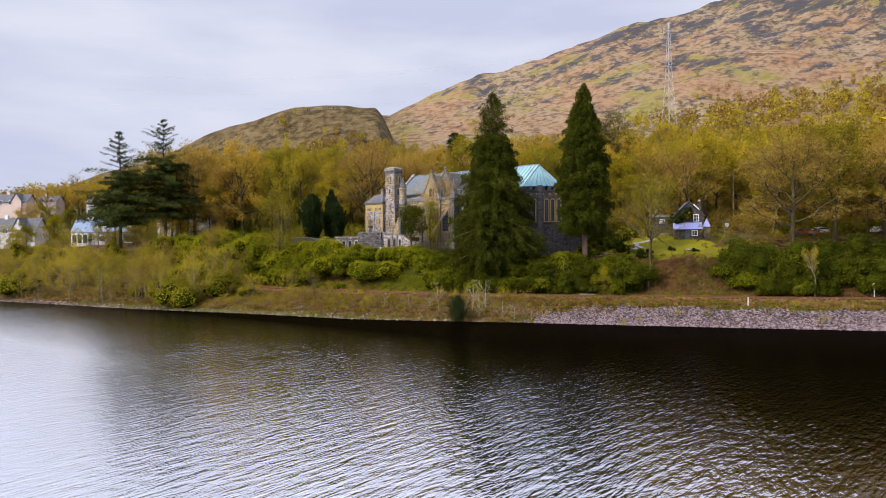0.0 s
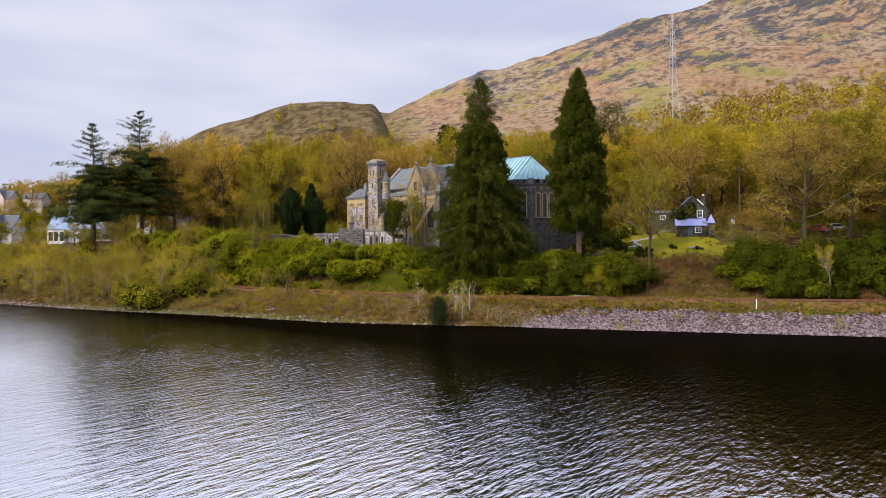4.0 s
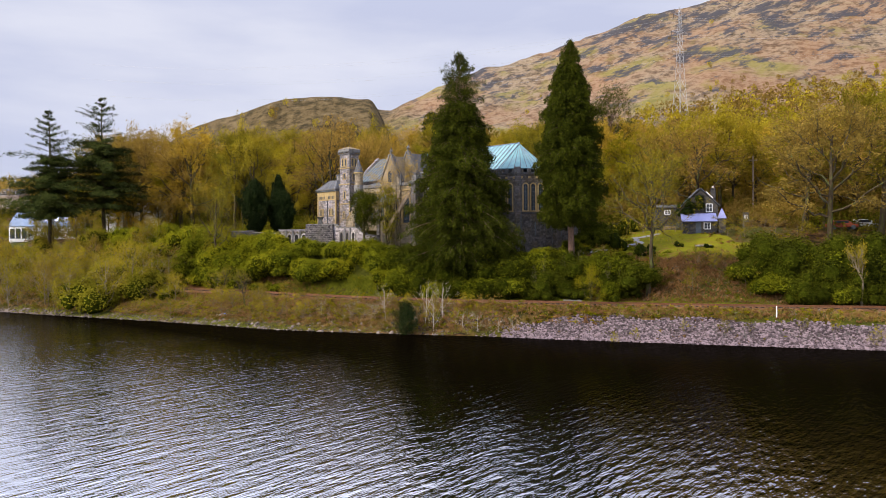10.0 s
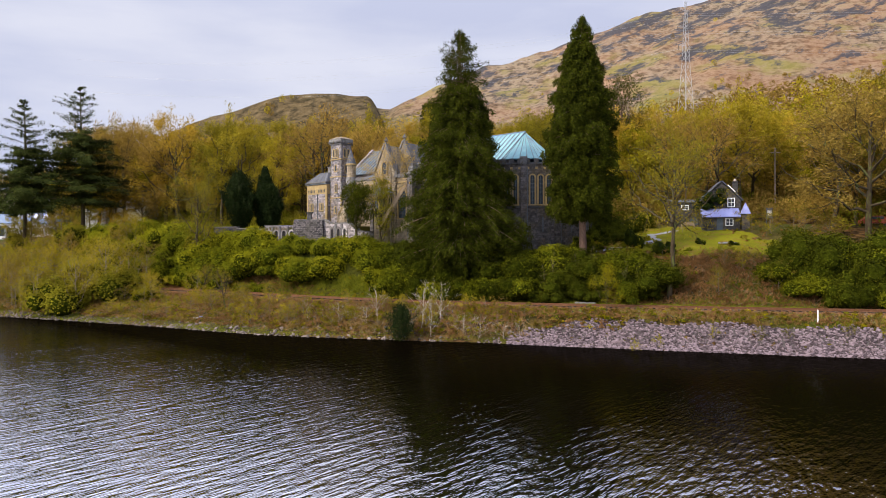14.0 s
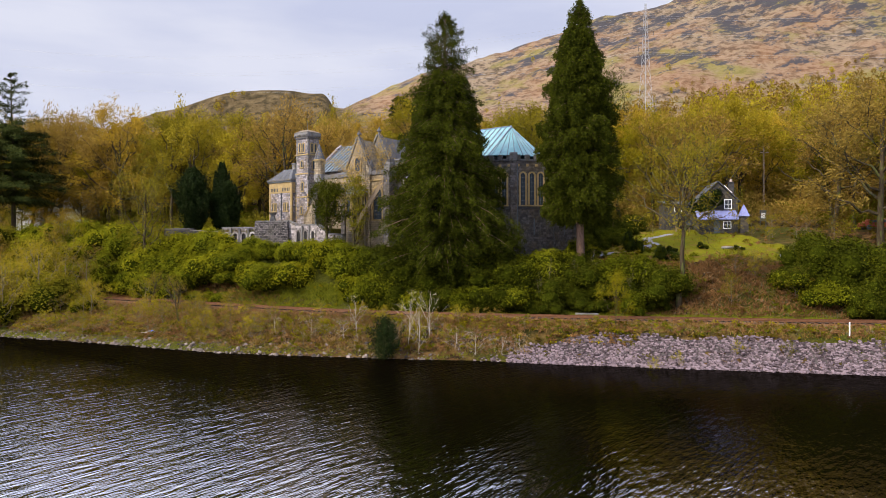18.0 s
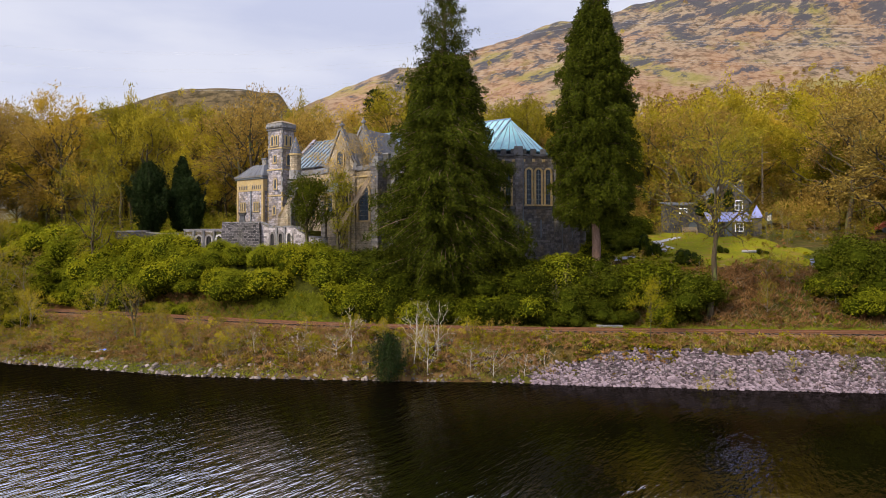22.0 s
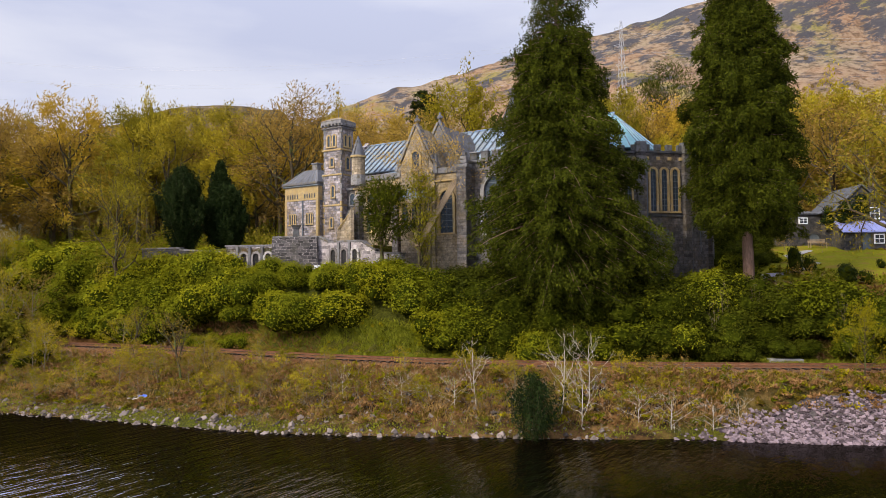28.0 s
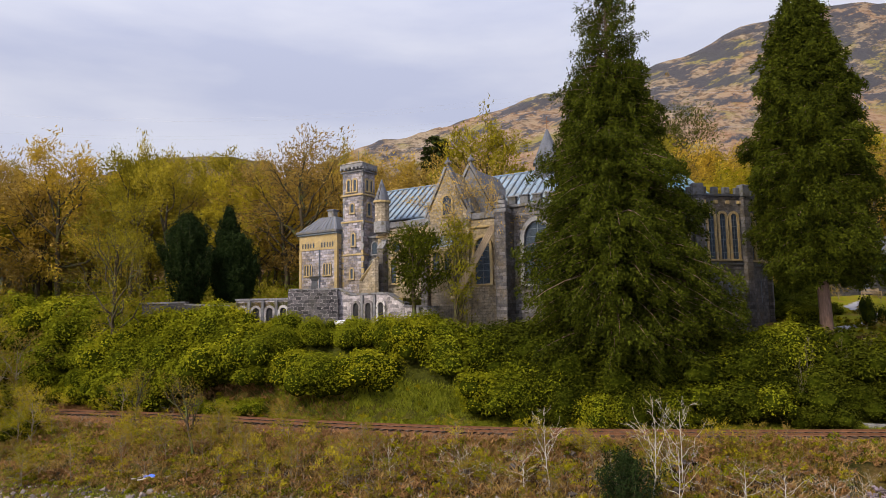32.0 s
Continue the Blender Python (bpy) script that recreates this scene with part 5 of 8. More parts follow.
def conifer_mesh(seed, height, radius, base, leaf_s, per=40, rows=150, droop=0.35, power=0.75, sparse_top=0.0, tier=0.0, trunk_r=0.55, flat=0.55, ragged=0.2):
    """Tall conifer: branches in a ragged cone, each carrying hanging sprays."""
    rng = np.random.default_rng(seed)
    wood, lv = Bundle(), Bundle()
    zs = np.linspace(-3.4, height, 14)
    wob = np.cumsum(rng.normal(0, 0.05, (14, 2)), axis=0)
    wood.add(*tube_np(np.column_stack([wob, zs]), np.linspace(trunk_r, 0.05, 14), 8))
    for i in range(rows):
        f = (i + rng.uniform(0, 1)) / rows
        if tier:
            f = (math.floor(f * tier) + 0.45 * rng.uniform(0, 1) + 0.4) / tier
            tw = 0.62 + 0.5 * abs(math.sin(math.floor(f * tier) * 2.4 + seed))
        else:
            tw = 1.0
        f = min(f, 0.995)
        z = base + (height - base) * f
        reach = tw * radius * ((1 - f) ** power) * (0.55 + 0.45 * min(1, f * 6 + 0.4)) * rng.uniform(1 - ragged * 2, 1 + ragged * 0.6) + 0.25
        thin = sparse_top > 0 and f > 1 - sparse_top
        if thin and rng.uniform() < 0.45:
            continue
        ang = rng.uniform(0, 2 * math.pi)
        side = np.array([math.cos(ang), math.sin(ang), 0.0])
        s = np.linspace(0, 1, 6)
        rise = 0.25 * f if not thin else 0.45
        pts = np.array([0, 0, z]) + side * (s * reach)[:, None] + np.array([0, 0, 1.0]) * ((rise * s - droop * s ** 2) * reach)[:, None]
        pts[:, :2] += np.array([np.interp(z, zs, wob[:, 0]), np.interp(z, zs, wob[:, 1])])
        wood.add(*tube_np(pts, np.linspace(0.02 + 0.009 * reach, 0.008, 6), 3))
        m = max(6, int(per * (0.35 + reach / radius) * (0.3 if thin else 1.0)))
        t = rng.uniform(0.12, 1.03, m) ** 0.7
        c = np.stack([np.interp(t, s, pts[:, k]) for k in range(3)], 1)
        wide = (0.08 + 0.13 * reach * (1 - t * 0.6))[:, None]
        c += rng.normal(0, 1, (m, 3)) * wide * np.array([1, 1, 0.45]) * (0.5 if thin else 1.0)
        c[:, 2] -= np.abs(rng.normal(0, 0.22, m))
        v, q = sprays_np(rng, c, leaf_s * (0.8 if thin else 1.0), 0.28, side * 0.5 + np.array([0, 0, 0.8]), flat)
        lv.add(v, q)
    return wood.mesh("trunk", True), lv.mesh("crown")


def bush_mesh(seed, w, h, leaf_n, leaf_s, lobes=9, core=0.76):
    """Dense evergreen shrub: leaf shells on overlapping lobes round solid dark cores that stand in for inner shade."""
    rng = np.random.default_rng(seed)
    lv, wood = Bundle(), Bundle()
    cs = np.column_stack([rng.normal(0, w * 0.25, lobes), rng.normal(0, w * 0.25, lobes), rng.uniform(h * 0.12, h * 0.66, lobes)])
    rs = rng.uniform(0.20, 0.37, lobes) * min(w, h * 1.25)
    for c, r in zip(cs, rs):
        n = int(leaf_n * r * r / (rs ** 2).sum())
        d = rng.normal(size=(n, 3))
        d /= np.linalg.norm(d, axis=1)[:, None]
        d[:, 2] = np.where(d[:, 2] < -0.5, -d[:, 2], d[:, 2])
        p = c + d * r * (rng.uniform(0.74, 1.16, n) * (1 + 0.12 * np.sin(d[:, 0] * 7 + c[0]) * np.cos(d[:, 1] * 6)))[:, None]
        nrm = d * 0.5 + np.array([0, 0, 0.7])
        v, f = sprays_np(rng, p, leaf_s, 0.62, nrm, 0.55)
        lv.add(v, f)
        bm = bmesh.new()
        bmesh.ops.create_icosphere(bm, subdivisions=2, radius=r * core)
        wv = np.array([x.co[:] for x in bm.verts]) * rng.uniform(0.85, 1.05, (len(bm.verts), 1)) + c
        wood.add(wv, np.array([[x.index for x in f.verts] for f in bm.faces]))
        bm.free()
    for k in range(6):
        a = rng.uniform(0, 2 * math.pi)
        o = np.array([math.cos(a), math.sin(a), 0]) * w * 0.12
        wood_t = tube_np([o - [0, 0, 0.5], o * 1.4 + [0, 0, h * 0.3]], [0.07, 0.04], 4)
        tv, tf = wood_t
        wood.add(tv, np.concatenate([tf[:, [0, 1, 2]], tf[:, [0, 2, 3]]]))
    return wood.mesh("stem"), lv.mesh("foliage")


def pointed_np(rng, c, d, size, lean=0.2, loose=0.45):
    """Slim sprays, one triangle each, pointing along d with some looseness."""
    n = len(c)
    a = d + rng.normal(0, loose, (n, 3))
    a /= np.linalg.norm(a, axis=1)[:, None] + 1e-9
    b = np.cross(a, rng.normal(size=(n, 3)))
    b /= np.linalg.norm(b, axis=1)[:, None] + 1e-9
    s = (size * rng.uniform(0.6, 1.4, n))[:, None]
    v = np.stack([c + a * s, c - a * s * 0.6 + b * s * lean, c - a * s * 0.6 - b * s * lean], 1)
    return v.reshape(-1, 3), np.arange(n * 3).reshape(-1, 3)


def oak_mesh(seed, height, reach, clear, leaf_n, leaf_s, limbs=9, kids=6, shoots=4, lean=0.0, girth=0.019, loose=0.035):
    """Spreading tree: a stem, limbs bent out to a domed crown, branches, shoots, and bud sprays in clumps on the shoots."""
    rng = np.random.default_rng(seed)
    wood = Bundle()
    low = clear * height * 0.8
    mid = np.array([lean * height * 0.5, 0.0, (low + height) / 2])
    axes = np.array([reach, reach, (height - low) / 2])
    n = 8
    zs = np.linspace(-0.7, height * 0.8, n)
    stem = np.column_stack([lean * zs * 0.5 + np.cumsum(rng.normal(0, 0.012 * height, n)) * 0.6, np.cumsum(rng.normal(0, 0.012 * height, n)) * 0.6, zs])
    stem[0, :2], stem[1, :2] = 0.0, stem[1, :2] * 0.3
    wood.add(*tube_np(stem, np.linspace(girth, girth * 0.25, n) * height, 7))

    def bend(p, q, lift, k):
        t = np.linspace(0, 1, k)[:, None]
        m = (p + q) / 2 + np.array([0, 0, lift]) + rng.normal(0, 0.03 * height, 3)
        path = (1 - t) ** 2 * p + 2 * t * (1 - t) * m + t * t * q
        path[1:-1] += rng.normal(0, 0.012 * height, (k - 2, 3))
        return path

    tips, heads = [], []
    for i in range(limbs):
        f = (i + rng.uniform(0.2, 0.8)) / limbs
        z0 = height * (clear + (0.68 - clear) * f)
        p = np.array([np.interp(z0, zs, stem[:, 0]), np.interp(z0, zs, stem[:, 1]), z0])
        az, el = i * 2.4 + rng.uniform(-0.5, 0.5), -0.25 + 1.6 * f + rng.uniform(-0.2, 0.2)
        q = mid + axes * np.array([math.cos(el) * math.cos(az), math.cos(el) * math.sin(az), math.sin(el)]) * rng.uniform(0.72, 0.98)
        limb = bend(p, q, -0.05 * height * (1 - f), 7)
        r0 = girth * height * (0.55 - 0.25 * f)
        rr = np.linspace(r0, r0 * 0.25, 7)
        wood.add(*tube_np(limb, rr, 5))
        for j in range(kids):
            k = min(6, 2 + int(rng.uniform(0, 5)))
            o = limb[k] - mid
            d = o / (np.linalg.norm(o) + 1e-9) * 0.7 + rng.normal(0, 0.55, 3) + np.array([0, 0, 0.25])
            e = limb[k] + d * reach * rng.uniform(0.25, 0.48)
            g = (e - mid) / axes
            out = np.linalg.norm(g)
            if out > 1.05:
                e = mid + (e - mid) / out * rng.uniform(0.95, 1.08)
            br = bend(limb[k], e, 0.01 * height, 4)
            wood.add(*tube_np(br, np.linspace(rr[k] * 0.55, 0.0011 * height, 4), 4))
            for h in range(shoots):
                a = br[1 + h % 3]
                d = (br[3] - br[0]) / (np.linalg.norm(br[3] - br[0]) + 1e-9) + rng.normal(0, 0.6, 3) + np.array([0, 0, 0.2])
                b = a + d * reach * rng.uniform(0.10, 0.2)
                wood.add(*tube_np([a, (a + b) / 2 + rng.normal(0, 0.01 * height, 3), b], np.array([0.0011, 0.0008, 0.0004]) * height, 3))
                tips += [(a + b) / 2, b]
                heads += [d, d]
    tips, heads = np.array(tips), np.array(heads)
    pick = rng.integers(0, len(tips), leaf_n)
    lv = Bundle()
    lv.add(*pointed_np(rng, tips[pick] + rng.normal(0, loose * height, (leaf_n, 3)), heads[pick], leaf_s, 0.26, 0.7))
    return wood.mesh("trunk", True), lv.mesh("crown")


def spire_mesh(seed, height, profile, boughs, per, leaf_s, thin=1.0, trunk_r=0.6, droop=0.3, lobe=0.0, lobe_at=0.0, base=0.0):
    """Tall conifer whose boughs reach out to a profile of (height, radius); above thin the boughs are few and bare at the root."""
    rng = np.random.default_rng(seed)
    wood, lv = Bundle(), Bundle()
    pz, pr = [p[0] for p in profile], [p[1] for p in profile]
    zs = np.linspace(-3.4, height, 16)
    wob = np.cumsum(rng.normal(0, 0.04, (16, 2)), axis=0)
    wood.add(*tube_np(np.column_stack([wob, zs]), np.linspace(trunk_r, 0.05, 16), 9))
    z0 = pz[0]
    for i in range(boughs):
        f = (i + rng.uniform(0, 1)) / boughs
        z = z0 + (height - 0.25 - z0) * f
        fade = min(1.0, max(0.0, (z - thin + 2.0) / 4.5))
        airy = fade > 0.6
        if rng.uniform() < 0.5 * fade:
            continue
        ang = i * 2.39996 + rng.uniform(-0.4, 0.4)
        side = np.array([math.cos(ang), math.sin(ang), 0.0])
        swell = 1 + 0.13 * math.sin(3 * ang + z * 0.9 + seed) + 0.10 * math.sin(2 * ang - z * 1.7)
        reach = np.interp(z, pz, pr) * swell * rng.uniform(0.72, 1.08) + 0.12
        if lobe:
            reach += lobe * max(0.0, math.cos(ang - lobe_at)) ** 3 * math.exp(-((z - base) / 3.2) ** 2)
        if rng.uniform() < 0.05:
            reach *= 1.22
        reach *= 1 + fade * rng.uniform(-0.4, 0.3)
        s = np.linspace(0, 1, 6)
        rise = 0.35 if airy else 0.10 + 0.15 * f
        sag = (0.15 if airy else droop) * rng.uniform(0.6, 1.3)
        pts = np.array([np.interp(z, zs, wob[:, 0]), np.interp(z, zs, wob[:, 1]), z]) + side * (s * reach)[:, None]
        pts[:, 2] += (rise * s - sag * s ** 2) * reach
        wood.add(*tube_np(pts, np.linspace(0.025 + 0.010 * reach, 0.008, 6), 3))
        m = max(10, int(per * (0.25 + reach / max(pr)) * (1 - 0.5 * fade)))
        t = rng.uniform(0.0, 1.0, m) ** 0.6 * (0.8 if airy else 0.9) + (0.22 if airy else 0.12)
        c = np.stack([np.interp(t, s, pts[:, k]) for k in range(3)], 1)
        across = np.array([-side[1], side[0], 0.0])
        # side shoots: the sprays gather on a few of them
        nb = 9
        off = rng.normal(0, 1, nb)[rng.integers(0, nb, m)] + rng.normal(0, 0.18, m)
        wide = (0.05 + 0.17 * reach * (1.12 - t)) * (0.6 if airy else 1.0)
        c += across * (off * wide)[:, None] - np.array([0, 0, 1.0]) * (np.abs(off) * wide * 0.35 + np.abs(rng.normal(0, 0.12, m)))[:, None]
        c += rng.normal(0, 0.09, (m, 3)) + np.array([0, 0, 1.0]) * rng.normal(0, 0.22, (m, 1))
        d = side * 0.6 + across * np.sign(off)[:, None] * 0.4 - np.array([0, 0, 0.6])
        lv.add(*pointed_np(rng, c, d, leaf_s * (0.8 if airy else 1.0), 0.30, 0.75))
    return wood.mesh("trunk", True), lv.mesh("crown")


def plant(name, label, category, meshes, mats, x, y, z=None, rz=0.0, s=1.0, sz=None, group="", names=("trunk", "crown")):
    ob = thing(name, label, category, group, at=pose(x, y, gz(x, y) if z is None else z, 0, 0, rz))
    for nm, me, m in zip(names, meshes, mats):
        if me is not None:
            link(nm, me, m, ob)
    ob.scale = (s, s, sz or s)
    return ob


def again(ob, x, y, rz, s, sz=None, z=None, label=""):
    o = copy_thing(ob, pose(x, y, gz(x, y) if z is None else z, 0, 0, rz))
    o.scale = (s, s, sz or s)
    if label:
        o["label"] = label
    return o


# the two tall conifers before the church
plant("conifer_tree", "very tall dark green conifer with ragged drooping branches and thin spire", "tree",
      spire_mesh(3, 31.3, [(0.6, 3.6), (3.0, 6.0), (7.0, 6.7), (12.0, 6.1), (18.0, 4.4), (22.0, 3.5), (24.0, 3.0), (26.0, 2.5), (28.6, 1.7), (31.3, 0.2)],
                 1350, 310, 0.175, 23.4, 0.7, 0.42, 2.0, -0.35, 6.0), (M_BARK_RED, M_LEAF_CONIFER), 6.75, 120.6, 7.1)
plant("conifer_tree", "tall dark green conifer with bare reddish lower trunk beside the lawn", "tree",
      spire_mesh(4, 30.6, [(5.6, 2.2), (7.2, 3.8), (12.0, 4.2), (17.0, 3.95), (21.5, 3.2), (25.0, 2.3), (27.5, 1.6), (30.6, 0.15)],
                 1200, 290, 0.175, 26.8, 0.55, 0.35), (M_BARK_RED, M_LEAF_CONIFER), 22.2, 117.6, 8.4)
plant("conifer_tree", "dark green conifer rising behind the church roof", "tree",
      conifer_mesh(5, 25.5, 5.4, 4.0, 0.4, 130, 170, 0.25, 0.42), (M_BARK, M_LEAF_CEDAR), 0.6, 172.0, 14.3)
plant("cedar_tree", "dark cedar with flat layered branches beside the white house", "tree",
      conifer_mesh(6, 31.0, 9.8, 8.0, 0.36, 200, 330, 0.10, 0.62, 0.42, tier=19, flat=0.6, ragged=0.45), (M_BARK, M_LEAF_CEDAR), -82.7, 167.8, 9.3)
plant("cedar_tree", "taller dark cedar with flat layered branches above the shore wood", "tree",
      conifer_mesh(7, 34.0, 10.0, 9.0, 0.36, 200, 330, 0.10, 0.62, 0.42, tier=20, flat=0.6, ragged=0.45), (M_BARK, M_LEAF_CEDAR), -74.0, 174.0, 10.5)
for x, y, h, prof in ((-29.9, 142.6, 9.3, [(0.1, 1.7), (1.5, 2.5), (4.0, 2.4), (6.3, 1.5), (8.0, 0.8), (9.3, 0.1)]), (-26.3, 144.4, 10.3, [(0.1, 1.2), (2.0, 1.7), (5.0, 1.5), (7.6, 0.8), (10.3, 0.08)]),
                      (-24.9, 143.4, 7.2, [(0.1, 1.2), (1.8, 1.7), (4.2, 1.4), (6.0, 0.8), (7.2, 0.1)])):
    plant("yew_tree", "near-black upright yew behind the terrace wall", "tree", spire_mesh(int(80 + h), h, prof, 300, 130, 0.17, 99, 0.25, -0.9), (M_BARK, M_LEAF_YEW), x, y, 13.1)

plant("pine_tree", "open pine with rounded dark olive crown behind the apse", "tree", oak_mesh(112, 26.0, 4.6, 0.5, 9000, 0.22, 10, 6, 3, girth=0.014, loose=0.024), (M_BARK_RED, M_LEAF_PINE), 37.5, 165.0)
# broadleaf woodland
OAK = [oak_mesh(20 + i, 16.0, (5.4, 4.6, 5.6, 4.8, 6.0, 4.4)[i], (0.24, 0.32, 0.28, 0.36, 0.2, 0.26)[i], (10500, 10500, 4800, 10500, 11000, 11500)[i], 0.20, loose=0.022, limbs=(10, 9, 11, 8, 11, 9)[i]) for i in range(6)]
OAK_FAR = [oak_mesh(30 + i, 16.0, (5.0, 4.4, 5.4, 4.6, 5.6, 4.4)[i], 0.22, (5200, 5200, 2800, 5200, 5200, 5600)[i], 0.26, 8, 5, 2, loose=0.028) for i in range(6)]
WOOD_LEAF = [M_LEAF_BUD, M_LEAF_OLIVE, M_LEAF_RUST, M_LEAF_MOSS, M_LEAF_TAN, M_LEAF_LIME]
WOOD_SAYS = ["open broadleaf tree with ochre spring buds", "broadleaf tree in olive-green bud", "bare-looking broadleaf tree with rust-brown buds",
             "broadleaf tree in olive-green bud", "open broadleaf tree with ochre spring buds", "young broadleaf tree in bright lime leaf"]
stock = {}


def oak(kind, x, y, h, rz, wide=1.0, says="", far=False):
    k, key = h / 16.0, (kind, far)
    if key not in stock:
        stock[key] = plant("broadleaf_tree", says or WOOD_SAYS[kind], "tree", (OAK_FAR if far else OAK)[kind], (M_BARK, WOOD_LEAF[kind]), x, y, None, rz, k * wide, k, group="hillside wood")
        return stock[key]
    return again(stock[key], x, y, rz, k * wide, k, label=says or WOOD_SAYS[kind])


rngw = random.Random(11)


def in_church(x, y):
    q = CH.inverted() @ Vector((x, y, 0))
    return -9 < q.x < 41 and -9 < q.y < 22


def kind_of(r):
    return 0 if r < 0.30 else 1 if r < 0.52 else 2 if r < 0.63 else 3 if r < 0.79 else 4 if r < 0.93 else 5


# great oaks round the lawn and the cottage
for x, y, h, k, says in ((57.0, 117.0, 19.0, 4, "great spreading oak in ochre bud above the railway"),
                         (66.0, 121.0, 20.0, 3, "great spreading oak in ochre bud above the railway"), (76.0, 118.0, 18.0, 4, "spreading oak in ochre bud"),
                         (46.5, 141.0, 17.0, 2, "dark bare oak behind the cottage"), (42.0, 146.0, 16.5, 2, "dark bare oak behind the cottage"),
                         (86.0, 128.0, 19.0, 1, "spreading oak in olive bud"), (70.0, 134.0, 19.0, 4, "tall oak in ochre bud beside the road"),
                         (60.0, 131.0, 17.0, 2, "tall oak in ochre bud beside the road"), (27.0, 139.0, 13.0, 1, "slender tree in olive bud beside the apse")):
    oak(k, x, y, h, rngw.uniform(0, 360), 1.25, says)
plant("broadleaf_tree", "oak on tall mossy stem at the foot of the bank", "tree", oak_mesh(27, 18.0, 5.6, 0.42, 7200, 0.17, 11, 7, 4, girth=0.019, loose=0.020), (M_BARK, M_LEAF_MOSS), 30.9, 110.9, None, group="hillside wood")
placed = [(31, 111), (57, 117), (66, 121), (76, 118), (51, 141), (42, 146), (86, 128), (70, 134), (60, 131)]
far_w, far_c = Bundle(), [Bundle() for k in range(6)]
rngf = np.random.default_rng(9)


def far_tree(x, y, h, k):
    """One tree of the joined wood: a stem, bent limbs to a dome, clumps of buds on their ends."""
    o = np.array([x, y, gz(x, y)])
    far_w.add(*tube_np([o - [0, 0, 0.5], o + [0, 0, h * 0.4], o + [rngf.normal(0, 0.5), 0, h * 0.8]], [h * 0.02, h * 0.014, h * 0.005], 4))
    wide, tips = h * rngf.uniform(0.26, 0.36), []
    for i in range(11):
        a, e = i * 2.4 + rngf.uniform(-0.4, 0.4), -0.1 + 1.5 * (i + rngf.uniform(0, 1)) / 11
        t = np.array([math.cos(a) * math.cos(e) * wide, math.sin(a) * math.cos(e) * wide, h * (0.55 + 0.42 * math.sin(e))]) * np.array([1, 1, rngf.uniform(0.92, 1.05)])
        r = np.array([0, 0, h * (0.3 + 0.03 * i)])
        far_w.add(*tube_np([o + r, o + (r + t) / 2 + rngf.normal(0, 0.03 * h, 3), o + t], [h * 0.009, h * 0.006, h * 0.002], 3))
        tips += [t * 0.98, (r + t * 2) / 3]
    n = 330 if k == 2 else 620
    tips = np.array(tips)
    pick = rngf.integers(0, len(tips), n)
    c = tips[pick] + rngf.normal(0, h * 0.062, (n, 3))
    far_c[k].add(*pointed_np(rngf, o + c, tips[pick] / h + np.array([0, 0, 0.2]), 0.34, 0.34, 0.7))


singles = 0
for i in range(5200):
    x, y = rngw.uniform(-190, 150), rngw.uniform(128, 345)
    d = y - float(rail_y(x))
    if d < 30 or in_church(x, y) or (22 < x < 56 and d < 44) or (x < -88 and d < 62 and y < 235) or (x < -125 and y < 285):
        continue
    if -36 < x < -12 and y < 152 or abs(x - 42.2 - 0.555 * (y - 118)) < 4.5 and y < 153:
        continue
    if abs(x + 0.02 * y) > 0.66 * y + 10:
        continue
    if x > 40 and y > 290 and rngw.random() < 0.5:
        continue
    far = d > 58
    gap = (5.0 if far else 4.3) + 0.012 * (y - 130)
    if any((x - a) ** 2 + (y - b) ** 2 < gap * gap for a, b in placed):
        continue
    placed.append((x, y))
    r, h = rngw.random(), rngw.uniform(13, 20)
    if far and (singles > 110 or y > 215):
        far_tree(x, y, h * 0.9, kind_of(r))
        continue
    singles += far
    if not far:
        h = rngw.uniform(15.0, 20.5) + (4.5 if x < -42 else 2.0 if x < 5 else 0)
    oak(kind_of(r), x, y, h * (0.9 if far else 1.0), rngw.uniform(0, 360), rngw.uniform(0.9, 1.2), far=far)
tagged(link("wood_stem", far_w.mesh("wood_stem"), M_BARK), "bare dark stems of the wood behind the church", "wood", kind="stuff")
for b_, m_, say in zip(far_c, (M_LEAF_BUD, M_LEAF_OLIVE, M_LEAF_RUST, M_LEAF_MOSS, M_LEAF_TAN, M_LEAF_LIME), ("ochre", "olive", "rust-brown", "mossy olive", "tan", "lime-green")):
    tagged(link("wood_crown", b_.mesh("wood_crown"), m_), say + " budding crowns of the wood behind the church", "wood", kind="stuff")

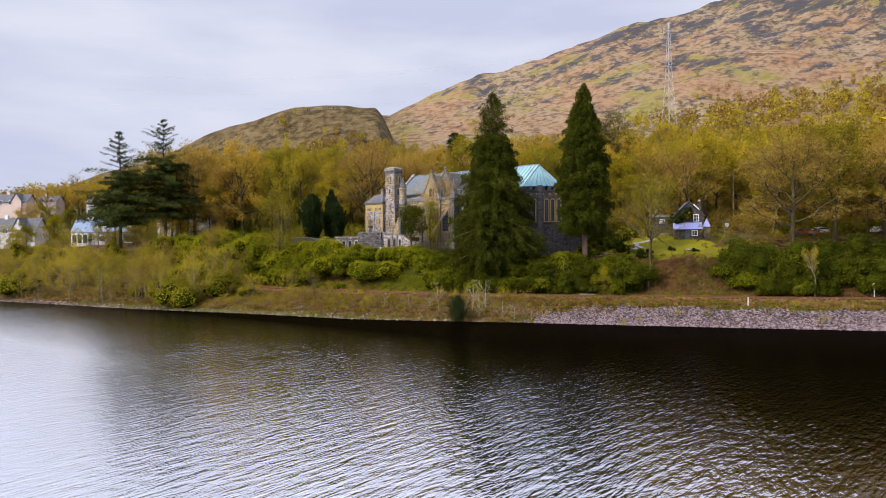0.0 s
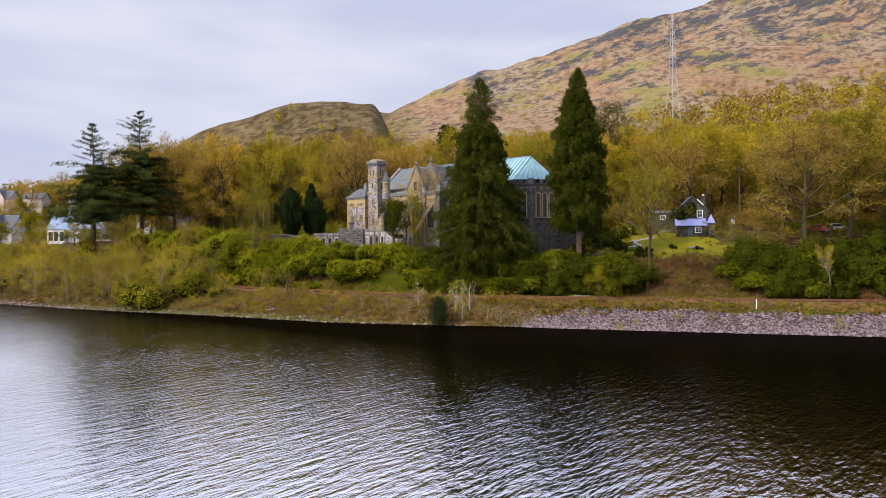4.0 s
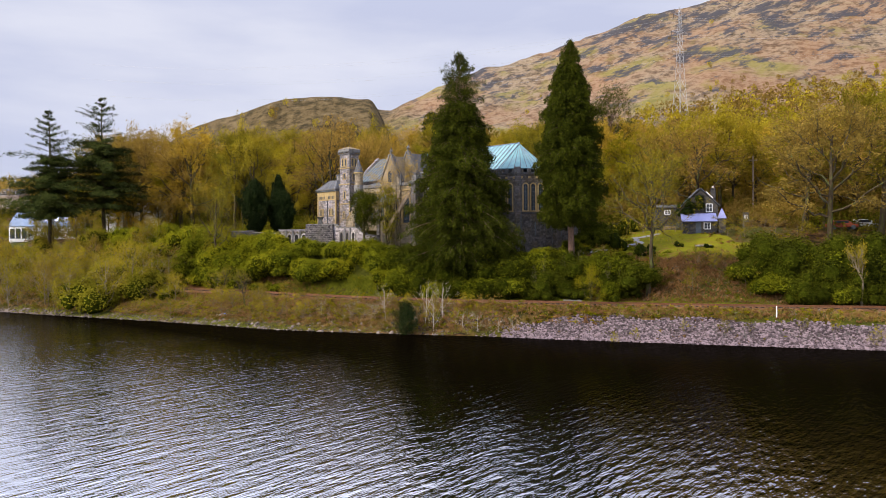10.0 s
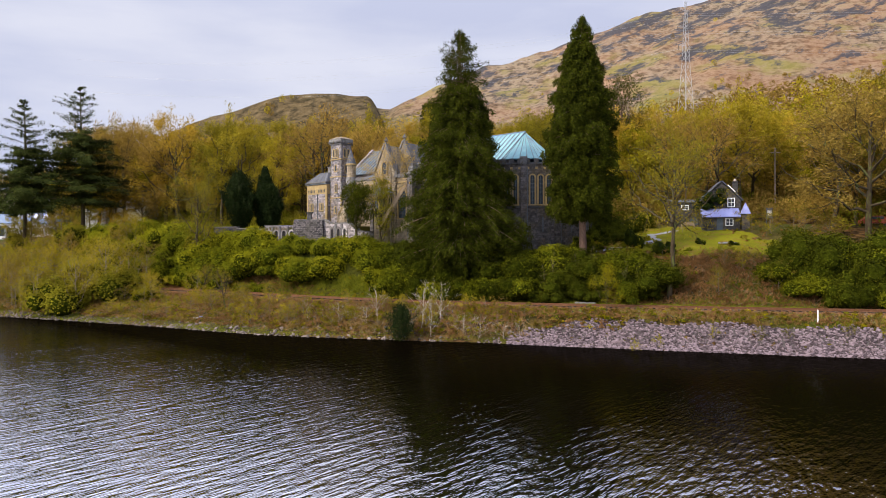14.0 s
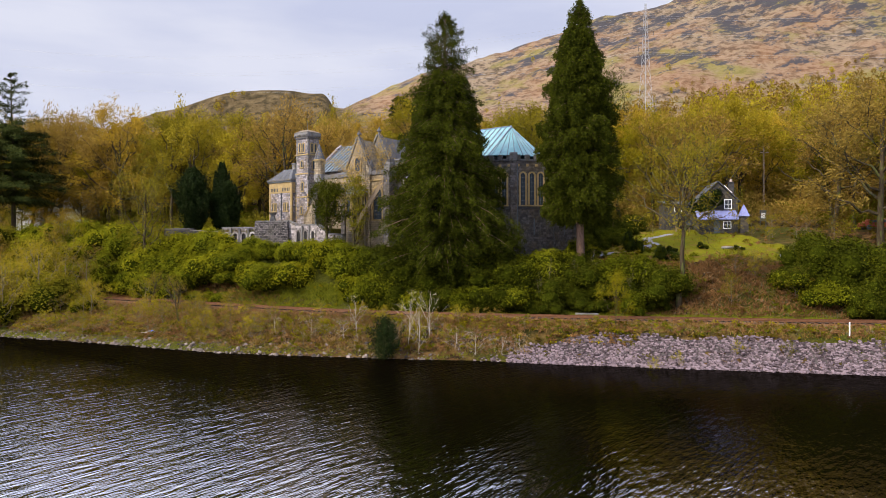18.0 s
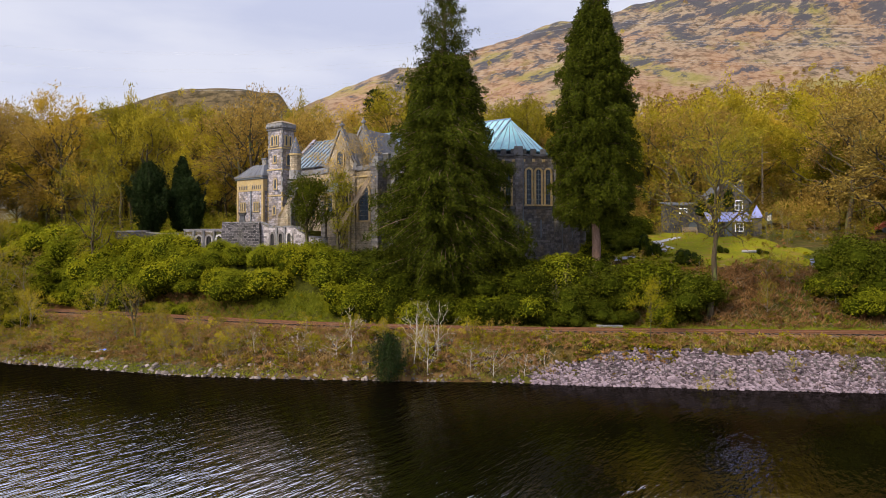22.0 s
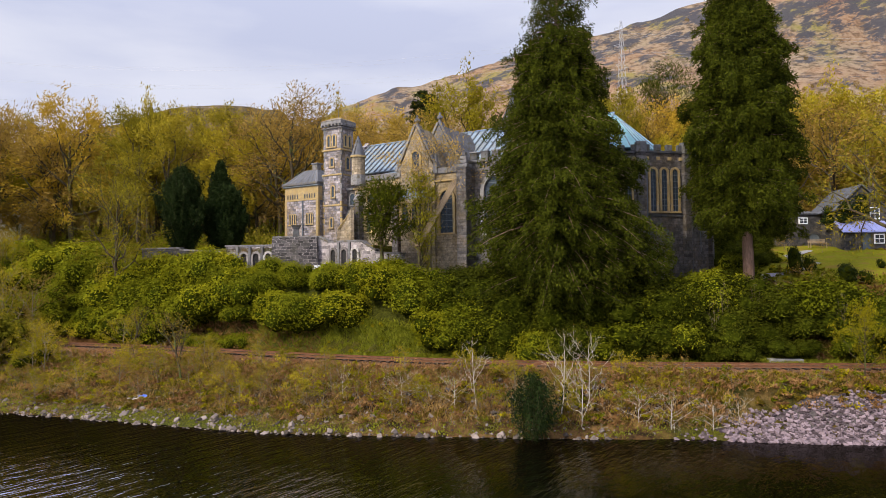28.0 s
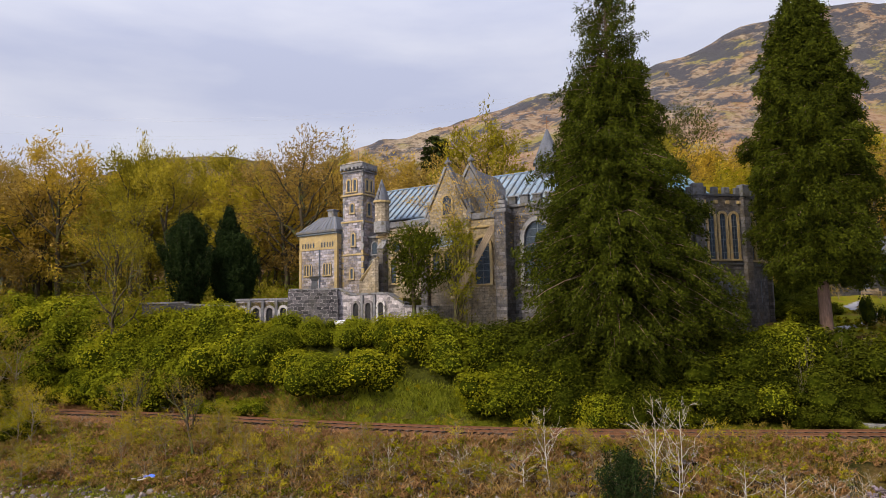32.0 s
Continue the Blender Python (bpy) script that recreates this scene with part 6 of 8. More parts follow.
# woods and scrub far up the hill: one mass
fw, fb_ = Bundle(), Bundle()
for i in range(4600):
    x, y = rngf.uniform(-420, 420), rngf.uniform(300, 640)
    if abs(x) > 0.72 * y:
        continue
    on_left = x < -25 - (y - 400) * 0.12
    flank = -62 < x < 6 and 330 < y < 392
    if on_left and not flank and y > 345 and (y > 425 or bumps(x, y, 17, 4.0) + rngf.uniform(-0.3, 0.3) < (y - 345) / 140):
        continue
    if flank and rngf.uniform() < 0.25 or not flank and not on_left and not (x > 110 and y < 500 and rngf.uniform() < 0.55) and (y > 430 and rngf.uniform() > 0.07 or y > 360 and rngf.uniform() > 0.3):
        continue
    h = rngf.uniform(5, 9.5) if flank else rngf.uniform(3.0, 6.5) if on_left and y > 370 else rngf.uniform(9, 16) if on_left or y < 370 or x > 110 and y < 440 else rngf.uniform(2.5, 6)
    z = gz(x, y)
    n = 170 if flank else 90
    dd = rngf.normal(size=(n, 3))
    dd /= np.linalg.norm(dd, axis=1)[:, None]
    c = np.array([x, y, z + h * 0.6]) + dd * np.array([h * 0.36, h * 0.36, h * 0.4]) * rngf.uniform(0.55, 1.0, (n, 1))
    (fw if rngf.uniform() < 0.6 else fb_).add(*sprays_np(rngf, c, 0.07 * h + 0.2, 0.35))
tagged(link("hill_wood", fw.mesh("hill_wood"), M_LEAF_RUST), "distant rust-brown budding woodland over the hillside", "wood", kind="stuff")
tagged(link("hill_wood", fb_.mesh("hill_wood"), M_LEAF_OLIVE), "distant olive-green woodland over the hillside", "wood", kind="stuff")

# ---------------------------------------------------------------- shrubs
RH = [bush_mesh(40 + i, 5.0, 3.8, 7600, 0.128, 14) for i in range(6)]
RH_LEAF = [M_LEAF_RHODO, M_LEAF_RHODO, M_LEAF_LAUREL, M_LEAF_RHODO, M_LEAF_LAUREL, M_LEAF_RHODO]
rngb = random.Random(5)
herd = {}


def shrub(key, name, label, meshes, mats, x, y, rz, s, sz, group="", names=("stem", "foliage")):
    if key not in herd:
        herd[key] = plant(name, label, "shrub", meshes, mats, x, y, None, rz, s, sz, group, names)
        return herd[key]
    return again(herd[key], x, y, rz, s, sz, label=label)


RHS = "dense glossy green rhododendron on the bank above the railway"
for row, (d0, hh) in enumerate(((3.6, 0.52), (5.0, 0.78), (6.8, 0.98), (8.6, 1.06), (10.4, 1.0), (12.2, 0.9), (13.8, 0.82))):
    x = -66.0
    while x < 28:
        x += rngb.uniform(2.3, 3.3)
        d = d0 + rngb.uniform(-0.7, 0.7)
        y = float(rail_y(x)) + d * 1.12
        if x > 26 and row > 3 or in_church(x, y) and row > 5 or (row == 0 and (-20 < x < 0 or rngb.random() < 0.15)) or (row == 1 and -12 < x < -6):
            continue
        q = CH.inverted() @ Vector((x, y, 0))
        if -6 < q.x < 40 and q.y > -4.2:
            continue
        top_ = 11.3 if -27 < x < 0 else 9.7 if x > 15 else 12.6 if -36 < x <= -27 else 99
        low = 1.0 if row < (3 if x < -27 or 0 <= x < 15 else 1) else min(1.0, max(0.2, (top_ - gz(x, y)) / (3.6 * hh)))
        k = rngb.randrange(6) if x < 8 else rngb.choice((0, 1, 3, 5))
        s = hh * rngb.uniform(0.75, 1.15) * low
        if x > 0 and rngb.random() < 0.86:
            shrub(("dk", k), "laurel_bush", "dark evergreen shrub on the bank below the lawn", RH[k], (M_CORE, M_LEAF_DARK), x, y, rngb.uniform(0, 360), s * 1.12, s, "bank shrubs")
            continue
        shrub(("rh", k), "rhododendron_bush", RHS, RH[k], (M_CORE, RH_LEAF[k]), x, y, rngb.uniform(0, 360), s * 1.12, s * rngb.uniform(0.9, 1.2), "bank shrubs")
for i in range(84):
    x = rngb.uniform(42, 96)
    d = rngb.uniform(3.6, 10.5)
    k = rngb.randrange(5)
    s = rngb.uniform(0.7, 1.15) * (0.75 if d < 5 else 1.05) * (0.7 if x < 45 else 1.0)
    if rngb.random() < 0.12:
        k = rngb.choice((0, 1, 3))
        shrub(("rh", k), "rhododendron_bush", "dense green shrub beside the railway", RH[k], (M_CORE, RH_LEAF[k]), x, float(rail_y(x)) + d, rngb.uniform(0, 360), s, s, "bank shrubs")
        continue
    shrub(("dk", k), "laurel_bush", "dark green shrub beside the railway", RH[k], (M_CORE, M_LEAF_DARK), x, float(rail_y(x)) + d, rngb.uniform(0, 360), s, s * 1.15, "bank shrubs")
# dense dark shrubs on the slope round the foot of the tall conifer
for d0, hh in ((3.7, 0.6), (5.0, 0.8), (6.4, 0.95), (8.0, 0.95), (9.6, 0.9)):
    for j in range(9):
        x = -1.0 + 2.0 * j + rngb.uniform(-0.7, 0.7)
        k = rngb.choice((0, 1, 3, 5))
        s = hh * rngb.uniform(0.85, 1.1)
        y = float(rail_y(x)) + d0 + rngb.uniform(-0.4, 0.4)
        if rngb.random() < 0.8:
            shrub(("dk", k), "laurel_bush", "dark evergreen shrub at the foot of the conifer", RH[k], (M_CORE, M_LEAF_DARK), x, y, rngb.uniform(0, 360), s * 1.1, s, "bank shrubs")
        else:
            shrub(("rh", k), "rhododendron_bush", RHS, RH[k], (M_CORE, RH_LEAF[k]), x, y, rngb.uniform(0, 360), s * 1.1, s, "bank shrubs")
# shrubs round the terrace and along the church foot
for x, y, s in ((-22.0, 141.5, 0.7), (-20.0, 141.0, 0.6), (-36.0, 143.0, 0.8), (-39.0, 146.0, 0.9), (-33.0, 146.5, 0.7), (-43, 145, 0.9), (-35.8, 141.0, 0.95), (-37.5, 142.0, 0.9), (-33.0, 140.6, 0.85), (-30.5, 139.6, 0.8), (-28.0, 138.6, 0.5), (-25.8, 137.6, 0.35), (19.5, 117.0, 0.9), (16.5, 118.0, 0.8), (12.0, 120.5, 0.8), (22.5, 121.0, 0.6)):
    shrub(("rh", 1), "rhododendron_bush", "green garden shrub beside the church", RH[1], (M_CORE, M_LEAF_RHODO), x, y, rngb.uniform(0, 360), s, s)

for off_, top_ in ((0.8, 12.7), (2.0, 12.2), (3.4, 11.0)):
    for j in range(10):
        x = -35.5 + 1.25 * j + rngb.uniform(-0.3, 0.3)
        y = 142.3 - 0.38 * (x + 34) - off_
        s = min(1.15, max(0.45, (top_ - gz(x, y)) / 3.7)) * rngb.uniform(0.9, 1.08)
        k = rngb.randrange(6)
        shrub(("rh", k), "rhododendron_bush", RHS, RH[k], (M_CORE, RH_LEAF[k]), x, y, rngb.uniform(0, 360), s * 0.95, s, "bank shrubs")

# thin scrub in bud: undergrowth of the wood, the lake bank, the far left shore
SC = [oak_mesh(60 + i, 4.6, (2.1, 2.5, 1.8, 2.2, 2.6)[i], 0.04, (2600, 3000, 2000, 3200, 1600)[i], 0.085, 9, 4, 2, girth=0.012, loose=0.035) for i in range(5)]
SC_LEAF = [M_LEAF_SCRUB, M_LEAF_OLIVE, M_LEAF_MOSS, M_LEAF_LIME, M_LEAF_RUST]
SC_SAY = ["twiggy scrub bush in dull brown bud", "twiggy scrub bush in olive bud", "twiggy scrub bush in dull brown bud", "young willow scrub in lime-green leaf", "rust-brown twiggy scrub bush"]


SCS = [oak_mesh(160 + i, 1.7, (0.9, 1.1, 0.8, 1.0, 1.2)[i], 0.03, (420, 460, 360, 520, 220)[i], 0.085, 7, 3, 2, girth=0.013, loose=0.05) for i in range(5)]


def low_scrub(k, x, y, s, says=""):
    return shrub(("scs", k), "scrub_bush", says or SC_SAY[k], SCS[k], (M_BARK_GREY, SC_LEAF[k]), x, y, rngb.uniform(0, 360), s * 1.15, s, "shore scrub", ("stem", "foliage"))


def scrub(k, x, y, s, sz=None, says=""):
    return shrub(("sc", k), "scrub_bush", says or SC_SAY[k], SC[k], (M_BARK_GREY, SC_LEAF[k]), x, y, rngb.uniform(0, 360), s, sz or s, "shore scrub", ("stem", "foliage"))


for i in range(165):
    x = rngb.uniform(-150, -30)
    ys, yr = float(shore_y(x)), float(rail_y(x))
    y = rngb.uniform(ys + 3.0, yr + 11)
    if yr - 2.2 < y < yr + 2.2 and x > -45:
        continue
    s = rngb.uniform(0.8, 1.4) * (0.75 if x > -45 else 1.5)
    if rngb.random() < 0.15:
        k = rngb.randrange(6)
        s *= 0.8
        shrub(("gr", k), "goat_willow_bush", "leafy olive-green willow bush on the lake shore", RH[k], (M_CORE, M_LEAF_BRUSH if k % 2 else M_LEAF_SALLOW), x, y, rngb.uniform(0, 360), s, s, "shore scrub")
        continue
    scrub(rngb.choice((0, 0, 1, 1, 2, 2, 3, 4)), x, y, s)
for i in range(96):
    x = rngb.uniform(-46, 13)
    ys, yr = float(shore_y(x)), float(rail_y(x))
    s = rngb.uniform(0.16, 0.4) * (1.25 if x < -18 else 1.0)
    low_scrub(rngb.choice((0, 1, 1, 3, 3, 2, 2, 4)), x, rngb.uniform(ys + 2.2, yr - 3), s * 2.7)
for i in range(20):
    x = rngb.uniform(24, 80)
    scrub(rngb.choice((0, 1, 2, 2, 4, 4)), x, float(rail_y(x)) + rngb.uniform(4.5, 10.5), rngb.uniform(0.35, 0.8))


def domes(x, y, h, n, size):
    """A thicket clump: sprays on the skins of a few overlapping domes."""
    k = 5
    cs = rngf.normal(0, 1, (k, 3)) * np.array([h * 0.26, h * 0.26, h * 0.12]) + np.array([x, y, gz(x, y) + h * 0.38])
    d = rngf.normal(size=(n, 3))
    d /= np.linalg.norm(d, axis=1)[:, None]
    d[:, 2] = np.abs(d[:, 2]) * 1.1 - 0.25
    return pointed_np(rngf, cs[rngf.integers(0, k, n)] + d * h * 0.3 * rngf.uniform(0.7, 1.1, (n, 1)), d + np.array([0, 0, 0.3]), size, 0.4, 0.5)


for i in range(32):
    x = rngb.uniform(-44, -12)
    ys, yr = float(shore_y(x)), float(rail_y(x))
    s = rngb.uniform(0.35, 0.62)
    scrub(rngb.choice((0, 2, 2, 4, 3)), x, rngb.uniform(ys + 2.6, yr - 3.2), s, s * 0.95)
ug, ug2 = Bundle(), Bundle()
for i in range(1500):
    x = rngb.uniform(-125, 130)
    y = float(rail_y(x)) + rngb.uniform(24, 80)
    if in_church(x, y) or (22 < x < 58 and y < 146) or (-36 < x < -10 and y < 151) or abs(x) > 0.68 * y:
        continue
    h = rngb.uniform(2.0, 6.0)
    (ug if rngb.random() < 0.55 else ug2).add(*domes(x, y, h, 200, 0.22))
ug3 = Bundle()
for i in range(620):
    x = rngb.uniform(28, 125)
    y = float(rail_y(x)) + rngb.uniform(36, 78)
    if in_church(x, y) or (x < 58 and y < 147):
        continue
    h = rngb.uniform(3.0, 7.5)
    ug3.add(*domes(x, y, h, 220, 0.24))
tagged(link("undergrowth", ug3.mesh("undergrowth"), M_LEAF_TAN), "golden-brown hazel thicket under the oaks", "undergrowth", kind="stuff")
tagged(link("undergrowth", ug.mesh("undergrowth"), M_LEAF_BRUSH), "olive undergrowth along the edge of the wood", "undergrowth", kind="stuff")
tagged(link("undergrowth", ug2.mesh("undergrowth"), M_LEAF_RHODO), "dark green undergrowth along the edge of the wood", "undergrowth", kind="stuff")

# low brambles, bracken and weeds: the lake bank, the slope beyond the rails
bb = [Bundle(), Bundle(), Bundle(), Bundle()]


def weeds(n, x0, x1, lo, hi, ref, h0, h1, odds):
    for i in range(n):
        x = rngb.uniform(x0, x1)
        ys, yr = float(shore_y(x)), float(rail_y(x))
        y = ys + rngb.uniform(lo, hi) * (yr - ys) if ref == "bank" else yr + rngb.uniform(lo, hi)
        h = rngb.uniform(h0, h1) * (0.6 + 0.8 * rngb.random() ** 3)
        bb[rngb.choice(odds)].add(*domes(x, y, h * 1.15, 42, 0.10 + 0.035 * h))


weeds(1250, -50, 13, 0.15, 0.74, "bank", 0.3, 0.9, (0, 0, 1, 1, 1, 2, 3, 3))
weeds(260, 7, 24, 0.30, 0.74, "bank", 0.25, 0.7, (0, 0, 1, 1, 2, 3))
weeds(560, 8, 75, 0.46, 0.78, "bank", 0.2, 0.6, (0, 0, 1, 1, 2, 3))
weeds(620, -120, -50, 0.15, 0.9, "bank", 0.6, 1.6, (0, 0, 1, 2, 2))
weeds(700, 30, 88, 3.4, 13, "rail", 0.5, 1.3, (0, 1, 1, 1, 1, 2, 2))
weeds(420, 44, 95, 12, 34, "rail", 0.3, 0.9, (0, 0, 1, 2, 3))
weeds(260, 23.5, 33, 9, 24, "rail", 0.25, 0.7, (0, 2, 2, 3))
weeds(420, -66, -20, 2.6, 6, "rail", 0.3, 0.8, (0, 1, 1, 2, 3))
weeds(240, -20, 14, 2.8, 6, "rail", 0.2, 0.5, (2, 2, 3))
for b_, m_, say in zip(bb, (M_LEAF_SCRUB, M_BRACKEN, M_LEAF_RHODO, M_LEAF_LIME), ("dull brown brambles", "rust-brown dead bracken", "dark green brambles", "yellow-green spring weeds")):
    tagged(link("bramble_thicket", b_.mesh("bramble_thicket"), m_), say + " on the banks beside the railway", "brambles", kind="stuff")

# singled-out plants by the water
BARE = [oak_mesh(170 + i, 3.6, (1.1, 1.4, 1.9)[i], (0.16, 0.08, 0.03)[i], 60, 0.05, (7, 8, 11)[i], 4, 2, girth=0.0085, loose=0.02) for i in range(3)]
for k, x, y, s, says in ((0, 2.6, 105.8, 1.15, "bleached leafless sapling on the lake bank"), (1, 4.6, 106.4, 1.0, "bleached leafless sapling on the lake bank"), (1, 3.6, 104.9, 0.85, "bleached leafless sapling on the lake bank"),
                         (0, -2.6, 108.2, 0.95, "bleached leafless sapling on the lake bank"), (2, 7.2, 104.4, 0.8, "fan of bleached dead stems above the stones"), (2, -7.5, 110.2, 0.8, "fan of bleached dead stems above the stones"), (2, 0.8, 107.2, 0.7, "fan of bleached dead stems above the stones"), (2, 13.2, 103.0, 0.6, "fan of bleached dead stems above the stones"), (2, 9.0, 103.6, 0.85, "fan of bleached dead stems above the stones"), (2, 11.5, 103.0, 0.7, "fan of bleached dead stems above the stones"),
                         (2, -4.0, 108.6, 0.8, "fan of bleached dead stems above the stones"), (0, -11.5, 111.5, 0.55, "bleached leafless sapling on the lake bank")):
    shrub(("bare", k), "dead_sapling", says, BARE[k], (M_BARK_PALE, M_LEAF_SCRUB), x, y + 1.2, rngb.uniform(0, 360), s * 1.45, s * (1.35 if k < 2 else 0.8), "", ("stem", "foliage"))
for j in range(8):
    x = 14.0 + 2.3 * j + rngb.uniform(-0.6, 0.6)
    shrub(("thin", 0), "bare_sapling", "thin grey leafless sapling on the bank below the lawn", BARE[0], (M_BARK_GREY, M_LEAF_SCRUB), x, float(rail_y(x)) + rngb.uniform(3.4, 7.0), rngb.uniform(0, 360), 0.55, 1.15 + 0.12 * (j % 3), "", ("stem", "foliage"))
for j in range(22):
    x = rngb.uniform(-46, 14)
    y = float(shore_y(x)) + rngb.uniform(0.2, 0.7) * float(rail_y(x) - shore_y(x))
    shrub(("thin", 2), "dead_shrub", "low fan of grey dead stems on the lake bank", BARE[2], (M_BARK_GREY, M_LEAF_SCRUB), x, y, rngb.uniform(0, 360), rngb.uniform(0.35, 0.7), rngb.uniform(0.3, 0.6), "shore scrub", ("stem", "foliage"))
tw_ = Bundle()
for x0, x1, lo, hi, n in ((-50, 14, 0.12, 0.8, 5200), (-125, -50, 0.1, 1.1, 2600), (14, 70, 0.5, 0.8, 1200)):
    x = rngf.uniform(x0, x1, n)
    y = shore_y(x) + rngf.uniform(lo, hi, n) * (rail_y(x) - shore_y(x))
    hgt = 0.12 if x0 > -60 else 0.9
    tw_.add(*sprays_np(rngf, np.column_stack([x, y, ground(x, y) + 0.05 + np.abs(rngf.normal(0, hgt, n))]), 0.42 if x0 > -60 else 0.7, 0.045, (0, 0, 1), 0.35))
x = rngf.uniform(30, 85, 2600)
y = rail_y(x) + rngf.uniform(3.2, 12.0, 2600)
tw_.add(*sprays_np(rngf, np.column_stack([x, y, ground(x, y) + 0.1 + np.abs(rngf.normal(0, 0.3, 2600))]), 0.5, 0.04, (0, 0, 1), 0.35))
tagged(link("twig_litter", tw_.mesh("twig_litter"), M_BARK_GREY), "dead twigs and stalks strewn over the banks", "twigs", kind="stuff")
plant("juniper_bush", "dark green juniper standing at the water's edge", "shrub", spire_mesh(91, 4.0, [(0.05, 1.3), (0.8, 1.5), (1.8, 1.1), (2.6, 0.7), (3.6, 0.1)], 80, 130, 0.10, 99, 0.1, -1.0), (M_BARK, M_LEAF_YEW), 0.4, 105.4, None, names=("stem", "foliage"))
plant("young_tree", "slender young tree just coming into leaf below the railway", "tree", broadleaf_mesh(192, 6.0, 0.9, 900, 0.09, stem=0.45), (M_BARK, M_LEAF_SCRUB), -24.7, 121.4)
plant("young_tree", "small bare tree on the bank beside the railway", "tree", broadleaf_mesh(193, 5.0, 0.9, 700, 0.09, stem=0.4), (M_BARK, M_LEAF_SCRUB), -31.0, 130.0)
plant("willow_bush", "yellow-green young willow beside the railway", "shrub", oak_mesh(94, 5.0, 1.7, 0.08, 3400, 0.085, 11, 5, 2, girth=0.011, loose=0.035), (M_BARK, M_LEAF_LIME), 22.6, 105.2, None, names=("stem", "foliage"))
plant("birch_tree", "slim silver birch with white stem above the railway", "tree", broadleaf_mesh(95, 8.0, 0.3, 1800, 0.12, stem=0.5), (M_BARK_GREY, M_LEAF_OLIVE), 54.0, 104.4)
plant("larch_tree", "tall straight tree with ochre buds beside the terrace", "tree", oak_mesh(96, 18.5, 4.6, 0.3, 7500, 0.15, 13, 6, 3, girth=0.013, loose=0.022), (M_BARK, M_LEAF_MOSS), -36.0, 141.0)
plant("ivy_clad_tree", "leaning old tree wrapped in dark ivy before the aisle", "tree", oak_mesh(97, 8.8, 2.2, 0.3, 6500, 0.21, 9, 6, 3, lean=0.08, girth=0.03, loose=0.04), (M_BARK, M_LEAF_DARK), -8.3, 128.6, 10.2)
plant("ivy_clad_tree", "slim tree with bright green ivy before the gabled bay", "tree", oak_mesh(98, 10.6, 1.6, 0.06, 4600, 0.16, 14, 4, 2, girth=0.018, loose=0.03), (M_BARK, M_LEAF_SALLOW), -4.6, 128.0, 10.0)
plant("bare_tree", "thin tree in sparse bud against the church wall", "tree", oak_mesh(99, 14.0, 5.2, 0.35, 4200, 0.13, 10, 6, 4, girth=0.012, loose=0.02), (M_BARK_GREY, M_LEAF_TAN), -3.4, 130.4, 10.8)
for x, y, s, sz in ((32.2, 118.8, 0.42, 0.52), (29.2, 121.6, 0.36, 0.75), (34.0, 121.5, 0.2, 0.22), (38.0, 122.0, 0.2, 0.25), (41.5, 120.0, 0.2, 0.2)):
    shrub(("yewball", 0), "clipped_bush", "dark rounded evergreen bush on the lawn", bush_mesh(77, 4.2, 4.2, 3200, 0.13, 12), (M_CORE, M_LEAF_YEW), x, y, 0, s, sz)
for x, y, s in ((26.5, 99.4, 0.3), (32.0, 99.6, 0.28), (36.0, 98.6, 0.34), (38.5, 98.2, 0.26), (44.0, 97.4, 0.34), (24.0, 98.3, 0.3), (49.8, 93.9, 0.42), (47.0, 96.6, 0.3)):
    scrub(3, x, y, s, s, "bright green young shrub growing between the stones")


# ---------------------------------------------------------------- railway
def along(x0, x1, step):
    """Places along the track every step metres: x, y, heading in degrees."""
    out, x = [], x0
    while x < x1:
        dy = float(rail_y(x + 0.5) - rail_y(x - 0.5))
        out.append((x, float(rail_y(x)), math.degrees(math.atan(dy))))
        x += step * math.cos(math.atan(dy))
    return out


def smooth_track(step):
    xs = np.arange(-150, 130, step)
    ys = np.array([np.mean(rail_y(np.linspace(x - 6, x + 6, 9))) for x in xs])
    return xs, ys


tx, ty = smooth_track(2.0)
tang = np.gradient(np.column_stack([tx, ty]), axis=0)
tang /= np.linalg.norm(tang, axis=1)[:, None]
nrm2 = np.column_stack([-tang[:, 1], tang[:, 0]])
RZ0 = 3.28


def ribbon(profile, name):
    """Sweep a cross-section of (offset, height) along the track."""
    b = Bundle()
    k = len(profile)
    v = np.concatenate([np.column_stack([tx + nrm2[:, 0] * o, ty + nrm2[:, 1] * o, np.full(len(tx), h)])[:, None] for o, h in profile], 1).reshape(-1, 3)
    i, j = np.meshgrid(np.arange(len(tx) - 1), np.arange(k - 1), indexing="ij")
    b.add(v, np.stack([i * k + j, (i + 1) * k + j, (i + 1) * k + j + 1, i * k + j + 1], -1).reshape(-1, 4))
    return b.mesh(name)


tagged(link("ballast_bed", ribbon([(-2.9, RZ0 - 0.25), (-1.75, RZ0 + 0.16), (1.75, RZ0 + 0.16), (2.7, RZ0 - 0.2)], "ballast_bed"), M_BALLAST), "rust-brown ballast bed of the railway", "railway", kind="structure")
track = thing("railway_track", "single railway track with rusty rails on dark sleepers", "railway track")
for o in (-0.7525, 0.7525):
    link("rail", ribbon([(o - 0.07, RZ0 + 0.26), (o - 0.035, RZ0 + 0.29), (o - 0.035, RZ0 + 0.41), (o + 0.035, RZ0 + 0.41), (o + 0.035, RZ0 + 0.29), (o + 0.07, RZ0 + 0.26)], "rail"), M_RUST, track)
sl_bm = solid(-0.125, 0.125, -1.3, 1.3, 0, 0.2, 0.02)
sl_me = bpy.data.meshes.new("sleeper")
sl_bm.to_mesh(sl_me)
sl_bm.free()
dist = np.concatenate([[0], np.cumsum(np.hypot(np.diff(tx), np.diff(ty)))])
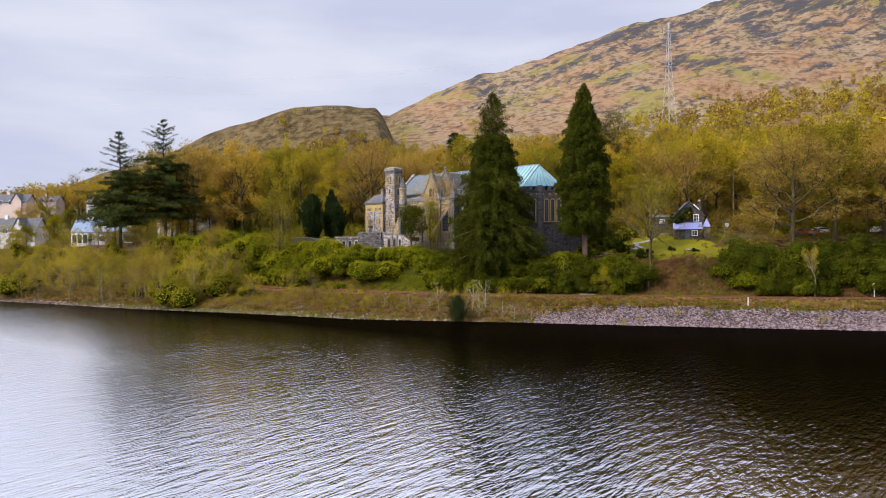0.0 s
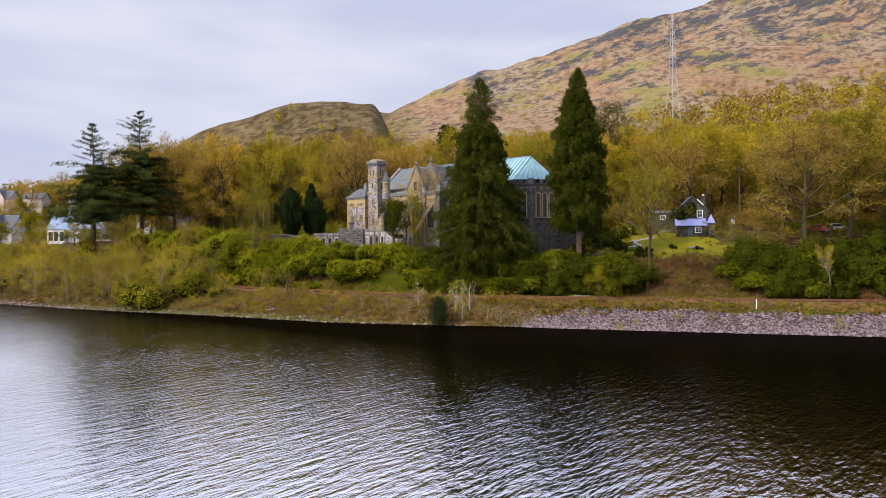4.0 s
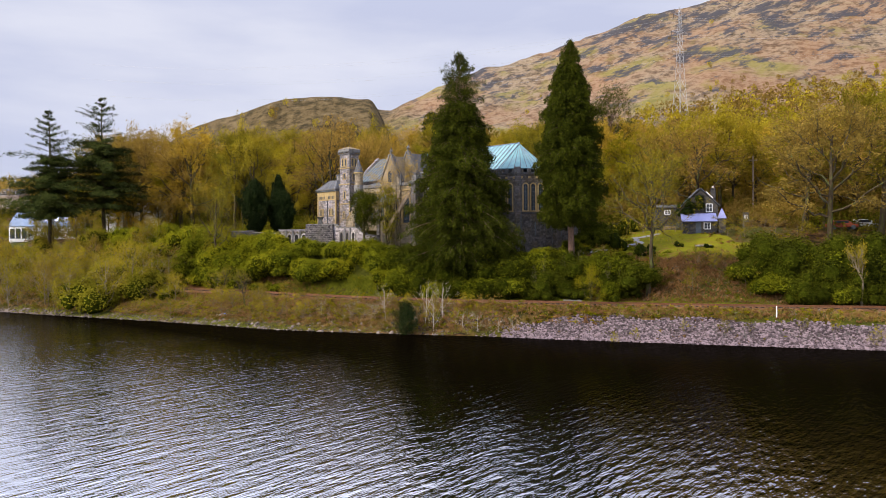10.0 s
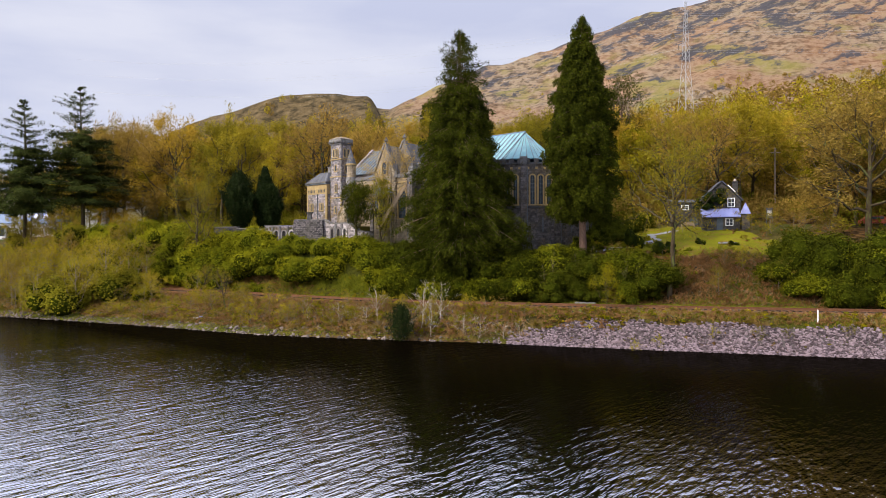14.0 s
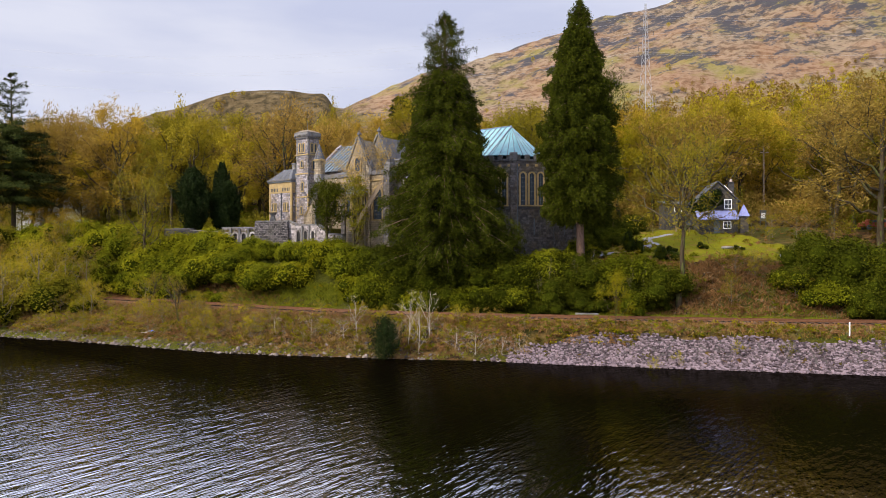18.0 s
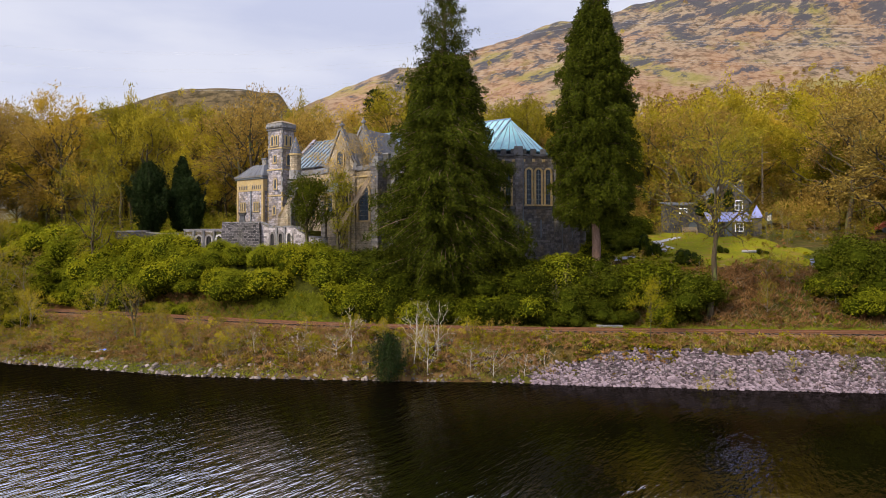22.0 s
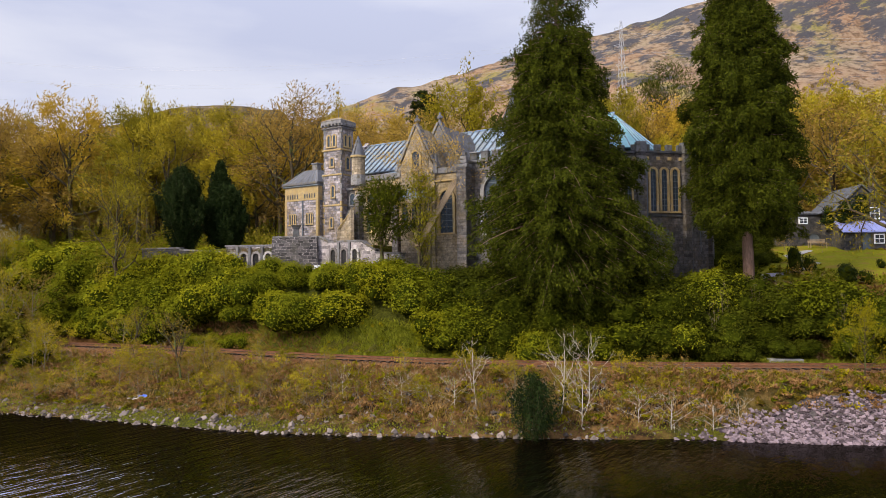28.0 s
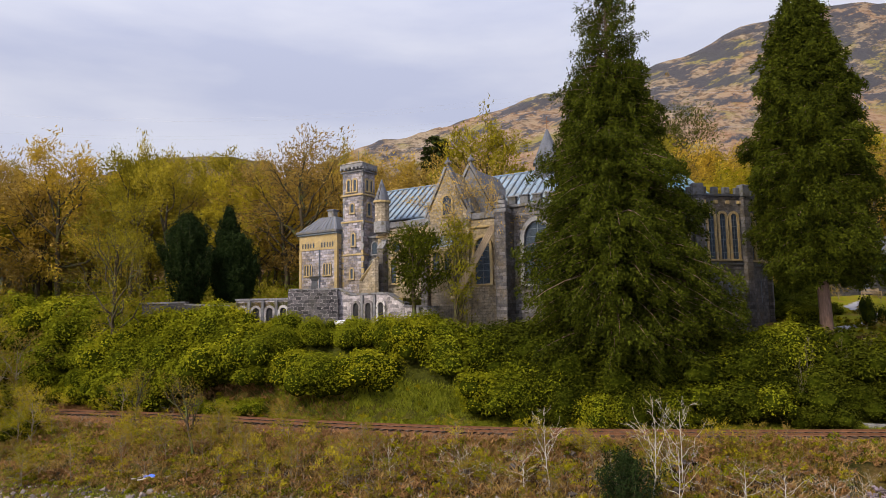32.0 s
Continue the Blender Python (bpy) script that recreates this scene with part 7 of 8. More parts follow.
for q in np.arange(dist[np.searchsorted(tx, -50)], dist[np.searchsorted(tx, 66)], 0.65):
    x, y = np.interp(q, dist, tx), np.interp(q, dist, ty)
    a = math.degrees(math.atan2(np.interp(q, dist, tang[:, 1]), np.interp(q, dist, tang[:, 0])))
    o = link("sleeper", sl_me, M_SLEEPER, track)
    o.matrix_basis = pose(x, y, RZ0 + 0.07, 0, 0, a)


def post(name, label, x, y, h, r, mat, head=None):
    ob = thing(name, label, "post", at=pose(x, y, gz(x, y)))
    v_, f_ = tube_np([(0, 0, -0.3), (0, 0, h)], [r, r], 6)
    link("shaft", raw("shaft", v_, f_), mat, ob)
    if head:
        part("head", solid(-head, head, -0.06, 0.06, h - head * 2.2, h + 0.05, 0.02), mat, ob)
    return ob


post("marker_post", "white lineside marker post beside the rails", 42.0, 99.4, 1.35, 0.06, M_PAINT)
post("lineside_sign", "white-headed lineside sign post beyond the rails", 62.0, float(rail_y(62.0)) + 3.0, 2.2, 0.05, M_PAINT, 0.22)
slab_ = thing("concrete_slab", "pale concrete cable slab lying beside the track", "slab", at=pose(21.5, 112.0, 3.35, 0, 0, -14))
part("top", solid(-1.2, 1.2, -0.5, 0.5, -0.2, 0.32, 0.04), M_PATH, slab_)
lt = thing("drift_litter", "blue plastic scrap among driftwood sticks on the shore", "litter", at=pose(-27.0, 119.4, gz(-27.0, 119.4)))
bmv = bmesh.new()
bmesh.ops.create_icosphere(bmv, subdivisions=2, radius=0.3)
for v in bmv.verts:
    v.co = Vector((v.co.x * 1.3, v.co.y * 0.8, v.co.z * 0.45 + 0.15)) * (1 + 0.25 * math.sin(v.co.x * 17 + v.co.y * 11))
part("plastic_scrap", bmv, material("blue_plastic", (0.03, 0.08, 0.45), (0.08, 0.18, 0.75), 0.4, 3, 4, 0.0), lt)
for k in range(9):
    a = k * 0.7
    v_, f_ = tube_np([(-1.2 + 0.25 * k, 0.5 * math.sin(a * 3), 0.05), (0.3 + 0.2 * k * math.cos(a), 0.7 * math.cos(a * 2), 0.22)], [0.06, 0.03], 5)
    link("driftwood_stick", raw("driftwood_stick", v_, f_), M_BARK_PALE, lt)

# ---------------------------------------------------------------- shore grass, bracken, stones
rngs = np.random.default_rng(21)


def blades(n, x0, x1, lo, hi, h, w, ref, spread=0.5, clump=5):
    """Tufts of narrow upright blades between two offsets from the shore or the track."""
    cx = rngs.uniform(x0, x1, n)
    base = shore_y(cx) if ref == "shore" else rail_y(cx)
    top = rail_y(cx)
    if ref == "bank":
        f = rngs.uniform(lo, hi, n)
        cy = shore_y(cx) + f * (top - shore_y(cx))
    else:
        cy = base + rngs.uniform(lo, hi, n)
    x = np.repeat(cx, clump) + rngs.normal(0, 0.16, n * clump)
    y = np.repeat(cy, clump) + rngs.normal(0, 0.16, n * clump)
    z = ground(x, y) - 0.05
    m = n * clump
    a = rngs.uniform(0, 2 * math.pi, m)
    hh = h * rngs.uniform(0.5, 1.3, m)
    side = np.column_stack([np.cos(a), np.sin(a), np.zeros(m)]) * (w * rngs.uniform(0.6, 1.4, m))[:, None]
    tip = np.column_stack([rngs.normal(0, spread, m) * hh, rngs.normal(0, spread, m) * hh, hh])
    p = np.column_stack([x, y, z])
    v = np.stack([p - side, p + side, p + tip * 0.6 + side * 0.7, p + tip], 1).reshape(-1, 3)
    return v, np.arange(m * 4).reshape(-1, 4)


def stuff(name, label, category, mat, *sets):
    b = Bundle()
    for s_ in sets:
        b.add(*s_)
    return tagged(link(name, b.mesh(name), mat), label, category, kind="stuff")


stuff("dead_grass", "pale dead grass over the lake bank", "grass", M_STRAW, blades(2100, -48, 14, 0.16, 0.74, 0.40, 0.045, "bank", 0.7, 11), blades(900, 14, 75, 0.50, 0.74, 0.34, 0.045, "bank", 0.7, 11), blades(600, -110, -48, 0.2, 0.7, 0.6, 0.06, "bank", 0.7, 11))
stuff("shore_grass", "short green grass at the water's edge and beside the track", "grass", M_BLADE, blades(5000, -70, 12, 0.03, 0.26, 0.16, 0.04, "bank"), blades(8000, -20, 12, 2.7, 6.2, 0.34, 0.045, "rail"),
      blades(3000, 12, 45, 2.8, 4.6, 0.3, 0.035, "rail"), blades(900, -45, 12, 0.4, 0.72, 0.4, 0.035, "bank"), blades(1200, 14, 75, 0.5, 0.72, 0.25, 0.035, "bank"))
stuff("bracken_bank", "rust-brown dead bracken on the bank above the railway", "bracken", M_BRACKEN, blades(5200, 24, 85, 3.6, 12, 0.55, 0.06, "rail", 0.9), blades(2600, -70, -14, 2.8, 6.5, 0.5, 0.05, "rail", 0.9), blades(2600, -40, 14, 0.5, 0.85, 0.4, 0.04, "bank", 0.9))


def rock_mesh(seed):
    rng = random.Random(seed)
    bm = bmesh.new()
    bmesh.ops.create_cube(bm, size=0.9)
    sx, sy, sz = rng.uniform(0.95, 1.45), rng.uniform(0.8, 1.1), rng.uniform(0.6, 0.85)
    for v in bm.verts:
        v.co = Vector((v.co.x * sx * rng.uniform(0.75, 1.15), v.co.y * sy * rng.uniform(0.75, 1.15), v.co.z * sz * rng.uniform(0.75, 1.15)))
    bmesh.ops.bevel(bm, geom=bm.edges[:], offset=0.09, segments=1, affect="EDGES")
    me = bpy.data.meshes.new("stone")
    bm.to_mesh(me)
    bm.free()
    return me


ROCKS = [rock_mesh(300 + i) for i in range(9)]
RV_ = []
for me in ROCKS:
    vv = np.array([v.co[:] for v in me.vertices])
    ff = [list(p.vertices) for p in me.polygons]
    tri_ = np.array([[f[0], f[i], f[i + 1]] for f in ff for i in range(1, len(f) - 1)])
    RV_.append((vv, tri_))
RV2_ = []
for j in range(9):
    rr_ = np.random.default_rng(500 + j)
    corner = np.array([(a, b, c) for c in (-1, 1) for b in (-1, 1) for a in (-1, 1)]) * 0.45 * np.array([rr_.uniform(1, 1.4), rr_.uniform(0.8, 1.1), rr_.uniform(0.6, 0.85)])
    RV2_.append((corner * rr_.uniform(0.72, 1.15, (8, 3)), np.array([(0, 2, 3, 1), (4, 5, 7, 6), (0, 1, 5, 4), (1, 3, 7, 5), (3, 2, 6, 7), (2, 0, 4, 6)])))
# sheet under the stones, coloured dark for the shaded gaps
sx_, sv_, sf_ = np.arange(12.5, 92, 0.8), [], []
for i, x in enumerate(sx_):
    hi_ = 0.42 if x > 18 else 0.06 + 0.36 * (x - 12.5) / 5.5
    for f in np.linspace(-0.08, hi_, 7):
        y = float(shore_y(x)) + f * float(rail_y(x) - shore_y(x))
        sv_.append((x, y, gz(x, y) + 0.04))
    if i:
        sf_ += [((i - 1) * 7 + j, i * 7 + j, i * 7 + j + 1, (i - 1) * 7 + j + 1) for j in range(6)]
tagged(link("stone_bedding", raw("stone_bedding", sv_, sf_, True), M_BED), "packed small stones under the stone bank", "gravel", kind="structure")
revet = thing("stone_revetment", "sloping bank of loose lilac-grey stones at the waterline", "stone bank")
rest, pebbles = Bundle(), Bundle()
count = 0
rk = random.Random(8)


def turn(a, b, c):
    return np.array(Euler((a, b, c)).to_matrix())


x = -4.0
while x < 92:
    x += 0.18
    ys, yr = float(shore_y(x)), float(rail_y(x))
    L_ = (yr - ys)
    high = (0.50 if x > 19 else 0.10 + 0.40 * max(0, x - 9) / 10) + 0.035 * math.sin(x * 0.6) + rk.uniform(-0.03, 0.03)
    if x < 9 or x < 12 and rk.random() > 0.4:
        continue
    for k in range(int(L_ * high / 0.17)):
        f = -0.05 + (k + rk.random()) * 0.17 / L_
        xx, yy = x + rk.uniform(-0.3, 0.3), ys + f * L_
        s_ = rk.uniform(0.15, 0.31) * (1.15 if f < 0.15 else 0.95) * (1.0 if x > 12 else 0.75)
        zz = gz(xx, yy) + 0.05 * s_ + 0.03
        r = (0.38 + rk.uniform(-0.4, 0.4), rk.uniform(-0.4, 0.4), rk.uniform(-1.3, 1.3))
        j = rk.randrange(9)
        if count < 300 and 10 < x < 40 and rk.random() < 0.1:
            o = link("stone", ROCKS[j], M_ROCK, revet)
            o.matrix_basis = Matrix.LocRotScale((xx, yy, zz), Euler(r), (s_, s_, s_))
            count += 1
        else:
            v_, f_ = RV2_[j]
            rest.add(v_ @ turn(*r).T * s_ + np.array([xx, yy, zz]), f_)
o = link("loose_stone", rest.mesh("loose_stone"), M_ROCKS, revet)
o["kind"] = "stuff"
for i in range(2200):
    x = rk.uniform(-110, 8)
    ys, yr = float(shore_y(x)), float(rail_y(x))
    y = ys + (rk.random() ** 1.6) * (3.2 if x < -14 else 5.0) - 0.25
    if -14 < x < 8 and rk.random() < 0.35:
        y = ys + rk.uniform(2.2, 5.2)
    s_ = rk.uniform(0.08, 0.22) if rk.random() < 0.85 else rk.uniform(0.22, 0.5)
    v_, f_ = RV_[rk.randrange(9)]
    pebbles.add(v_ @ turn(rk.random(), rk.random(), rk.uniform(0, 6)).T * s_ + np.array([x, y, gz(x, y) + 0.02]), f_)
tagged(link("shore_stones", pebbles.mesh("shore_stones"), M_PEBBLE), "scattered grey stones along the shoreline", "stones", kind="stuff")


# ---------------------------------------------------------------- lawn, path, cottage
def sheet(name, inside, x0, x1, y0, y1, step, lift, mat, label, category):
    xs, ys = np.arange(x0, x1, step), np.arange(y0, y1, step)
    idx, v, f = {}, [], []
    for i, x in enumerate(xs):
        for j, y in enumerate(ys):
            if inside(x + step / 2, y + step / 2):
                q = []
                for a, b in ((i, j), (i + 1, j), (i + 1, j + 1), (i, j + 1)):
                    if (a, b) not in idx:
                        idx[(a, b)] = len(v)
                        px, py = x0 + a * step, y0 + b * step
                        v.append((px, py, gz(px, py) + lift))
                    q.append(idx[(a, b)])
                f.append(q)
    return tagged(link(name, raw(name, v, f, True), mat), label, category, kind="structure")


def on_lawn(x, y):
    d = y - float(rail_y(x))
    return 26 < x < 47.5 - 0.25 * abs(d - 20) + math.sin(y) and 12.6 + 0.8 * math.sin(x * 0.5) < d < 36 and y < 137 + 0.4 * math.sin(x) and not in_church(x, y)


sheet("lawn", on_lawn, 22, 64, 108, 138, 0.7, 0.05, M_LAWN, "bright green mown lawn below the cottage", "lawn")
pth = [(22.5, 120.2), (25.0, 121.0), (28.5, 122.2), (31.5, 123.6), (33.6, 125.3), (33.4, 127.3), (33.6, 129.2), (35.5, 131.0), (38.0, 132.6)]


def on_path(x, y):
    for (ax, ay), (bx, by) in zip(pth, pth[1:]):
        L2 = (bx - ax) ** 2 + (by - ay) ** 2
        t = max(0, min(1, ((x - ax) * (bx - ax) + (y - ay) * (by - ay)) / L2))
        if (x - ax - t * (bx - ax)) ** 2 + (y - ay - t * (by - ay)) ** 2 < 0.22:
            return True
    return False


sheet("path", on_path, 20, 40, 118, 134, 0.3, 0.10, M_PATH, "pale gravel path winding up the lawn", "path")

COT = pose(41.6, 131.5, 12.9, 0, 0, -12.0)
for x, y, s in ((47.5, 128.5, 0.7), (49.5, 127.0, 0.85), (52.0, 126.0, 0.9), (50.5, 130.0, 1.0), (54.5, 128.0, 0.9), (48.2, 125.4, 0.5), (56.0, 124.5, 0.7), (46.6, 131.0, 0.7), (38.6, 131.0, 0.35), (36.0, 133.5, 0.5)):
    scrub(rngb.choice((0, 2, 4)), x, y, s, s * 0.8, "brown twiggy bush beside the cottage")
for x, y, s in ((26.5, 125.0, 0.3), (28.2, 126.6, 0.34), (30.0, 127.6, 0.3), (27.6, 129.4, 0.42), (30.2, 130.6, 0.4), (24.6, 127.4, 0.4), (32.0, 132.5, 0.45), (34.6, 136.6, 0.6), (28.5, 133.0, 0.6), (25.5, 131.5, 0.6)):
    shrub(("dk", 1), "laurel_bush", "low dark green garden shrub beside the path", RH[1], (M_CORE, M_LEAF_DARK), x, y, rngb.uniform(0, 360), s * 1.3, s, "bank shrubs")
cot = thing("cottage", "dark ivy-grown stone cottage with blue sheet-roofed lean-to", "house", at=COT)
part("wall", gable_bm(0.3, 5.5, 2.0, 8.5, 4.1, 6.6, -2.0), M_COTTAGE_WALL, cot)
part("roof", slab([(0.0, 1.85, 3.9), (2.9, 1.85, 6.78), (2.9, 8.7, 6.78), (0.0, 8.7, 3.9)], -0.14), M_SLATE, cot, "dark slates under ivy")
part("roof", slab([(2.9, 1.85, 6.78), (5.8, 1.85, 3.9), (5.8, 8.7, 3.9), (2.9, 8.7, 6.78)], -0.14), M_SLATE, cot)
ch_ = part("chimney", solid(4.7, 5.4, 3.6, 4.4, 4.2, 6.9, 0.04), M_COTTAGE_WALL, cot)
part("chimney_pot", prism([(5.05 + 0.2 * math.cos(a), 4.0 + 0.2 * math.sin(a)) for a in np.arange(0, 6.28, 0.785)], 6.9, 7.25, 0.85), M_PINK, ch_)
part("skylight", slab([(3.7, 2.6, 6.1), (4.7, 2.6, 5.1), (4.7, 3.7, 5.1), (3.7, 3.7, 6.1)], -0.3), M_PAINT, cot, "white-framed skylight")


def sash(owner, m, w, h, mat=None):
    fr = part("window", solid(-w / 2 - 0.08, w / 2 + 0.08, -0.07, 0.05, -0.08, h + 0.08, 0.01), mat or M_PAINT, owner)
    fr.matrix_basis = m
    for sx in (-1, 1):
        for k in (0, 1):
            part("pane", solid(sx * w / 4 - w / 4 + 0.03, sx * w / 4 + w / 4 - 0.03, -0.09, -0.065, k * h / 2 + 0.03, (k + 1) * h / 2 - 0.03), M_GLAZE, fr)
    return fr


sash(cot, pose(4.2, 1.98, 3.05), 0.85, 1.2)
part("lean_to_wall", solid(0.1, 5.1, 0.25, 2.0, -2.0, 1.5, 0.03), M_COTTAGE_WALL, cot)
part("lean_to_roof", slab([(-0.1, -0.1, 1.5), (5.2, -0.1, 1.5), (5.2, 2.0, 2.8), (-0.1, 2.0, 2.8)], 0.1), M_TIN, cot, "blue-grey sheet roof")
for k in range(9):
    part("roof_rib", slab([(0.05 + k * 0.6, -0.1, 1.53), (0.11 + k * 0.6, -0.1, 1.53), (0.11 + k * 0.6, 2.0, 2.86), (0.05 + k * 0.6, 2.0, 2.86)], 0.05), M_TIN, cot)
# no hole in the wall: a dark plate gives the doorway's inner shade
part("door", solid(2.0, 2.8, 0.19, 0.25, -0.4, 1.4), M_SEAM, cot, "dark plate for the shade inside the open doorway")
sash(cot, pose(3.7, 0.23, 0.3), 0.9, 0.9)
part("porch_roof", prism([(5.2, -0.3), (6.5, -0.3), (6.5, 1.0), (5.2, 1.0)], 1.9, 3.5, 0.05), M_TIN, cot, "small pointed blue porch roof")
part("porch_wall", solid(5.35, 6.35, -0.15, 0.85, -2.0, 1.9, 0.02), M_COTTAGE_WALL, cot)
ivm = bush_mesh(111, 3.6, 4.6, 3600, 0.16, 12)
for lx, ly, lz, sc in ((1.0, 2.0, 2.6, 0.55), (2.4, 2.1, 3.4, 0.62), (3.0, 2.6, 4.2, 0.5), (0.4, 3.4, 2.4, 0.6)):
    q = COT @ Vector((lx, ly, lz))
    plant("ivy_mass", "dark ivy spilling over the cottage gable", "ivy", ivm, (M_CORE, M_LEAF_YEW), q.x, q.y, q.z, lx * 70, sc, sc, names=("stem", "foliage"))

wing = thing("stone_outhouse", "low grey stone outhouse with arched opening", "outbuilding", at=pose(39.4, 137.6, 13.7, 0, 0, -4))
part("wall", solid(0, 4.6, 0, 4.0, -2.0, 3.3, 0.05), M_COTTAGE_WALL, wing)
part("roof", slab([(-0.2, -0.2, 3.25), (4.8, -0.2, 3.25), (4.8, 4.2, 3.9), (-0.2, 4.2, 3.9)], 0.12), M_SLATE, wing)
# dark pane on the wall takes the place of the opening's shade
part("opening", arch_pane(1.2, -0.2, 0.9), M_SEAM, wing, "dark pane for the shade inside the arched opening").matrix_basis = pose(2.9, 0, 0)
part("opening_arch", arch_ring(1.2, -0.2, 0.9, 0.25, 0.1), M_STONE_DARK, wing).matrix_basis = pose(2.9, 0, 0)
sash(wing, pose(1.6, -0.02, 2.1), 0.9, 0.6)

bench = thing("garden_bench", "pale wooden garden bench on the lawn edge", "bench", at=pose(40.4, 134.2, gz(40.4, 134.2) + 0.06, 0, 0, -8))
for k in range(4):
    part("seat_slat", solid(-0.95, 0.95, -0.25 + k * 0.13, -0.15 + k * 0.13, 0.43, 0.47, 0.01), M_TIMBER, bench)
for k in range(3):
    part("back_slat", solid(-0.95, 0.95, 0.27, 0.31, 0.55 + k * 0.15, 0.66 + k * 0.15, 0.01), M_TIMBER, bench)
for sx in (-0.88, 0.88):
    for y, h in ((-0.24, 0.62), (0.29, 0.98)):
        part("leg", solid(sx - 0.04, sx + 0.04, y - 0.04, y + 0.04, 0, h, 0.01), M_TIMBER, bench)
    part("armrest", solid(sx - 0.05, sx + 0.05, -0.3, 0.32, 0.6, 0.65, 0.01), M_TIMBER, bench)
flat_ = thing("stone_table", "low pale flat stone set in the lawn", "stone", at=pose(41.5, 121.6, gz(41.5, 121.6), 0, 0, 12))
part("top", solid(-1.0, 1.0, -0.6, 0.6, 0.0, 0.3, 0.08), M_PATH, flat_)
mk_ = thing("blue_urn", "small blue-grey urn standing in rough grass", "urn", at=pose(44.8, 115.6, gz(44.8, 115.6)))
part("body", prism([(0.3 * math.cos(a), 0.3 * math.sin(a)) for a in np.arange(0, 6.28, 0.785)], 0, 0.8, 1.5), M_TIN, mk_)
sg = thing("notice_board", "dark framed notice board with white sheet", "sign", at=pose(54.8, 140.0, gz(54.8, 140.0), 0, 0, 10))
part("board", solid(-0.55, 0.55, -0.05, 0.05, 1.0, 2.6, 0.02), M_SEAM, sg)
part("sheet", solid(-0.35, 0.35, -0.07, -0.05, 1.4, 2.2), M_PAINT, sg)
for sx in (-0.5, 0.5):
    part("leg", solid(sx - 0.05, sx + 0.05, -0.05, 0.05, -0.3, 1.0, 0.01), M_SEAM, sg)
pole = thing("utility_pole", "tall pale wooden utility pole behind the cottage", "pole", at=pose(60.5, 151.0, gz(60.5, 151.0)))
v_, f_ = tube_np([(0, 0, -0.5), (0, 0, 27.2 - gz(60.5, 151.0))], [0.17, 0.12], 8)
link("shaft", raw("shaft", v_, f_, True), M_POLE, pole)
part("cross_arm", solid(-0.9, 0.9, -0.06, 0.06, 26.2 - gz(60.5, 151.0), 26.34 - gz(60.5, 151.0), 0.01), M_POLE, pole)


def car(x, y, rz, label, paint):
    ob = thing("parked_car", label, "car", at=pose(x, y, gz(x, y), 0, 0, rz))
    b = bmesh.new()
    prof = [(-2.1, 0.35), (2.1, 0.35), (2.15, 0.75), (1.3, 0.9), (0.7, 1.42), (-1.1, 1.45), (-1.8, 0.95), (-2.15, 0.85)]
    a = [b.verts.new((px, -0.85, pz)) for px, pz in prof]
    c = [b.verts.new((px, 0.85, pz)) for px, pz in prof]
    b.faces.new(a)
    b.faces.new(c[::-1])
    for i in range(8):
        b.faces.new((a[i], c[i], c[(i + 1) % 8], a[(i + 1) % 8]))
    bmesh.ops.recalc_face_normals(b, faces=b.faces[:])
    bmesh.ops.bevel(b, geom=b.edges[:], offset=0.08, segments=2, affect="EDGES")
    part("body", b, paint, ob)
    for sy in (-0.88, 0.88):
        part("side_window", solid(-1.2, 0.7, sy - 0.01, sy + 0.01, 0.95, 1.32, 0.005), M_GLAZE, ob)
    for px in (-1.35, 1.35):
        for sy in (-0.8, 0.8):
            b = bmesh.new()
            bmesh.ops.create_cone(b, cap_ends=True, segments=16, radius1=0.33, radius2=0.33, depth=0.22, matrix=pose(px, sy, 0.33, 90))
            part("wheel", b, M_SEAM, ob)
    return ob


car(70.5, 133.5, 5, "white car parked on the road under the oaks", M_PAINT)
car(65.2, 129.8, -10, "dull red car parked on the road under the oaks", material("red_car_paint", (0.22, 0.05, 0.03), (0.34, 0.09, 0.05), 0.3, 1, 4, 0.0))
car(82.0, 134.0, 20, "white car parked further along the road", M_PAINT)


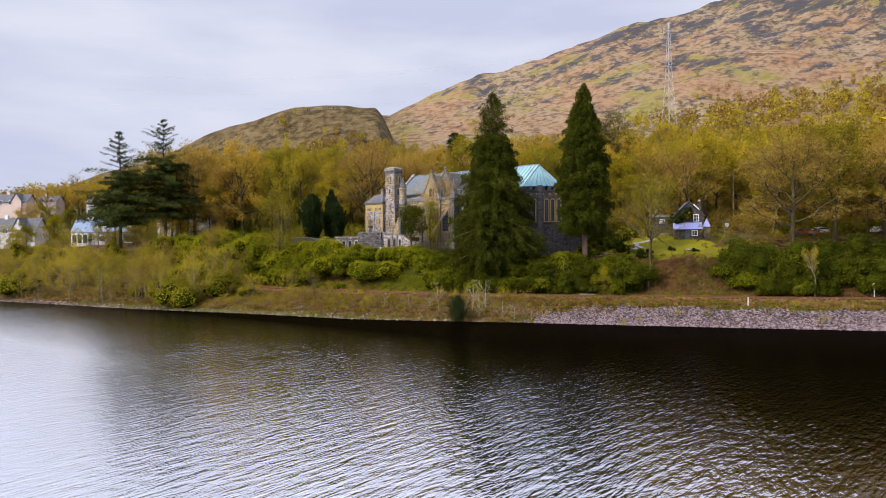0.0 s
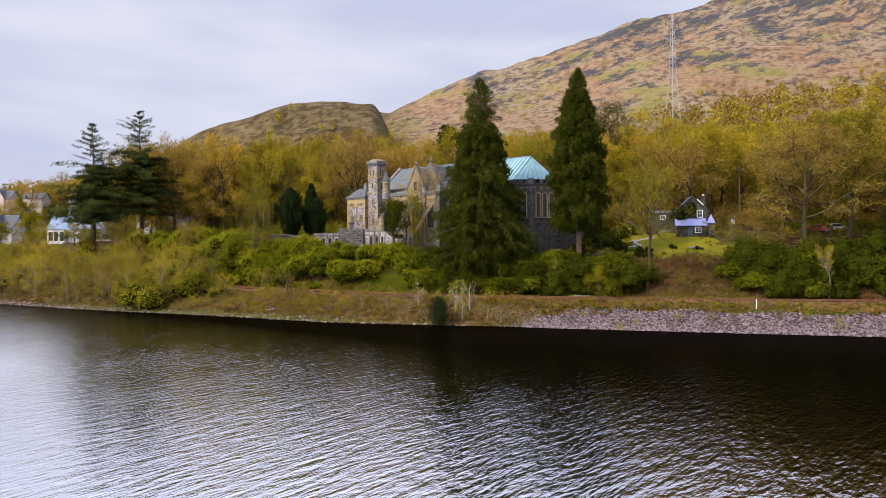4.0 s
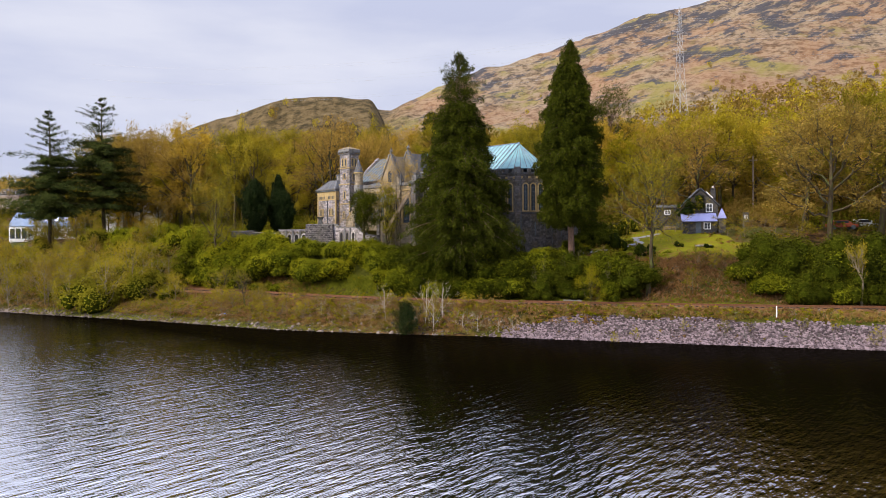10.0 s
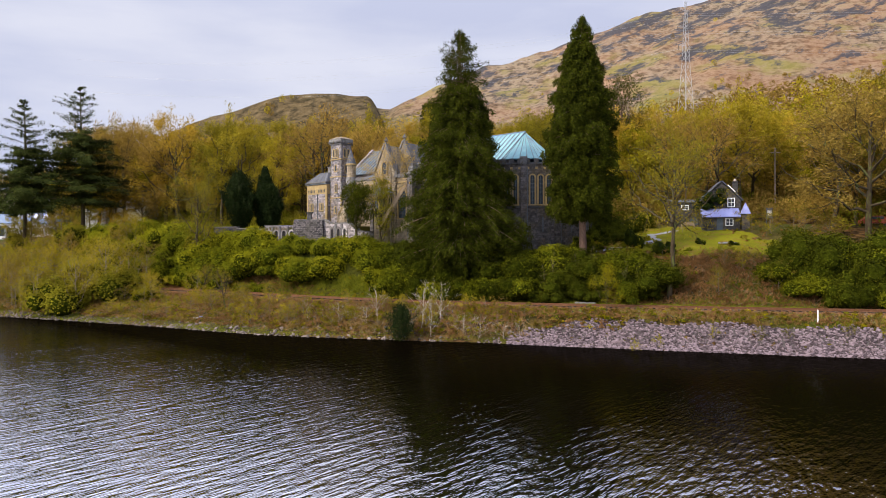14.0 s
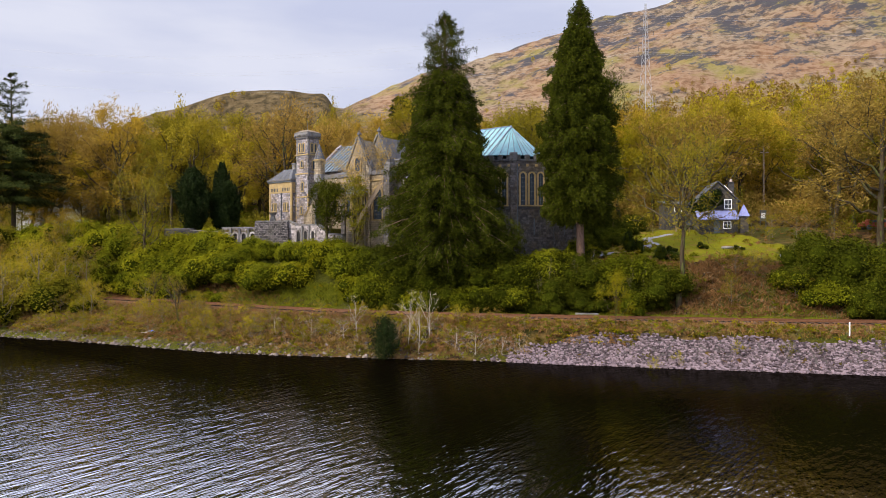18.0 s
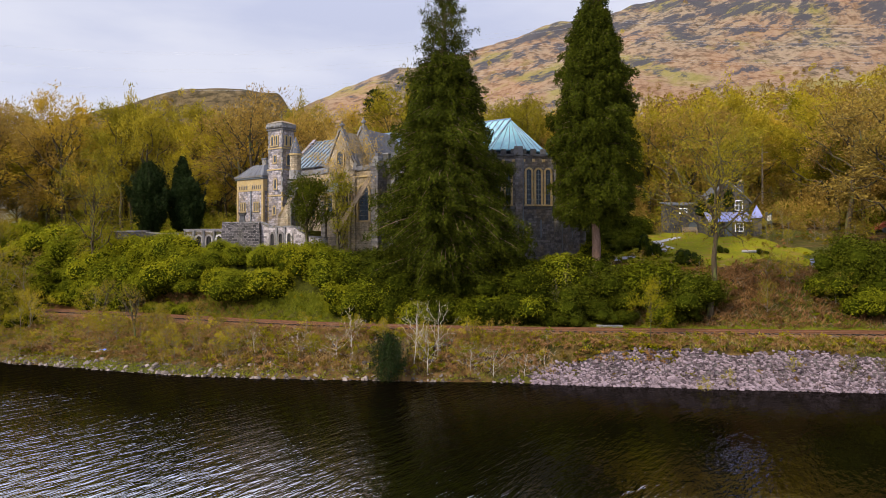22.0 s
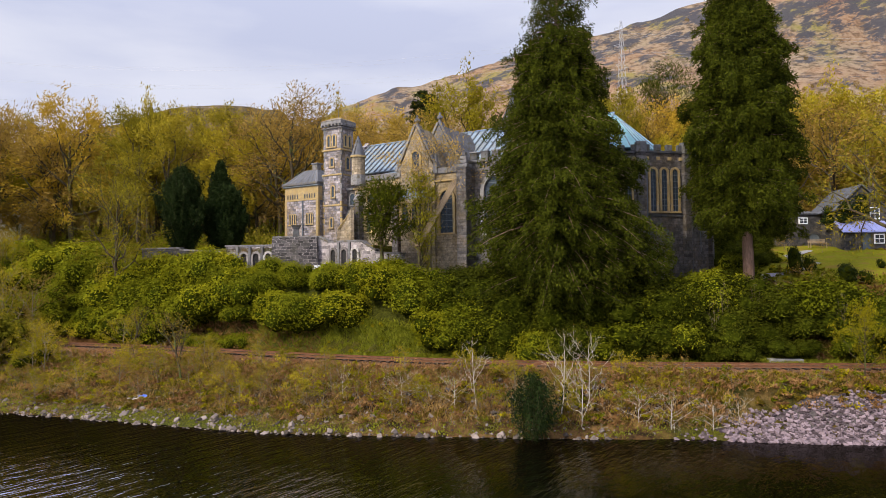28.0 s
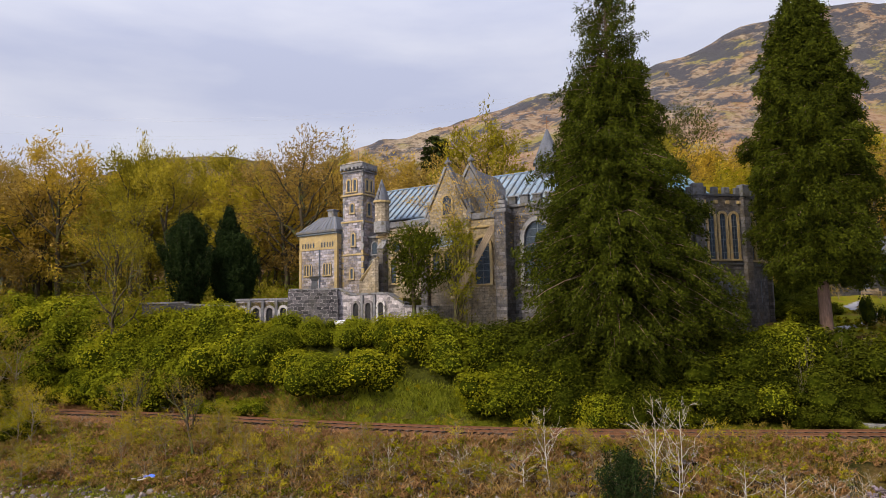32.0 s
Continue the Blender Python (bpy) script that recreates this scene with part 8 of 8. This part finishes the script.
# ---------------------------------------------------------------- houses beyond the cedars
def house(x, y, z, rz, L_, D_, he, hr, wall, roof, label, sky=0, dormer=False, feet=4.0):
    ob = thing("house", label, "house", at=pose(x, y, z, 0, 0, rz))
    part("wall", solid(0, L_, 0, D_, -feet, he, 0.02), wall, ob)
    for gx_ in (0.25, L_):
        part("gable", slab([(gx_, 0, he), (gx_, D_, he), (gx_, D_ / 2, hr - 0.15)], 0.25), wall, ob)
    rf = part("roof", slab([(-0.4, -0.4, he - 0.1), (L_ + 0.4, -0.4, he - 0.1), (L_ + 0.4, D_ / 2, hr), (-0.4, D_ / 2, hr)], 0.16), roof, ob)
    part("roof", slab([(L_ + 0.4, D_ + 0.4, he - 0.1), (-0.4, D_ + 0.4, he - 0.1), (-0.4, D_ / 2, hr), (L_ + 0.4, D_ / 2, hr)], 0.16), roof, ob)
    part("chimney", solid(L_ * 0.22, L_ * 0.22 + 1.0, D_ / 2 - 0.4, D_ / 2 + 0.4, hr - 0.6, hr + 0.9, 0.04), wall, ob)
    n = max(2, int(L_ / 3.2))
    for k in range(n):
        sash(ob, pose((k + 0.5) * L_ / n, -0.02, 0.8), 1.3, 1.5)
    for k in range(sky):
        f = 0.35 + 0.55 * k / max(1, sky - 1)
        u = Vector((0, D_ / 2 + 0.4, hr - he + 0.1))
        a, b = Vector((L_ * f, -0.4, he - 0.02)) + u * 0.35, Vector((L_ * f + 0.9, -0.4, he - 0.02)) + u * 0.35
        part("skylight", slab([a, b, b + u * 0.25, a + u * 0.25], 0.05), M_PAINT, rf)
    if dormer:
        g = part("dormer", gable_bm(L_ * 0.55, L_ * 0.55 + 3.6, -0.8, D_ / 2, he + 0.2, hr - 0.3, -feet), wall, ob)
        part("dormer_roof", slab([(L_ * 0.55 - 0.3, -1.0, he), (L_ * 0.55 + 1.8, -1.0, hr), (L_ * 0.55 + 1.8, D_ / 2, hr), (L_ * 0.55 - 0.3, D_ / 2, he)], -0.14), roof, g)
        part("dormer_roof", slab([(L_ * 0.55 + 1.8, -1.0, hr), (L_ * 0.55 + 3.9, -1.0, he), (L_ * 0.55 + 3.9, D_ / 2, he), (L_ * 0.55 + 1.8, D_ / 2, hr)], -0.14), roof, g)
    return ob


h1 = house(-111.0, 196.5, 12.9, 8, 16.5, 8.0, 3.5, 7.2, M_WHITE, M_SLATE_BLUE, "white rendered house with blue slate roof and skylights", 5)
part("glazed_bay", solid(0.1, 4.6, -0.9, 0.0, -0.6, 3.1, 0.03), M_PAINT, h1)
for k in range(3):
    part("bay_pane", solid(0.45 + k * 1.45, 1.55 + k * 1.45, -0.93, -0.9, 0.2, 2.7), M_GLAZE, h1)
part("deck", solid(4.6, 14.0, -2.4, -0.05, -0.5, -0.2, 0.02), M_TIMBER, h1)
for k in range(9):
    part("deck_post", solid(4.8 + k * 1.1, 4.88 + k * 1.1, -2.36, -2.3, -0.2, 0.8), M_TIMBER, h1)
house(-143.0, 207.0, 15.6, 4, 14.0, 8.0, 1.6, 5.6, M_WHITE, M_SLATE, "white cottage with grey slate roof and front gable", 0, True, 5.0)
house(-178.0, 262.0, 28.0, 6, 11.5, 8.0, 1.8, 5.2, M_PINK, M_SLATE, "pinkish rendered house with slate roof and gable", 0, True, 6.0)
house(-176.0, 285.0, 30.5, 4, 8.0, 7.0, 1.2, 3.6, M_PINK, M_SLATE, "distant pinkish house with grey roof", 0, False, 6.0)
house(-131.5, 242.0, 26.2, 4, 4.5, 6.0, 1.6, 3.2, M_WHITE, M_SLATE, "small white house glimpsed between trees", 0, False, 6.0)
house(-84.5, 193.0, 18.2, 5, 5.0, 6.0, 1.6, 3.2, M_WHITE, M_SLATE, "white house hidden behind the cedars", 0, False, 6.0)
house(-75.0, 190.0, 19.0, -4, 7.0, 6.0, 3.0, 5.0, M_WHITE, M_SLATE, "white house glimpsed through budding trees", 0, False, 6.0)
for x, y, h, k in ((-121, 191, 8.5, 5), (-118, 199, 9.5, 5), (-126, 196, 7, 5), (-140, 232, 13, 5), (-150, 240, 12, 4), (-146, 214, 7, 5), (-160, 250, 9, 5), (-100, 190, 6, 3), (-93, 186, 8, 3), (-128, 225, 11, 5), (-165, 300, 14, 4), (-190, 310, 15, 0), (-150, 290, 13, 5), (-134, 268, 14, 4), (-136, 200, 5.5, 5), (-141, 199, 5, 3), (-131, 201, 5, 3), (-80, 187, 9, 3), (-72, 184, 10, 0), (-88, 187, 8, 1), (-67, 186, 10, 4), (-95, 200, 9, 1)):
    oak(k, x, y, h, x * 37 % 360, 1.2)
plant("conifer_tree", "dark conifer standing among houses", "tree", conifer_mesh(105, 13, 4.2, 0.5, 0.34, 60, 130, 0.2, 0.4), (M_BARK, M_LEAF_YEW), -125.0, 238.0)

# ---------------------------------------------------------------- pylon and its wires on the hill
px_, py_ = 117.0, 380.0
pb = gz(px_, py_)
H_ = 133.0 - pb
pyl = thing("pylon", "tall grey steel lattice pylon standing on the hillside", "pylon", at=pose(px_, py_, pb, 0, 0, 25))


def width_at(z):
    return float(np.interp(z / H_, [0, 0.55, 1.0], [3.4, 1.3, 0.35]))


for sx, sy in ((-1, -1), (1, -1), (1, 1), (-1, 1)):
    v_, f_ = tube_np([(sx * width_at(z), sy * width_at(z), z) for z in np.linspace(-1, H_, 9)], [0.09] * 9, 4)
    link("leg", raw("leg", v_, f_), M_STEEL, pyl)
lv_ = np.concatenate([np.linspace(0, 0.55, 7), np.linspace(0.6, 1.0, 8)]) * H_
for z0, z1 in zip(lv_, lv_[1:]):
    w0, w1 = width_at(z0), width_at(z1)
    cr = [(-1, -1), (1, -1), (1, 1), (-1, 1)]
    for i in range(4):
        (ax, ay), (bx, by) = cr[i], cr[(i + 1) % 4]
        for p_, q_ in (((ax * w0, ay * w0, z0), (bx * w1, by * w1, z1)), ((bx * w0, by * w0, z0), (ax * w1, ay * w1, z1))):
            v_, f_ = tube_np([p_, q_], [0.045, 0.045], 3)
            link("brace", raw("brace", v_, f_), M_STEEL, pyl)
ARMS = ((0.66, 4.6), (0.80, 5.4), (0.93, 4.2))
for f, w in ARMS:
    for sx in (-1, 1):
        b = Bundle()
        z = f * H_
        for sy in (-1, 1):
            b.add(*tube_np([(sx * width_at(z), sy * width_at(z), z), (sx * w, 0, z + 0.3)], [0.10, 0.06], 3))
        b.add(*tube_np([(sx * width_at(z), 0, z + 1.6), (sx * w, 0, z + 0.3)], [0.09, 0.06], 3))
        link("cross_arm", b.mesh("cross_arm"), M_STEEL, pyl)
        v_, f_ = tube_np([(sx * w, 0, z + 0.3), (sx * w, 0, z - 1.8)], [0.12, 0.12], 5)
        link("insulator", raw("insulator", v_, f_), M_GLAZE, pyl)
wires = thing("power_lines", "thin power lines sagging across the hillside", "cable")
PM = pose(px_, py_, pb, 0, 0, 25)
for f, w in ARMS:
    for sx in (-1, 1):
        a = PM @ Vector((sx * w, 0, f * H_ - 1.8))
        for dx, dy, dz in ((-330, 40, -8), (330, -60, 10)):
            t = np.linspace(0, 1, 25)
            pts = np.column_stack([a.x + dx * t, a.y + dy * t, a.z + dz * t - 4 * 11 * t * (1 - t)])
            v_, f_ = tube_np(pts, np.full(25, 0.025), 3)
            link("wire", raw("wire", v_, f_), M_STEEL, wires)
